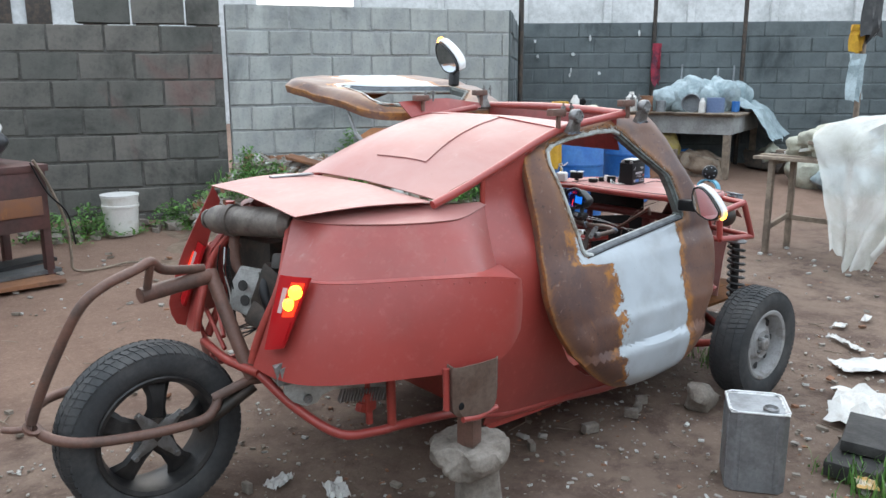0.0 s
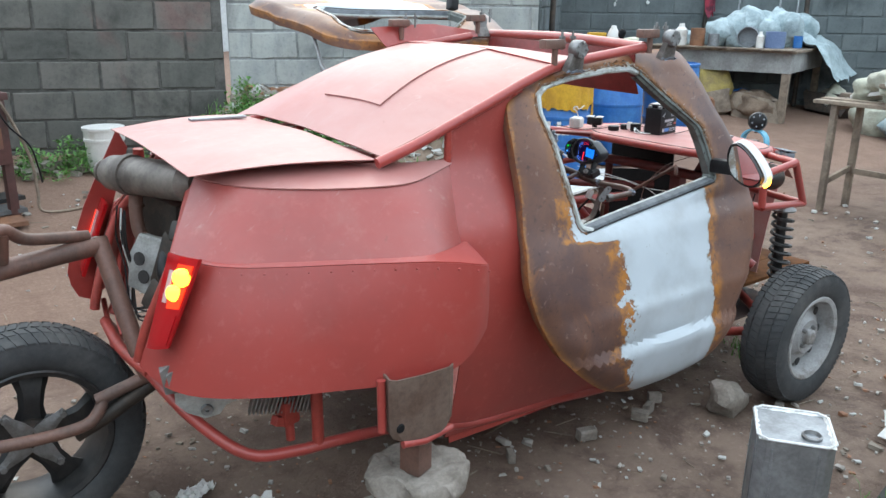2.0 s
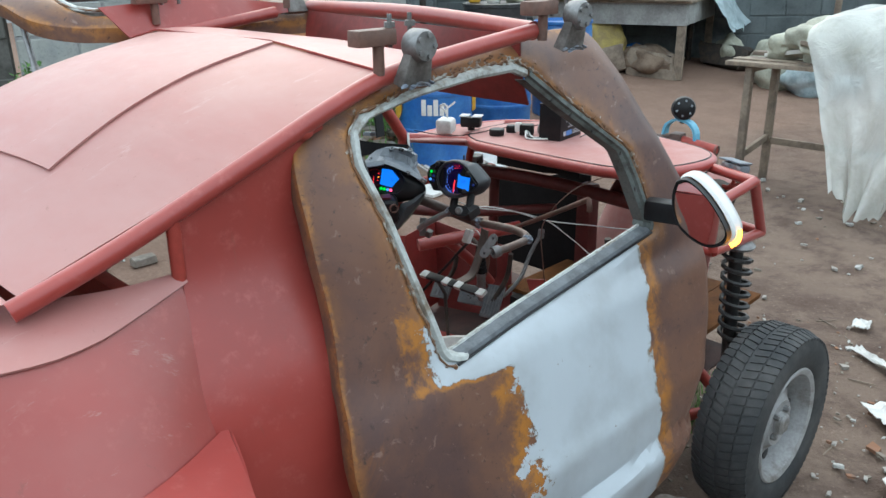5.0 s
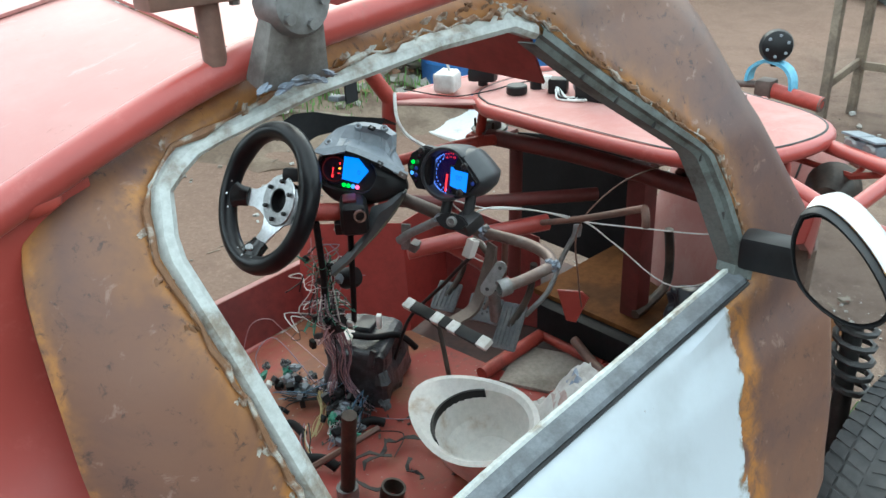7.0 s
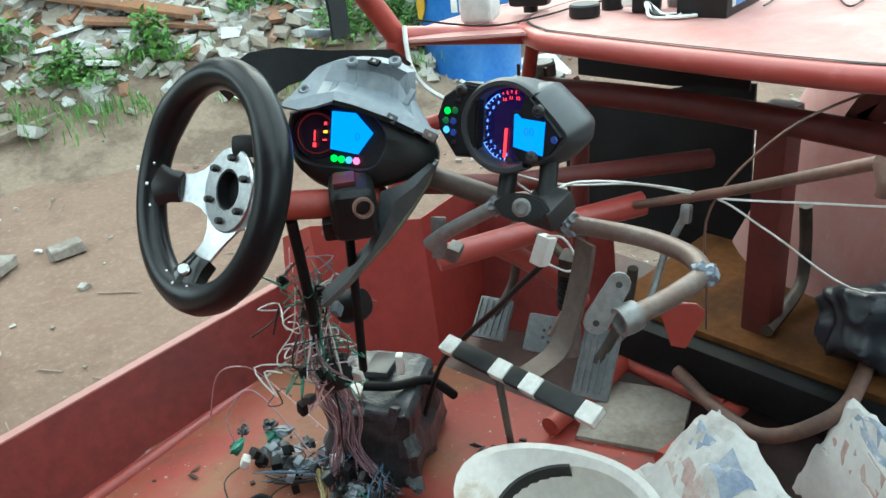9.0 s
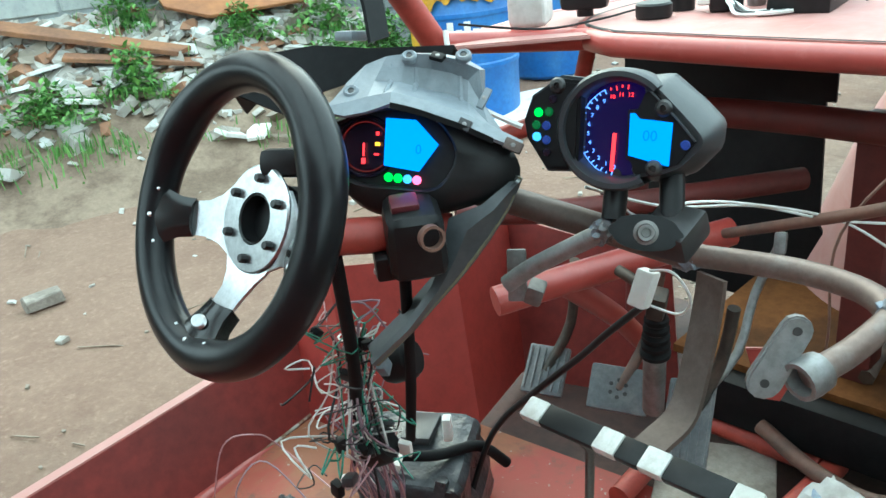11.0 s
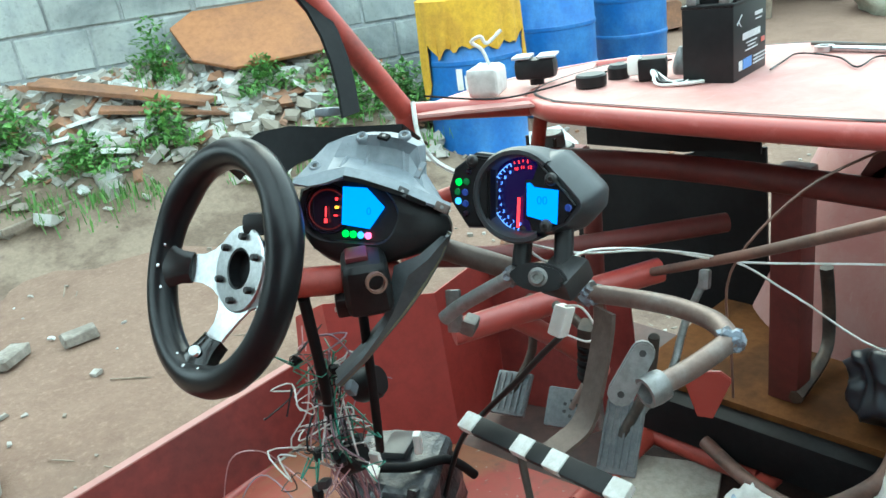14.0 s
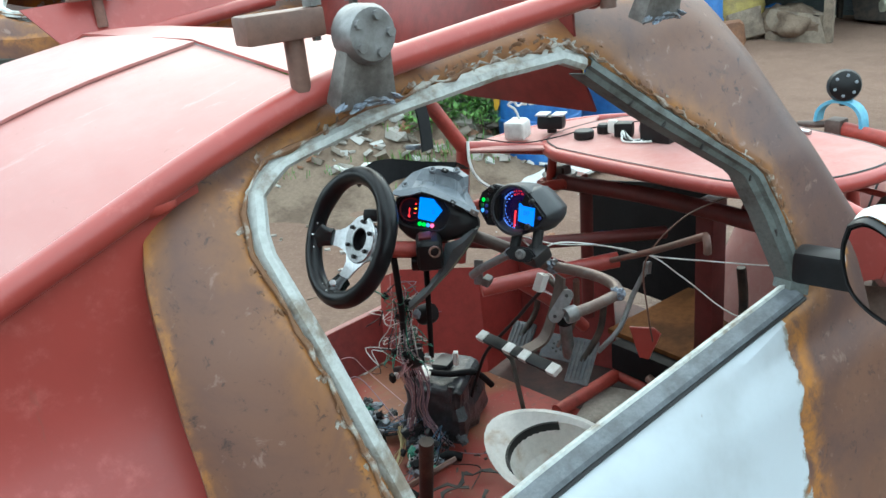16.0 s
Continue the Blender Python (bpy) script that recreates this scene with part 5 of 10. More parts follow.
    # tubes and panels in front of the cabin
    for pts, r, mat, nm in (
        ([(0.42, 0.555, 1.06), (0.5, 0.5, 1.05), (0.58, 0.38, 1.045)], 0.018, RED, "deck_tube"),
        ([(0.66, 0.43, 1.04), (0.68, 0.47, 0.95), (0.69, 0.49, 0.9)], 0.014, RED_DARK, "strut"),
        ([(0.44, 0.6, 0.86), (0.62, 0.46, 0.905), (0.72, 0.42, 0.9)], 0.016, RED_DARK, "cowl_tube"),
        ([(0.42, 0.555, 1.06), (0.42, 0.58, 0.9), (0.4, 0.6, 0.7)], 0.02, RED, "cowl_post"),
        ([(0.7, 0.46, 0.905), (0.76, 0.1, 0.9), (0.74, -0.4, 0.895)], 0.024, MAROON_SHADED, "cowl_tube"),
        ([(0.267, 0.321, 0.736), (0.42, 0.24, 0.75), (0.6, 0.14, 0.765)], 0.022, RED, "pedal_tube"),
        ([(0.3, 0.42, 0.84), (0.45, 0.3, 0.82), (0.75, 0.1, 0.81)], 0.018, MAROON_SHADED, "cowl_brace"),
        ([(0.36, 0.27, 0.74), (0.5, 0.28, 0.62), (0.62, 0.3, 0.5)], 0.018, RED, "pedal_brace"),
        ([(0.75, 0.4, 0.89), (0.75, 0.41, 0.45)], 0.02, MAROON_SHADED, "cowl_post"),
        ([(0.58, 0.15, 0.765), (0.46, -0.09, 0.89), (0.353, -0.325, 1.018)], 0.0078, RUST_PIPE, "linkage_rod"),
        ([(0.353, -0.325, 1.018), (0.345, -0.335, 1.0), (0.345, -0.335, 0.985)], 0.008, RUST_PIPE, "rod_hook"),
    ):
        bm = B()
        tube(bm, smooth_path(pts, 4), r, 8)
        part(nm, bm, mat, car)
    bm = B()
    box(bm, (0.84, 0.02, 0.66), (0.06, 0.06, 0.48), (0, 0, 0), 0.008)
    part("square_post", bm, MAROON_SHADED, car, "dark red painted square post")
    bm = B()
    prism(bm, [(0.78, 0.35), (0.78, 0.738), (0.456, 0.787), (0.37, 0.815), (0.29, 0.828), (0.232, 0.83), (0.225, 0.56), (0.19, 0.5), (0.19, 0.35)], 0.01, Matrix(((0, 0, 1, 1.15), (1, 0, 0, 0), (0, 1, 0, 0), (0, 0, 0, 1))), 0.002)
    part("dark_bulkhead", bm, MATT_BLACK, car, "black bulkhead panel")
    bm = B()
    prism(bm, [(0.13, 0.884), (0.2, 0.884), (0.3, 0.872), (0.55, 0.866), (0.55, 1.046), (0.38, 1.046), (0.37, 1.052), (0.13, 1.052)], 0.008, Matrix(((0, 0, 1, 0.93), (1, 0, 0, 0), (0, 1, 0, 0), (0, 0, 0, 1))), 0.002)
    part("under_deck_panel", bm, MATT_BLACK, car, "black panel hanging under the deck")
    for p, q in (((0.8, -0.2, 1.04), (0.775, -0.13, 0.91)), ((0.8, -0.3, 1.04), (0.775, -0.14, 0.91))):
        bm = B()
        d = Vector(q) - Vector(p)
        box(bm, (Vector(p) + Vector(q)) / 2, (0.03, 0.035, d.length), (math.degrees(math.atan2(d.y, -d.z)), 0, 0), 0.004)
        part("deck_gusset", bm, MAROON_SHADED, car)
    # domed nose wing: it rises from behind the bulkhead and rolls over in front of the deck
    bm = B()
    rows = []
    for i in range(17):
        a = i / 16
        y = 0.27 - 0.66 * a
        dome = 1 - (1 - min(1.0, a / 0.35)) ** 2
        top = 0.62 + 0.32 * dome
        prof = []
        for j in range(13):
            s = j / 12
            x = 1.02 + 0.12 * (1 - dome) + (0.42 - 0.2 * max(0.0, a - 0.5) / 0.5) * s
            prof.append((x - 0.05 * a, y, 0.4 + (top - 0.4) * math.sin(min(1.0, s / 0.72) * math.pi / 2) ** 0.8 - 0.06 * max(0.0, s - 0.72) / 0.28))
        rows.append(prof)
    sheet(bm, rows, 0.004)
    part("nose_wing", bm, DECK_RED, car, "faded pink-red domed nose wing panel")
    for a0 in (0.55, 0.8):
        bm = B()
        i = round(a0 * 16)
        tube(bm, [V(*q) + V(0, 0, 0.003) for q in rows[i][3:]], 0.003, 6)
        part("wing_seam", bm, BLACKMETAL, car, "dark seam across the nose wing")
    # strut top mount bolted to the far end of the cross tube
    bm = B()
    lathe(bm, [(0, -0.004), (0.05, -0.004), (0.055, 0.002), (0.05, 0.006), (0.036, 0.006), (0.034, 0.03), (0.03, 0.034), (0, 0.03)], 24, pose(0.73, 0.49, 0.915))
    part("strut_mount", bm, DULLSTEEL, car, "round grey strut top mount")
    for a in (0, 120, 240):
        bm = B()
        tube(bm, [(0.73 + 0.043 * math.cos(radians(a)), 0.49 + 0.043 * math.sin(radians(a)), 0.92), (0.73 + 0.043 * math.cos(radians(a)), 0.49 + 0.043 * math.sin(radians(a)), 0.945)], 0.004, 6)
        part("mount_stud", bm, DARKSTEEL, car)
    bm = B()
    prism(bm, [(-0.07, -0.055), (0.06, -0.06), (0.075, 0.0), (0.055, 0.06), (-0.06, 0.05)], 0.012, pose(0.73, 0.485, 0.896, 0, 0, 15), 0.003)
    part("mount_plate", bm, RED_DARK, car)
    # jointed steel rod and its bolts
    bm = B()
    tube(bm, smooth_path([(0.660, 0.090, 0.735), (0.620, 0.107, 0.660), (0.560, 0.101, 0.585), (0.500, 0.128, 0.525)], 3), 0.007, 8)
    part("link_rod", bm, DULLSTEEL, car, "bent grey steel link rod")
    bm = B()
    box(bm, (0.660, 0.090, 0.735), (0.03, 0.018, 0.035), (0, 20, 20), 0.005)
    part("rod_eye", bm, DULLSTEEL, car)


def build_cabin(car):
    cab = car
    # floor pan and sills
    bm = B()
    rows = coons(resample([(-0.98, -0.46, 0.285), (0.62, -0.46, 0.285)], 12), resample([(-0.98, 0.72, 0.285), (0.42, 0.93, 0.285)], 12), 8)
    sheet(bm, rows, 0.012, True)
    part("floor_pan", bm, make_floor(), cab, "scuffed red floor pan with rust and dirt")
    # sill face in a darker red for shade, its upward flange in a paler one
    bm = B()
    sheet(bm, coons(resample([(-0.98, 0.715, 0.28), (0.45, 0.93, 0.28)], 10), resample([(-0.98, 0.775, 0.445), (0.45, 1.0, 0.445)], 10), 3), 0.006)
    part("sill_wall", bm, DEEP_SHADED_RED, cab, "inner face of the far sill, its red darkened for shade")
    bm = B()
    sheet(bm, coons(resample([(-0.98, 0.777, 0.446), (0.45, 1.002, 0.446)], 10), resample([(-0.98, 0.81, 0.44), (0.45, 1.035, 0.44)], 10), 1), 0.006, True)
    part("sill_flange", bm, RED_FADED_SKYLIT, cab, "pale red top flange of the far sill")
    bm = B()
    tube(bm, [V(-0.98, 0.722, 0.288).lerp(V(0.28, 0.905, 0.288), k / 12) + V(0, 0.003 * math.sin(k * 2.1), 0.002 * math.sin(k * 3.3)) for k in range(13)], 0.005, 6)
    part("weld_seam", bm, BEAD, cab, "pale weld seam along the floor edge")
    bm = B()
    sheet(bm, coons(resample([(-0.98, -0.5, 0.22), (0.42, -0.5, 0.2)], 6), resample([(-0.98, -0.47, 0.36), (0.42, -0.47, 0.36)], 6), 2), 0.006)
    part("sill_wall", bm, RED_DARK, cab)
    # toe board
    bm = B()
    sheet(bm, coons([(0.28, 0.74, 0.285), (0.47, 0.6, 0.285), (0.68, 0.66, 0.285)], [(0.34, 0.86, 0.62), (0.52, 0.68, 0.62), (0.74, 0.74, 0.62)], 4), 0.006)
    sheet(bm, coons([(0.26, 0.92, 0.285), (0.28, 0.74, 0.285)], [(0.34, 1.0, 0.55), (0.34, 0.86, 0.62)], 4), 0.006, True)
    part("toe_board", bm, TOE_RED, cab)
    # added dark sheet that stands for the shaded gap ahead of the pan
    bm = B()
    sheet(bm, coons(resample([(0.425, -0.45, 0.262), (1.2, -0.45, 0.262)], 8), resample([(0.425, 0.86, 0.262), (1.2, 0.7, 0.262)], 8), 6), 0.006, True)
    part("dark_front_fill", bm, two_tone("dark_gap_fill", (0.045, 0.026, 0.023), (0.085, 0.042, 0.034), 6, rough=(0.6, 0.85), bump=0.3), cab, "dark sheet added for the shaded gap ahead of the floor pan")
    # side of the toe box turned from the light, shade given by its colour
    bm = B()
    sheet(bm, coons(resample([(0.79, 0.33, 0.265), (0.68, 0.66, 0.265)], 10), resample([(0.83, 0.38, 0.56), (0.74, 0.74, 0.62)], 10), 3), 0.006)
    part("front_bulkhead", bm, DEEP_SHADED_RED, cab)
    # plywood on the nearside footwell
    bm = B()
    box(bm, (1.062, 0.02, 0.428), (0.62, 0.62, 0.018), (0, 0, 1.5), 0.003)
    box(bm, (1.06, -0.37, 0.4275), (0.62, 0.155, 0.018), (0, 0, 1.5), 0.003)
    part("plywood_floor", bm, PLY_FLOOR, cab, "stained plywood floor board")
    bm = B()
    box(bm, (0.735, -0.09, 0.378), (0.05, 0.72, 0.09), (0, 0, 1.5), 0.006)
    part("cross_member", bm, MATT_BLACK, cab)
    for dy, w, rz in ((0.13, 0.055, 8), (-0.06, 0.035, -6), (-0.17, 0.05, 4)):
        bm = B()
        box(bm, (0, 0, 0), (0.004, w, 0.017), (rz, 0, 0), 0.001)
        bmesh.ops.transform(bm, matrix=pose(0.85, -0.12, 0.362, 0, 0, 18) @ pose(-0.027, dy + 0.08, 0.0), verts=bm.verts)
        part("torn_label", bm, PAPER, cab, "torn pale sticker remnant")
    bm = B()
    box(bm, (0.6, 0.15, 0.285), (0.2, 0.2, 0.02), (0, 0, 25), 0.004)
    part("dusty_plate", bm, CONCRETE, cab, "dusty grey floor plate")
    for p, q in (((0.44, 0.24, 0.31), (0.72, 0.26, 0.31)), ((0.72, 0.26, 0.31), (0.72, 0.02, 0.31)), ((0.5, 0.02, 0.31), (0.74, 0.0, 0.31))):
        bm = B()
        tube(bm, [p, q], 0.02, 8)
        part("floor_tube", bm, RED_DARK, cab)
    # steering wheel
    sw = new("steering_wheel")
    sw.parent = car
    hub = V(-0.101, 0.325, 0.995)
    nrm = V(-1, -0.03, 0.51).normalized()
    upv = (V(0, 0, 1) - nrm * nrm.z).normalized()
    rt = upv.cross(nrm)
    m = Matrix((rt, upv, nrm)).transposed().to_4x4()
    m.translation = hub
    bm = B()
    ring, rad = [], []
    for i in range(72):
        a = 2 * math.pi * i / 72
        ring.append(m @ V(0.148 * math.cos(a), 0.148 * math.sin(a), 0.0))
        rad.append(0.0212 + 0.0025 * math.exp(-((math.degrees(a) - 150) / 14) ** 2) + 0.0025 * math.exp(-((math.degrees(a) - 30) / 14) ** 2))
    tube(bm, ring, rad, 14, closed=True)
    part("rim", bm, LEATHER, sw, "padded black leather rim")
    for ang in (191, 349, 266):
        mm = m @ pose(0, 0, 0, 0, 0, ang)
        bm = B()
        rows = [[mm @ V(s, w * q, dz) for q in (-1, -0.5, 0, 0.5, 1)] for s, w, dz in ((0.036, 0.046, -0.0345), (0.05, 0.037, -0.0335), (0.064, 0.027, -0.031), (0.08, 0.0205, -0.026), (0.1, 0.0185, -0.016), (0.118, 0.02, -0.008))]
        sheet(bm, rows, 0.004)
        part("spoke", bm, STEEL, sw, "bare brushed metal spoke")
        bm = B()
        rows = [[mm @ V(s, -w, dz), mm @ V(s, -w * 0.6, dz + 0.005), mm @ V(s, 0, dz + 0.007), mm @ V(s, w * 0.6, dz + 0.005), mm @ V(s, w, dz)] for s, w, dz in ((0.094, 0.0215, -0.017), (0.108, 0.023, -0.008), (0.124, 0.03, 0.001), (0.138, 0.046, 0.008))]
        sheet(bm, rows, 0.028)
        part("spoke_cover", bm, GLOSSBLACK, sw, "glossy black spoke cover")
        for j in (-1, 0, 1):
            bm = B()
            lathe(bm, [(0, 0.003), (0.003, 0.002), (0.004, 0), (0, 0)], 8, mm @ pose(0.136 - 0.006 * abs(j), 0.03 * j, 0.0145 - 0.004 * abs(j), 0, 0, 0))
            part("rivet", bm, STEEL, sw)
    bm = B()
    lathe(bm, [(0.027, -0.034), (0.028, -0.03), (0.056, -0.03), (0.058, -0.032), (0.056, -0.036), (0.027, -0.036)], 32, m, True)
    part("hub_plate", bm, STEEL, sw)
    bm = B()
    lathe(bm, [(0, -0.05), (0.0265, -0.05), (0.027, -0.032), (0.025, -0.031), (0.0245, -0.048), (0, -0.048)], 24, m)
    part("horn_recess", bm, BLACK, sw)
    bm = B()
    lathe(bm, [(0, 0.003), (0.008, 0.003), (0.01, 0), (0, 0)], 20, m @ pose(0, 0, 0, 0, 0, 266) @ pose(0.115, 0.0, 0.004, 0, -25, 0) @ Matrix.Diagonal((0.8, 1.3, 1, 1)))
    part("badge", bm, STEEL, sw, "small bright oval badge")
    for i in range(6):
        a = 2 * math.pi * (i + 0.5) / 6
        bm = B()
        lathe(bm, [(0, 0.008), (0.004, 0.008), (0.005, 0.006), (0.005, 0), (0, 0)], 8, m @ pose(0.043 * math.cos(a), 0.043 * math.sin(a), -0.03))
        part("hub_bolt", bm, BLACKMETAL, sw)
    bm = B()
    lathe(bm, [(0.036, -0.04), (0.041, -0.047), (0.037, -0.054), (0.042, -0.061), (0.037, -0.068), (0.042, -0.076), (0.037, -0.084), (0.03, -0.1)], 24, m)
    part("column_boot", bm, BLACK, sw)
    bm = B()
    box(bm, hub + V(0.075, -0.01, 0.035), (0.04, 0.055, 0.03), (0, 20, 30), 0.01)
    part("column_switch", bm, BLACK, sw)
    # handlebar with its column
    hb = new("handlebar")
    hb.parent = car
    for pts, r, mat, nm, lb in (
        ([(0.1, 0.28, 0.985), (0.165, 0.17, 0.95), (0.25, 0.005, 0.892)], 0.0155, BARDARK, "bar", "dark rusty handlebar tube"),
        ([(0.245, 0.015, 0.895), (0.262, -0.05, 0.895), (0.268, -0.11, 0.896), (0.258, -0.165, 0.896), (0.232, -0.2, 0.894)], 0.0125, WORNBAR, "bar_end", "bare bent steel bar end"),
        ([(0.232, -0.2, 0.894), (0.17, -0.19, 0.886), (0.12, -0.175, 0.88)], 0.0118, WORNBAR, "bar_return", "short steel tube welded back from the bar end"),
        ([(0.155, 0.05, 0.945), (0.13, 0.12, 0.9), (0.115, 0.15, 0.875)], 0.01, DULLSTEEL, "bar_stub", ""),
        ([(-0.04, 0.285, 0.955), (0.1, 0.215, 0.93)], 0.02, RED_DARK, "grip_tube", ""),
        ([(0.05, 0.24, 0.93), (0.06, 0.27, 0.75), (0.09, 0.33, 0.6)], 0.007, MATT_BLACK, "column_rod", ""),
        ([(-0.02, 0.27, 0.93), (0.0, 0.3, 0.78), (0.03, 0.36, 0.66)], 0.008, MATT_BLACK, "column_rod", ""),
    ):
        bm = B()
        tube(bm, smooth_path(pts, 5), r, 12)
        part(nm, bm, mat, hb, lb)
    for q, s in (((0.232, -0.2, 0.894), 0.03), ((0.247, 0.01, 0.895), 0.036), ((0.155, 0.05, 0.945), 0.026)):
        bm = B()
        blob(bm, q, (s, s, s), 0.5, 3, int(s * 900), scale=5.0)
        part("weld_lump", bm, WELD_BLUE, hb, "blue-grey weld lump")
    bm = B()
    lathe(bm, [(0.0128, -0.012), (0.017, -0.012), (0.018, 0), (0.017, 0.012), (0.0128, 0.012)], 16, look((0.12, -0.175, 0.88), (0.17, -0.19, 0.886)), True)
    part("bar_collar", bm, DULLSTEEL, hb)
    bm = B()
    box(bm, (0.047, 0.215, 0.944), (0.065, 0.075, 0.078), (10, 0, -35), 0.018, 0.92, 3)
    box(bm, (0.035, 0.235, 0.915), (0.05, 0.04, 0.03), (10, 0, -35), 0.006)
    part("bar_switch", bm, BLACK, hb, "black handlebar switch block")
    bm = B()
    lathe(bm, [(0.0105, 0), (0.0135, 0), (0.0135, 0.01), (0.0105, 0.01)], 20, look((0.03, 0.17, 0.958), (0.06, 0.24, 0.95)), True)
    part("bar_hole_ring", bm, RUST_PIPE, hb, "rusty open tube end")
    bm = B()
    box(bm, (0.036, 0.212, 0.984), (0.03, 0.03, 0.01), (10, 0, -35), 0.004)
    part("red_button", bm, two_tone("pinkish_red_plastic", (0.13, 0.018, 0.026), (0.1, 0.016, 0.022), 20, rough=(0.35, 0.5)), hb, "pinkish red switch rocker")
    bm = B()
    lathe(bm, [(0, 0.004), (0.004, 0.003), (0.005, 0), (0, 0)], 10, look((0.01, 0.238, 0.91), (0.1, 0.34, 0.85)))
    part("bright_screw", bm, STEEL, hb)
    bm = B()
    box(bm, (0.143, 0.16, 0.872), (0.008, 0.022, 0.06), (0, 15, 35), 0.003)
    box(bm, (0.155, 0.145, 0.85), (0.03, 0.02, 0.022), (20, 0, 30), 0.004)
    part("bar_clamp", bm, DULLSTEEL, hb)
    cl = look((0.132, -0.014, 0.967), (0.48, 0.23, 0.79)) @ pose(0, 0, -0.012, 0, 0, -8)
    bm = B()
    lobes = [(0.034 * math.cos(radians(a)) * (1 if abs(math.cos(radians(a))) > 0.5 else 0.9), (0.017 if abs(math.cos(radians(a))) < 0.8 else 0.012) * math.sin(radians(a))) for a in range(0, 360, 15)]
    prism(bm, lobes, 0.016, cl, 0.003)
    part("cluster_clamp", bm, BLACK, hb, "black two-lobed clamp plate")
    bm = B()
    lathe(bm, [(0, 0.022), (0.004, 0.022), (0.0045, 0.026), (0.0075, 0.026), (0.0085, 0.022), (0.0085, 0.018), (0.0115, 0.017), (0.0115, 0.015), (0, 0.015)], 18, cl)
    part("clamp_bolt", bm, DULLSTEEL, hb, "grey socket-head bolt")
    bm = B()
    box(bm, (0.17, -0.02, 0.955), (0.05, 0.05, 0.03), (0, -20, 0), 0.006)
    part("clamp_saddle", bm, BLACKMETAL, hb)
    for p, q in (((0.19, 0.055, 1.0), (0.165, 0.045, 0.955)), ((0.2, 0.0, 1.0), (0.175, -0.015, 0.96))):
        bm = B()
        tube(bm, [p, q], 0.012, 8)
        part("cluster_leg", bm, BLACK, hb)
    build_cluster_a(car)
    build_cluster_b(car)
    # pedals
    for c, r, nm in (((0.458, 0.4, 0.493), (0, -40, 20), "clutch_pedal"), ((0.476, 0.26, 0.5), (0, -50, 20), "brake_pedal"), ((0.408, 0.096, 0.545), (0, -45, 20), "throttle_pedal")):
        pd = new(nm)
        pd.parent = car
        bm = B()
        s = (0.09, 0.075, 0.012) if nm != "brake_pedal" else (0.075, 0.1, 0.014)
        if nm == "throttle_pedal":
            s = (0.125, 0.066, 0.012)
        box(bm, c, s, r, 0.005)
        part("pedal_pad", bm, PADGREY, pd, "ribbed grey pad")
        mm = pose(*c, *r)
        for j in range(6 if nm != "brake_pedal" else 0):
            bm = B()
            box(bm, mm @ V(0, -s[1] / 2 + s[1] * (j + 0.5) / 6, 0.008), (s[0] * 0.85, 0.003, 0.004), r, 0)
            part("pad_rib", bm, PADGREY, pd)
        for j in range(7 if nm == "brake_pedal" else 0):
            bm = B()
            lathe(bm, [(0, 0), (0.0035, 0), (0.0035, 0.001), (0, 0.001)], 10, mm @ pose(0.014 * math.cos(j * 1.05) if j < 6 else 0, 0.014 * math.sin(j * 1.05) if j < 6 else 0, 0.0072))
            part("pad_hole", bm, BLACKMETAL, pd)
        bm = B()
        top = {"clutch_pedal": (0.5, 0.36, 0.7), "brake_pedal": (0.5, 0.2, 0.72), "throttle_pedal": (0.46, 0.06, 0.72)}[nm]
        tube(bm, smooth_path([c, (c[0] + 0.05, c[1] - 0.02, c[2] + 0.08), top], 4), 0.009, 8)
        part("pedal_arm", bm, RUST_PIPE if nm == "brake_pedal" else DARKSTEEL, pd)
    bm = B()
    tube(bm, [(0.428, 0.165, 0.53), (0.4, 0.145, 0.645)], 0.0165, 14)
    part("master_cylinder", bm, DULLSTEEL, car, "grey master cylinder below its rubber gaiter")
    bm = B()
    tube(bm, [(0.4, 0.145, 0.643), (0.378, 0.128, 0.73)], 0.013, 12)
    for i in range(5):
        k = i / 4
        lathe(bm, [(0.013, -0.008), (0.022 - 0.005 * k, -0.003), (0.022 - 0.005 * k, 0.003), (0.013, 0.008)], 16, look(V(0.398, 0.143, 0.652).lerp(V(0.382, 0.131, 0.715), k), (0.378, 0.128, 0.8)))
    part("cylinder_gaiter", bm, MATT_BLACK, car, "black ribbed rubber gaiter")
    bm = B()
    box(bm, (0.374, 0.125, 0.745), (0.03, 0.024, 0.04), (10, -15, 20), 0.005)
    tube(bm, [(0.374, 0.125, 0.75), (0.37, 0.15, 0.77), (0.38, 0.19, 0.775)], 0.008, 8)
    part("push_rod_clevis", bm, DARKSTEEL, car)
    bm = B()
    cap = [(0.015 * math.cos(math.radians(a)), 0.03 + 0.015 * math.sin(math.radians(a))) for a in range(0, 181, 30)] + [(0.017 * math.cos(math.radians(a)), -0.03 + 0.017 * math.sin(math.radians(a))) for a in range(180, 361, 30)]
    lm = pose(0.118, -0.15, 0.893, 75, 28, -62) @ Matrix.Scale(0.85, 4)
    prism(bm, cap, 0.01, lm, 0.002)
    part("link_plate", bm, DULLSTEEL, hb, "grey oblong link plate with two holes")
    for q in (-0.03, 0.03):
        bm = B()
        lathe(bm, [(0, 0), (0.0045, 0), (0.0045, 0.001), (0, 0.001)], 10, lm @ pose(0, q, 0.0102))
        part("link_hole", bm, BLACKMETAL, hb)
    # flat rusty hanger between bar and taped bar
    bm = B()
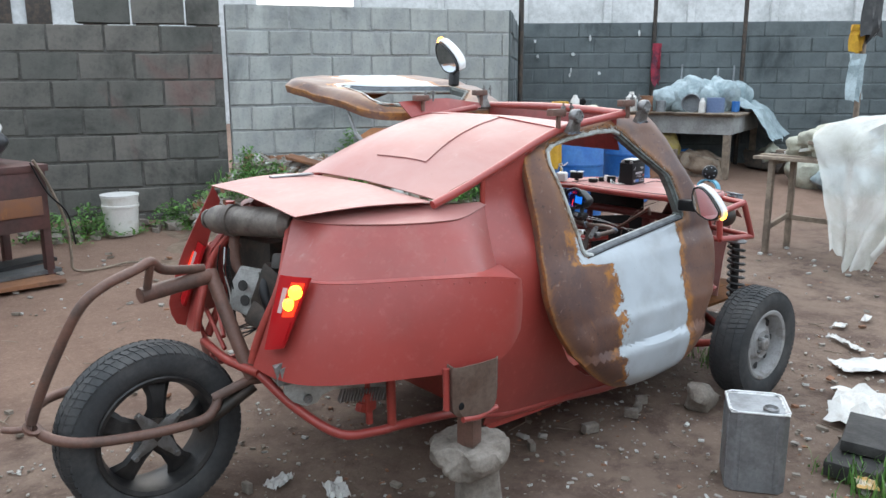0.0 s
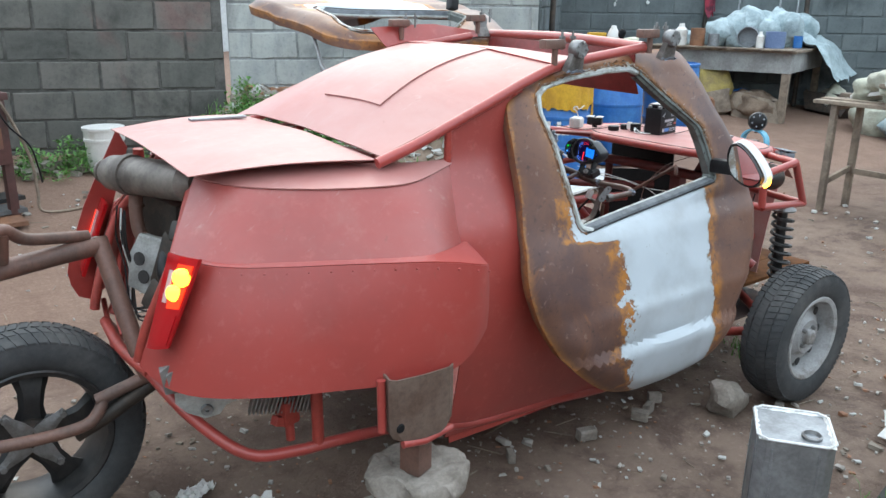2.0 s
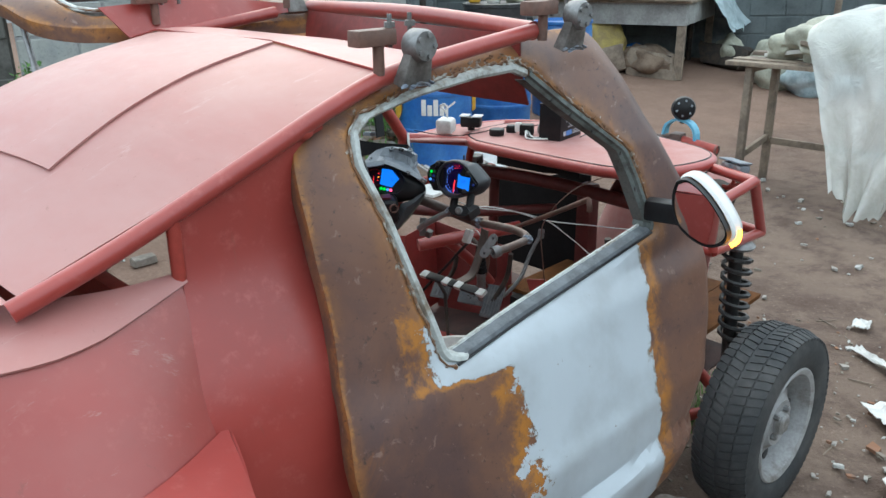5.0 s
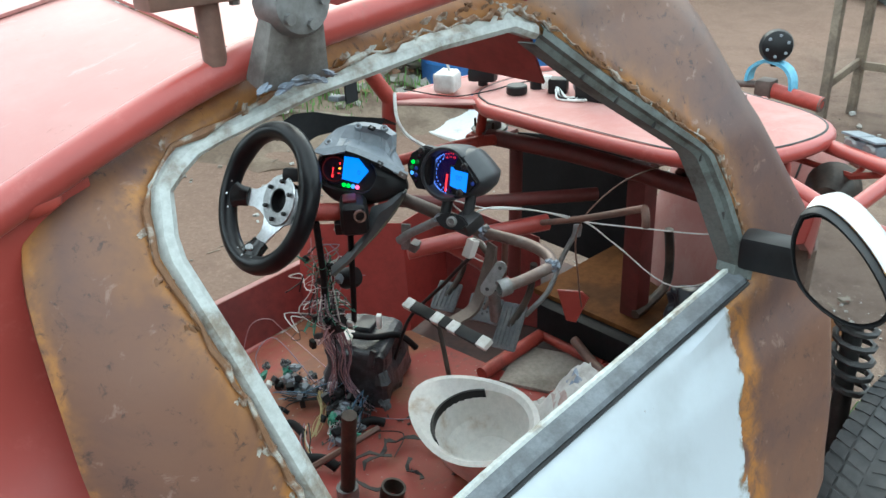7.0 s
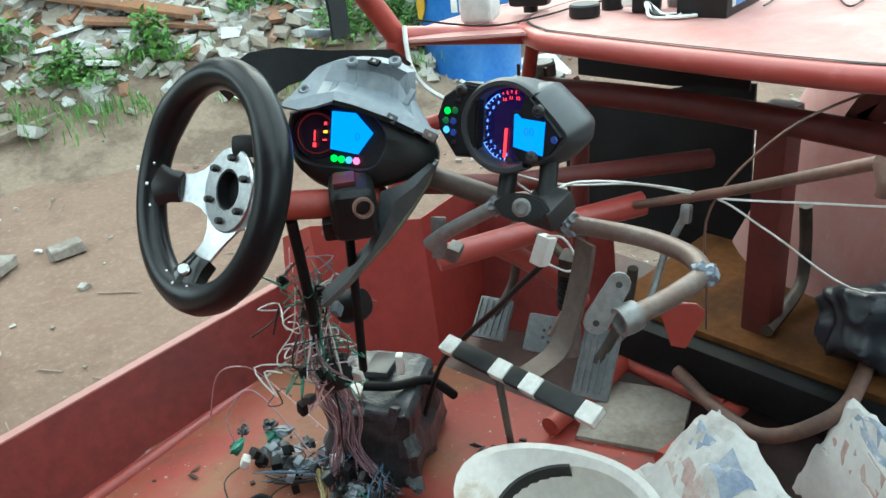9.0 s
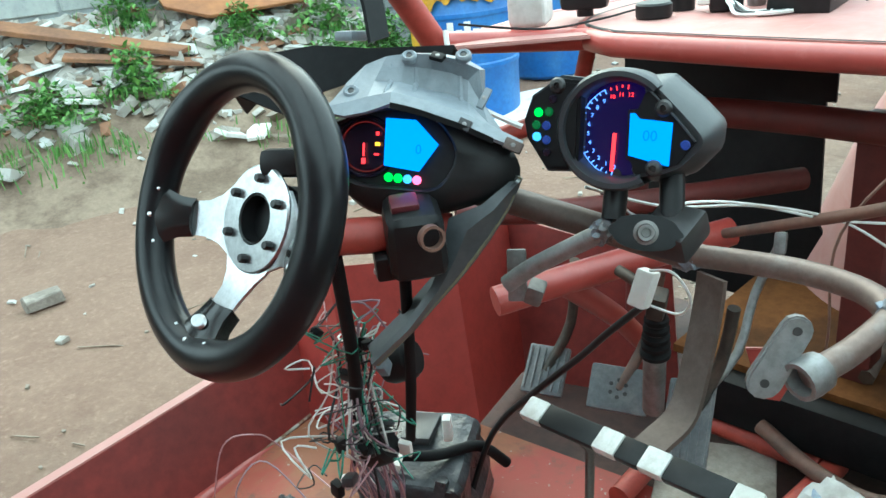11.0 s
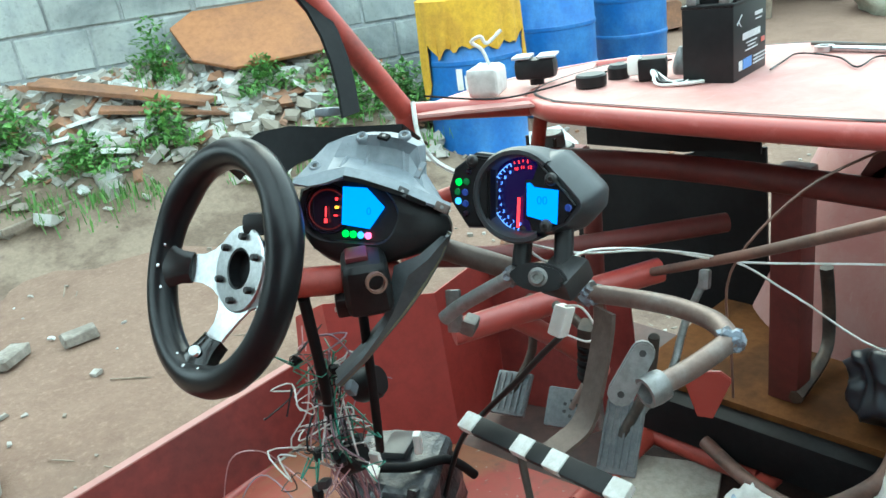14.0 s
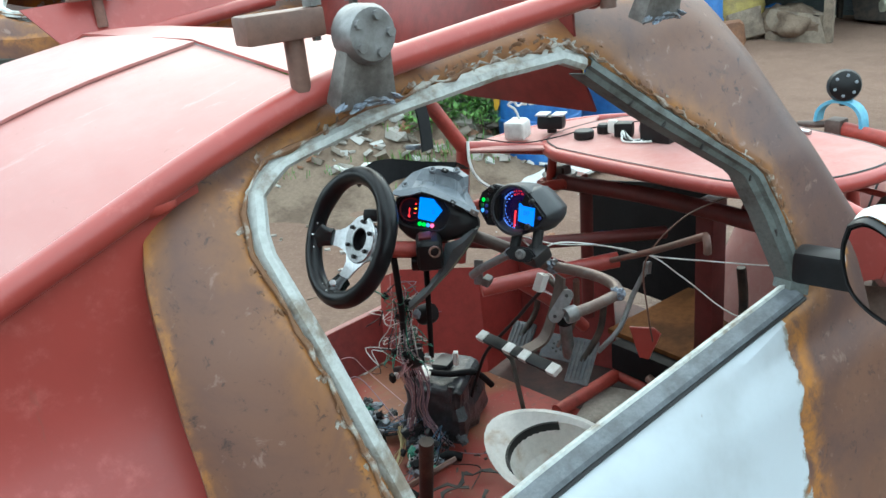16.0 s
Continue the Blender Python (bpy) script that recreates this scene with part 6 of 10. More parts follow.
    line = smooth_path([(0.231, -0.026, 0.885), (0.22, -0.028, 0.85), (0.185, -0.033, 0.785), (0.16, -0.035, 0.757), (0.125, -0.03, 0.747), (0.1, -0.028, 0.745)], 4)
    sheet(bm, [[p + V(0.004 * s, 0.017 * s, 0) for p in line] for s in (-1, 1)], 0.006)
    part("hanger_bar", bm, BARDARK, hb, "flat rusty bent hanger bar")
    bm = B()
    prism(bm, [(-0.012, 0), (0.016, 0), (0.05, 0.085), (0.03, 0.1), (-0.04, 0.09)], 0.006, pose(0.629, 0.077, 0.475, 90, 0, -70), 0.002)
    part("red_bracket", bm, RED, car)
    # taped bar across the cabin
    st = new("taped_bar")
    st.parent = car
    a, b = V(0.1, 0.12, 0.735), V(0.094, -0.155, 0.748)
    for k, (u0, u1, mt) in enumerate(((0, 0.1, WIREWHITE), (0.1, 0.36, BLACK), (0.36, 0.46, WIREWHITE), (0.46, 0.56, BLACK), (0.56, 0.66, WIREWHITE), (0.66, 0.9, BLACK), (0.9, 1.0, WIREWHITE))):
        bm = B()
        p, q = a.lerp(b, u0), a.lerp(b, u1)
        box(bm, (p + q) / 2, (0.027, (q - p).length, 0.011 + (0.002 if mt is WIREWHITE else 0)), (math.degrees(math.atan2(-(q - p).z, (p - q).length)), -25, 0), 0.003)
        part("tape_band", bm, mt, st, "white tape band" if mt is WIREWHITE else "black tape wrap")
    bm = B()
    tube(bm, [(0.1, 0.05, 0.73), (0.16, 0.08, 0.66), (0.3, 0.2, 0.3)], 0.006, 8)
    part("bar_stay", bm, DARKSTEEL, st)


def make_floor():
    M = Mat("scuffed_red_floor_paint", spec=0.4)
    a = M.noise(3.0, 6, 0.65)
    c = M.mix(M.ramp(a, 0.4, 0.7), (0.32, 0.046, 0.036), (0.27, 0.06, 0.042))
    c = M.mix(M.mix(M.ramp(M.noise(1.3, 6, 0.65, 0.4), 0.48, 0.6), (0, 0, 0), (0.85, 0.85, 0.85)), c, (0.25, 0.11, 0.055))
    c = M.mix(M.mix(M.ramp(M.noise(7, 6, 0.75, 0.5), 0.5, 0.66), (0, 0, 0), (0.5, 0.5, 0.5)), c, (0.14, 0.055, 0.04))
    c = M.mix(M.ramp(M.noise(18, 6, 0.75), 0.58, 0.75), c, (0.1, 0.06, 0.045))
    c = M.mix(M.ramp(M.noise(60, 3, 0.6), 0.66, 0.72), c, (0.35, 0.28, 0.24))
    M.color(c)
    M.rough(a, 0.4, 0.7)
    M.bump(M.noise(5, 4, 0.6), 0.2, 0.015)
    return M.m


def cluster_matrix(c, nrm, turn=0):
    n = Vector(nrm).normalized()
    up = (V(0, 0, 1) - n * n.z).normalized()
    r = up.cross(n)
    m = Matrix((r, up, n)).transposed().to_4x4()
    m.translation = c
    return m @ pose(0, 0, 0, 0, 0, turn)


FAIRING = two_tone("satin_charcoal_plastic", (0.05, 0.056, 0.062), (0.075, 0.082, 0.088), 6, rough=(0.3, 0.42), bump=0.05)
POD = two_tone("dusty_charcoal_plastic", (0.032, 0.037, 0.042), (0.06, 0.066, 0.072), 9, 0.4, 0.7, rough=(0.34, 0.52), bump=0.06, bscale=160, grain=0.15)
GREYDARK = two_tone("dark_grey_plastic", (0.025, 0.027, 0.03), (0.045, 0.047, 0.05), 9, rough=(0.3, 0.5), bump=0.06)


def screen_text(body, size, at, parent):
    """Dark figures on a lit screen."""
    cu = bpy.data.curves.new("figure", "FONT")
    cu.body, cu.size, cu.align_x, cu.align_y, cu.extrude = body, size, "CENTER", "CENTER", 0.0002
    tmp = bpy.data.objects.new("figure", cu)
    scene.collection.objects.link(tmp)
    me = bpy.data.meshes.new_from_object(tmp)
    bpy.data.objects.remove(tmp)
    me.materials.append(GLOW_FIGURE)
    ob = new("screen_figure", me)
    ob.parent = parent
    ob.matrix_local = at


def build_cluster_a(car):
    """The fairing-type cluster by the wheel: lower black shell, grey upper cowl, lit screen."""
    k = new("instrument_cluster")
    k.parent = car
    m = cluster_matrix((0.062, 0.252, 1.036), (-0.74, -0.6, 0.3), -6)
    bm = B()
    face = [(-0.056, 0.018), (-0.061, -0.006), (-0.052, -0.032), (-0.03, -0.044), (0.012, -0.046), (0.045, -0.046), (0.062, -0.03), (0.068, -0.006), (0.05, 0.022), (0.02, 0.034), (-0.02, 0.032)]
    out = [(-0.066, 0.022), (-0.068, -0.008), (-0.058, -0.045), (-0.034, -0.07), (0.004, -0.08), (0.058, -0.073), (0.11, -0.054), (0.134, -0.037), (0.137, -0.02), (0.12, 0.004), (0.06, 0.03), (0.0, 0.036), (-0.04, 0.03)]
    n_ol = 56
    fc = [(q.x, q.y) for q in resample(smooth_path([(a, b, 0) for a, b in face + face[:1]], 4), n_ol + 1)[:-1]]
    oc = [(q.x, q.y) for q in resample(smooth_path([(a, b, 0) for a, b in out + out[:1]], 4), n_ol + 1)[:-1]]
    rings = [[bm.verts.new(m @ V(x, y, -0.007)) for x, y in fc], [bm.verts.new(m @ V(x * 1.02, y * 1.02, 0.004)) for x, y in fc], [bm.verts.new(m @ V(x * 1.06, y * 1.06, 0.006)) for x, y in fc], [bm.verts.new(m @ V((x + 2 * u) / 3 * 1.03, (y + 2 * v) / 3 * 1.03, 0.0)) for (x, y), (u, v) in zip(fc, oc)]]
    rings += [[bm.verts.new(m @ V(u * s, v * s, z)) for u, v in oc] for s, z in ((1.0, -0.014), (0.99, -0.035), (0.85, -0.09), (0.5, -0.12))]
    for a, b in zip(rings, rings[1:]):
        for i in range(n_ol):
            bm.faces.new((a[i], a[(i + 1) % n_ol], b[(i + 1) % n_ol], b[i]))
    bm.faces.new(rings[0])
    bm.faces.new(rings[-1])
    part("lower_shell", bm, BLACK, k, "black plastic cluster shell", 45)
    # grey cowl, folded over the top and down the flank
    L = [(-0.068, 0.026, 0.02), (-0.045, 0.0235, 0.022), (-0.022, 0.028, 0.024), (0.004, 0.037, 0.026), (0.03, 0.032, 0.024), (0.056, 0.0245, 0.022), (0.08, 0.017, 0.018), (0.11, 0.005, 0.014), (0.137, -0.004, 0.008)]
    N = [(-0.0685, 0.031, 0.014), (-0.047, 0.037, 0.014), (-0.022, 0.044, 0.014), (0.002, 0.0485, 0.016), (0.03, 0.043, 0.014), (0.057, 0.036, 0.012), (0.082, 0.028, 0.008), (0.112, 0.015, 0.002), (0.138, 0.004, -0.002)]
    D = [(-0.062, 0.04, 0.0), (-0.044, 0.056, -0.006), (-0.022, 0.062, -0.01), (0.004, 0.062, -0.02), (0.032, 0.056, -0.03), (0.056, 0.052, -0.032), (0.076, 0.044, -0.028), (0.098, 0.022, -0.016), (0.126, -0.006, -0.014)]
    U = [(-0.056, 0.055, -0.02), (-0.038, 0.072, -0.022), (-0.016, 0.08, -0.022), (0.006, 0.082, -0.024), (0.034, 0.082, -0.036), (0.058, 0.078, -0.038), (0.076, 0.07, -0.036), (0.09, 0.04, -0.03), (0.12, 0.004, -0.03)]
    T = [(-0.054, 0.06, -0.024), (-0.034, 0.08, -0.026), (-0.012, 0.089, -0.026), (0.01, 0.092, -0.024), (0.036, 0.092, -0.024), (0.062, 0.088, -0.026), (0.084, 0.08, -0.03), (0.09, 0.044, -0.036), (0.118, 0.006, -0.04)]
    R = [(-0.054, 0.062, -0.06), (-0.034, 0.084, -0.07), (-0.01, 0.096, -0.075), (0.012, 0.099, -0.075), (0.038, 0.099, -0.075), (0.064, 0.095, -0.075), (0.086, 0.084, -0.07), (0.088, 0.044, -0.07), (0.112, 0.008, -0.07)]
    bm = B()
    sheet(bm, [[m @ V(*p) for p in row] for row in (L, N, D, U, T, R)], 0.004)
    part("upper_cowl", bm, GREYPLAST, k, "dusty blue-grey plastic cowl with folded edges", 12)
    for p, q in (((0.018, 0.084, -0.028), (0.022, 0.044, 0.008)), ((0.066, 0.074, -0.034), (0.072, 0.026, 0.006)), ((-0.006, 0.084, -0.022), (-0.006, 0.05, 0.012))):
        bm = B()
        tube(bm, [m @ V(*p), m @ (V(*p).lerp(V(*q), 0.5) + V(0, 0, -0.014)), m @ V(*q)], 0.003, 6)
        part("cowl_rib", bm, GREYPLAST, k)
    # dark flank that tapers down to a long tail
    o = resample([(0.137, -0.03, -0.004), (0.1265, -0.061, -0.006), (0.103, -0.102, -0.008), (0.0785, -0.138, -0.01), (0.054, -0.168, -0.012), (0.026, -0.204, -0.015), (-0.012, -0.246, -0.015)], 15)
    n_ = resample([(0.13, -0.038, 0.0), (0.1, -0.063, 0.0), (0.066, -0.076, -0.002), (0.061, -0.116, -0.006), (0.052, -0.152, -0.01), (0.024, -0.198, -0.014), (-0.016, -0.242, -0.016)], 15)
    bm = B()
    sheet(bm, [[m @ p for p in n_], [m @ (p.lerp(q, 0.5) + V(0, 0, 0.008)) for p, q in zip(n_, o)], [m @ p for p in o], [m @ (p + V(-0.02, 0.01, -0.04)) for p in o]], 0.004)
    part("side_fairing", bm, FAIRING, k, "dark tapering side fairing", 40)
    bm = B()
    tube(bm, [m @ (p + V(0.001, 0, 0.001)) for p in o], 0.0022, 6)
    part("fairing_edge", bm, two_tone("olive_fairing_edge", (0.2, 0.2, 0.12), (0.14, 0.14, 0.1), 20, rough=(0.4, 0.6)), k, "olive-tinted edge of the fairing")
    # black visor curving round behind the wheel
    bm = B()
    f0 = resample([(-0.2, 0.048, -0.06), (-0.17, 0.096, -0.09), (-0.12, 0.108, -0.1), (-0.05, 0.106, -0.1), (0.05, 0.112, -0.1)], 13)
    f1 = resample([(-0.135, 0.024, -0.08), (-0.11, 0.055, -0.095), (-0.07, 0.07, -0.1), (-0.03, 0.075, -0.1), (0.04, 0.08, -0.1)], 13)
    f2 = resample([(-0.22, 0.03, -0.15), (-0.19, 0.085, -0.2), (-0.12, 0.1, -0.22), (-0.05, 0.1, -0.22), (0.05, 0.1, -0.22)], 13)
    sheet(bm, [[m @ p for p in r] for r in (f1, f0, f2)], 0.004)
    part("rear_cowl", bm, MATT_BLACK, k, "black curved rear cowl")
    # raised screw bosses along the flange
    for u, v, z in ((-0.044, 0.052, 0.004), (0.012, 0.093, -0.022), (0.07, 0.096, -0.026)):
        bm = B()
        lathe(bm, [(0, -0.001), (0.0035, -0.001), (0.004, 0.002), (0.0065, 0.003), (0.0085, 0.001), (0.009, -0.004), (0, -0.004)], 18, m @ pose(u, v, z, -40, 0, 0))
        part("screw_boss", bm, GREYPLAST, k)
        bm = B()
        lathe(bm, [(0, 0.0012), (0.003, 0.0012), (0.0032, 0), (0, 0)], 10, m @ pose(u, v, z, -40, 0, 0))
        part("cowl_screw", bm, BLACKMETAL, k)
    # black strip tucked under the cowl's lower edge
    bm = B()
    low = smooth_path([m @ V(a, b - 0.002, c + 0.003) for a, b, c in L[3:8]], 4)
    sheet(bm, [low, [q + (m.to_3x3() @ V(0, 0.006, 0.001)) for q in low]], 0.003)
    part("cowl_strip", bm, MATT_BLACK, k, "black strip along the cowl's edge")
    # fixing tabs: dark square clips and a tarnished end clip
    for u, v, z, w, h, mt, tilt in ((0.043, 0.093, -0.022, 0.016, 0.011, MATT_BLACK, -50), (0.08, 0.021, 0.021, 0.014, 0.012, GREYDARK, -15), (0.096, 0.05, -0.01, 0.008, 0.024, GREYPLAST, -20), (0.13, 0.002, 0.012, 0.02, 0.012, BARDARK, -15)):
        bm = B()
        box(bm, (0, 0, 0), (w, h, 0.005), (0, 0, -22), 0.0015)
        bmesh.ops.transform(bm, matrix=m @ pose(u, v, z, tilt, 0, 0), verts=bm.verts)
        part("fixing_tab", bm, mt, k)
        bm = B()
        lathe(bm, [(0, 0.003), (0.0018, 0.003), (0.0026, 0.0025), (0.0026, 0.001), (0, 0.001)], 10, m @ pose(u, v, z, tilt, 0, 0))
        part("tab_eyelet", bm, DULLSTEEL, k)
    # lit face
    bm = B()
    prism(bm, [(-0.006, 0.026), (0.026, 0.025), (0.051, 0.0), (0.031, -0.029), (-0.007, -0.024)], 0.003, m @ pose(0, 0, -0.002))
    part("lit_screen", bm, glow("blue_lit_screen", (0.01, 0.2, 1.0), 0.5), k, "glowing blue screen")
    screen_text("0", 0.014, m @ pose(0.03, -0.006, 0.0016), k)
    bm = B()
    lathe(bm, [(0, 0), (0.03, 0), (0.031, 0.003), (0.033, 0.003), (0.034, 0)], 32, m @ pose(-0.028, -0.005, -0.006))
    part("dial", bm, DIAL, k)
    for j, (u, v, w, h) in enumerate(((-0.0295, -0.008, 0.0016, 0.014), (-0.0145, -0.0017, 0.005, 0.0035), (-0.0148, 0.0093, 0.003, 0.004), (-0.0156, -0.0126, 0.005, 0.002), (-0.0295, -0.02, 0.004, 0.006))):
        bm = B()
        box(bm, m @ V(u, v, 0.0), (w, h, 0.002), [math.degrees(q) for q in m.to_euler()], 0)
        part("warning_light", bm, GLOW_RED if j != 1 else GLOW_AMBER, k)
    bm = B()
    lathe(bm, [(0.0258, 0), (0.027, 0), (0.027, 0.001), (0.0258, 0.001)], 36, m @ pose(-0.028, -0.005, -0.0045), True)
    part("dial_ring", bm, glow("dim_red_dial_ring", (1.0, 0.05, 0.05), 0.03), k, "dial ring lit dull red")
    for j, mt in enumerate((GLOW_GREEN, GLOW_GREEN, GLOW_PALE, GLOW_PINK)):
        bm = B()
        lathe(bm, [(0, 0.002), (0.004, 0.0015), (0.005, 0), (0, 0)], 10, m @ pose(-0.0016 + 0.0103 * j, -0.0363 - 0.0006 * j, 0.0))
        part("pilot_light", bm, mt, k)


def build_cluster_b(car):
    """The round-dial cluster with its lit tachometer ring and screen."""
    k = new("dial_cluster")
    k.parent = car
    m = cluster_matrix((0.178, 0.05, 1.047), (-0.9, -0.34, 0.22), -1) @ Matrix.Scale(1.04, 4)
    cu_, cv_ = 0.004, -0.002
    bm = B()
    lathe(bm, [(0, -0.012), (0.05, -0.012), (0.053, -0.004), (0.0545, -0.02), (0.0545, -0.05), (0.05, -0.085), (0.034, -0.11), (0, -0.118)], 48, m @ pose(cu_, cv_, 0))
    part("shell", bm, POD, k, "dusty dark grey round housing behind the dial")
    # faceted pod beside the dial
    face = [(0.029, 0.034), (0.037, 0.037), (0.066, 0.008), (0.0805, -0.0075), (0.080, -0.013), (0.064, -0.031), (0.048, -0.0385), (0.025, -0.043), (0.02, -0.037), (0.03, -0.02), (0.034, 0.0), (0.033, 0.02)]
    flank = [(0.025, 0.048), (0.046, 0.0505), (0.076, 0.026), (0.0955, 0.007), (0.0945, -0.016), (0.074, -0.04), (0.052, -0.05), (0.024, -0.053), (0.016, -0.044), (0.028, -0.02), (0.032, 0.0), (0.03, 0.02)]
    n_f = 40
    fr = [(q.x, q.y) for q in resample([V(a, b, 0) for a, b in face + face[:1]], n_f + 1)[:-1]]
    fl = [(q.x, q.y) for q in resample([V(a, b, 0) for a, b in flank + flank[:1]], n_f + 1)[:-1]]
    cx_, cy_ = 0.036, -0.001
    bm = B()
    rings = [[bm.verts.new(m @ V(x, y, 0.0105)) for x, y in fr]]
    for f, z in ((0.0, 0.0128), (0.12, 0.0128), (0.45, 0.002), (0.85, -0.018), (1.0, -0.032)):
        rings.append([bm.verts.new(m @ V(x + (u - x) * f, y + (v - y) * f, z)) for (x, y), (u, v) in zip(fr, fl)])
    for s, z in ((0.96, -0.055), (0.78, -0.085), (0.45, -0.105)):
        rings.append([bm.verts.new(m @ V(cx_ + (u - cx_) * s, cy_ + (v - cy_) * s, z)) for u, v in fl])
    for a, b in zip(rings, rings[1:]):
        for i in range(n_f):
            bm.faces.new((a[i], a[(i + 1) % n_f], b[(i + 1) % n_f], b[i]))
    bm.faces.new(rings[0])
    bm.faces.new(rings[-1])
    part("side_pod", bm, POD, k, "dusty dark grey faceted pod beside the dial", 28)
    bm = B()
    lathe(bm, [(0, 0), (0.047, 0), (0.05, 0.004)], 40, m @ pose(cu_, cv_, -0.011))
    part("dial_face", bm, glow("blue_lit_dial", (0.06, 0.03, 1.0), 0.01, (0.012, 0.01, 0.02)), k, "dark dial glowing faintly blue")
    # hood ring, cut away where the screen plate crosses it
    bm = B()
    ringp = ((0.0455, -0.0095), (0.0462, 0.004), (0.0475, 0.013), (0.0495, 0.0165), (0.0525, 0.0165), (0.0545, 0.0135), (0.0552, 0.004), (0.0548, -0.03))
    rows = []
    for i in range(49):
        a = radians(47 + 255 * i / 48)
        rows.append([m @ V(cu_ + r * math.cos(a), cv_ + r * math.sin(a), z) for r, z in ringp])
    sheet(bm, rows, 0.0016)
    part("dial_bezel", bm, POD, k, "satin grey hood ring of the dial", 50)
    bm = B()
    prism(bm, [(0.0145, 0.017), (0.0235, 0.0175), (0.029, 0.032), (0.0365, 0.0345), (0.077, -0.009), (0.062, -0.03), (0.046, -0.0365), (0.024, -0.041), (0.0195, -0.03), (0.0145, -0.027)], 0.0035, m @ pose(0, 0, 0.0108), 0.001)
    part("screen_plate", bm, MATT_BLACK, k, "matt black plate round the screen")
    bm = B()
    prism(bm, [(0.0172, 0.0138), (0.0212, 0.0142), (0.0259, 0.0092), (0.0553, 0.0067), (0.0542, -0.0322), (0.0174, -0.0241)], 0.0012, m @ pose(0, 0, 0.0142))
    part("lit_screen", bm, glow("blue_lit_screen_two", (0.01, 0.2, 1.0), 0.5), k, "glowing blue screen")
    bm = B()
    tube(bm, [m @ V(a, b, 0.0152) for a, b in ((0.034, 0.034), (0.06, 0.0085), (0.0755, -0.009))], 0.0011, 6)
    part("plate_ridge", bm, POD, k)
    screen_text("00", 0.0135, m @ pose(0.036, -0.006, 0.0156), k)
    # blue tick ring and red zone
    bm = B()
    ax, ay, ar = 0.0075, -0.0045, 0.0435
    arc = [(ax + ar * math.cos(radians(d)), ay + ar * math.sin(radians(d))) for d in range(118, 257, 3)]
    tube(bm, [m @ V(a, b, -0.0075) for a, b in arc], 0.0005, 4)
    part("dial_arc", bm, GLOW_TICK, k, "thin glowing blue arc of the dial")
    for i in range(23):
        a = math.radians(88 + 168 * i / 22)
        big = i % 2 == 0
        bm = B()
        r = ar - (0.0022 if big else 0.0014)
        box(bm, (0, 0, 0), (0.0042 if big else 0.0026, 0.0009, 0.001))
        bmesh.ops.transform(bm, matrix=m @ pose(ax + r * math.cos(a), ay + r * math.sin(a), -0.0075, 0, 0, math.degrees(a)), verts=bm.verts)
        part("dial_tick", bm, GLOW_TICK if i > 3 else GLOW_RED, k)
    for i, ch in enumerate(("12", "11", "10", "9", "8", "7", "6", "5", "4", "3", "2", "1", "0")):
        a = math.radians(83 + 174 * i / 12)
        cu = bpy.data.curves.new("digit", "FONT")
        cu.body, cu.size, cu.align_x, cu.align_y, cu.extrude = ch, 0.0056, "CENTER", "CENTER", 0.0003
        tmp = bpy.data.objects.new("digit", cu)
        scene.collection.objects.link(tmp)
        me = bpy.data.meshes.new_from_object(tmp)
        bpy.data.objects.remove(tmp)
        me.materials.append(GLOW_TICK if i > 2 else GLOW_RED)
        ob = new("dial_digit", me)
        ob.parent = k
        ob.matrix_local = m @ pose(ax + 0.0345 * math.cos(a), ay + 0.0345 * math.sin(a), -0.0072)
    bm = B()
    box(bm, (0, 0, 0), (0.0035, 0.036, 0.001))
    bmesh.ops.transform(bm, matrix=m @ pose(-0.002, -0.024, -0.0065, 0, 0, -2), verts=bm.verts)
    part("needle", bm, GLOW_RED, k, "red glowing needle")
    for u, v, mt in ((-0.056, 0.025, DIAL), (-0.0595, 0.013, DIM_GREEN), (-0.0695, 0.0123, GLOW_GREEN), (-0.0715, 0.0005, DIM_GREEN), (-0.0615, 0.0002, DIM_BLUE), (-0.0705, -0.0105, GLOW_PALE), (-0.061, -0.0133, DIM_BLUE), (-0.06, -0.025, DIAL), (0.0675, -0.0125, DIM_BLUE)):
        bm = B()
        lathe(bm, [(0, 0.002), (0.0035, 0.0015), (0.0045, 0), (0, 0)], 10, m @ pose(u, v, 0.016))
        part("pilot_light", bm, mt, k)
    wing = [(-0.03, -0.04), (-0.03, 0.042), (-0.05, 0.044), (-0.077, 0.026), (-0.0845, 0.004), (-0.081, -0.012), (-0.06, -0.041)][::-1]
    bm = B()
    prism(bm, wing, 0.018, m @ pose(0, 0, -0.003), 0.003)
    part("light_wing", bm, MATT_BLACK, k, "black wing with its column of pilot lights")
    bm = B()
    prism(bm, [(a * 1.045 + 0.001, b * 1.07) for a, b in wing], 0.022, m @ pose(0, 0, -0.0125), 0.004)
    part("wing_skirt", bm, POD, k)
    for u, v in ((0.0465, 0.019), (0.041, -0.0345), (-0.052, 0.0375)):
        bm = B()
        lathe(bm, [(0, 0.002), (0.0025, 0.002), (0.003, 0.004), (0.006, 0.003), (0.008, 0), (0, 0)], 14, m @ pose(u, v, 0.0152))
        part("housing_screw", bm, BLACKMETAL, k)


_d = Mat("dark_dial_face", 0.15)
_d.color((0.012, 0.01, 0.02))
DIAL = _d.m
GLOW_RED = glow("red_pilot_glow", (1.0, 0.03, 0.05), 0.6)
GLOW_AMBER = glow("amber_pilot_glow", (1.0, 0.35, 0.03), 0.8)
GLOW_GREEN = glow("green_pilot_glow", (0.02, 1.0, 0.08), 0.42)
GLOW_TICK = glow("blue_dial_marks", (0.12, 0.26, 1.0), 0.7)
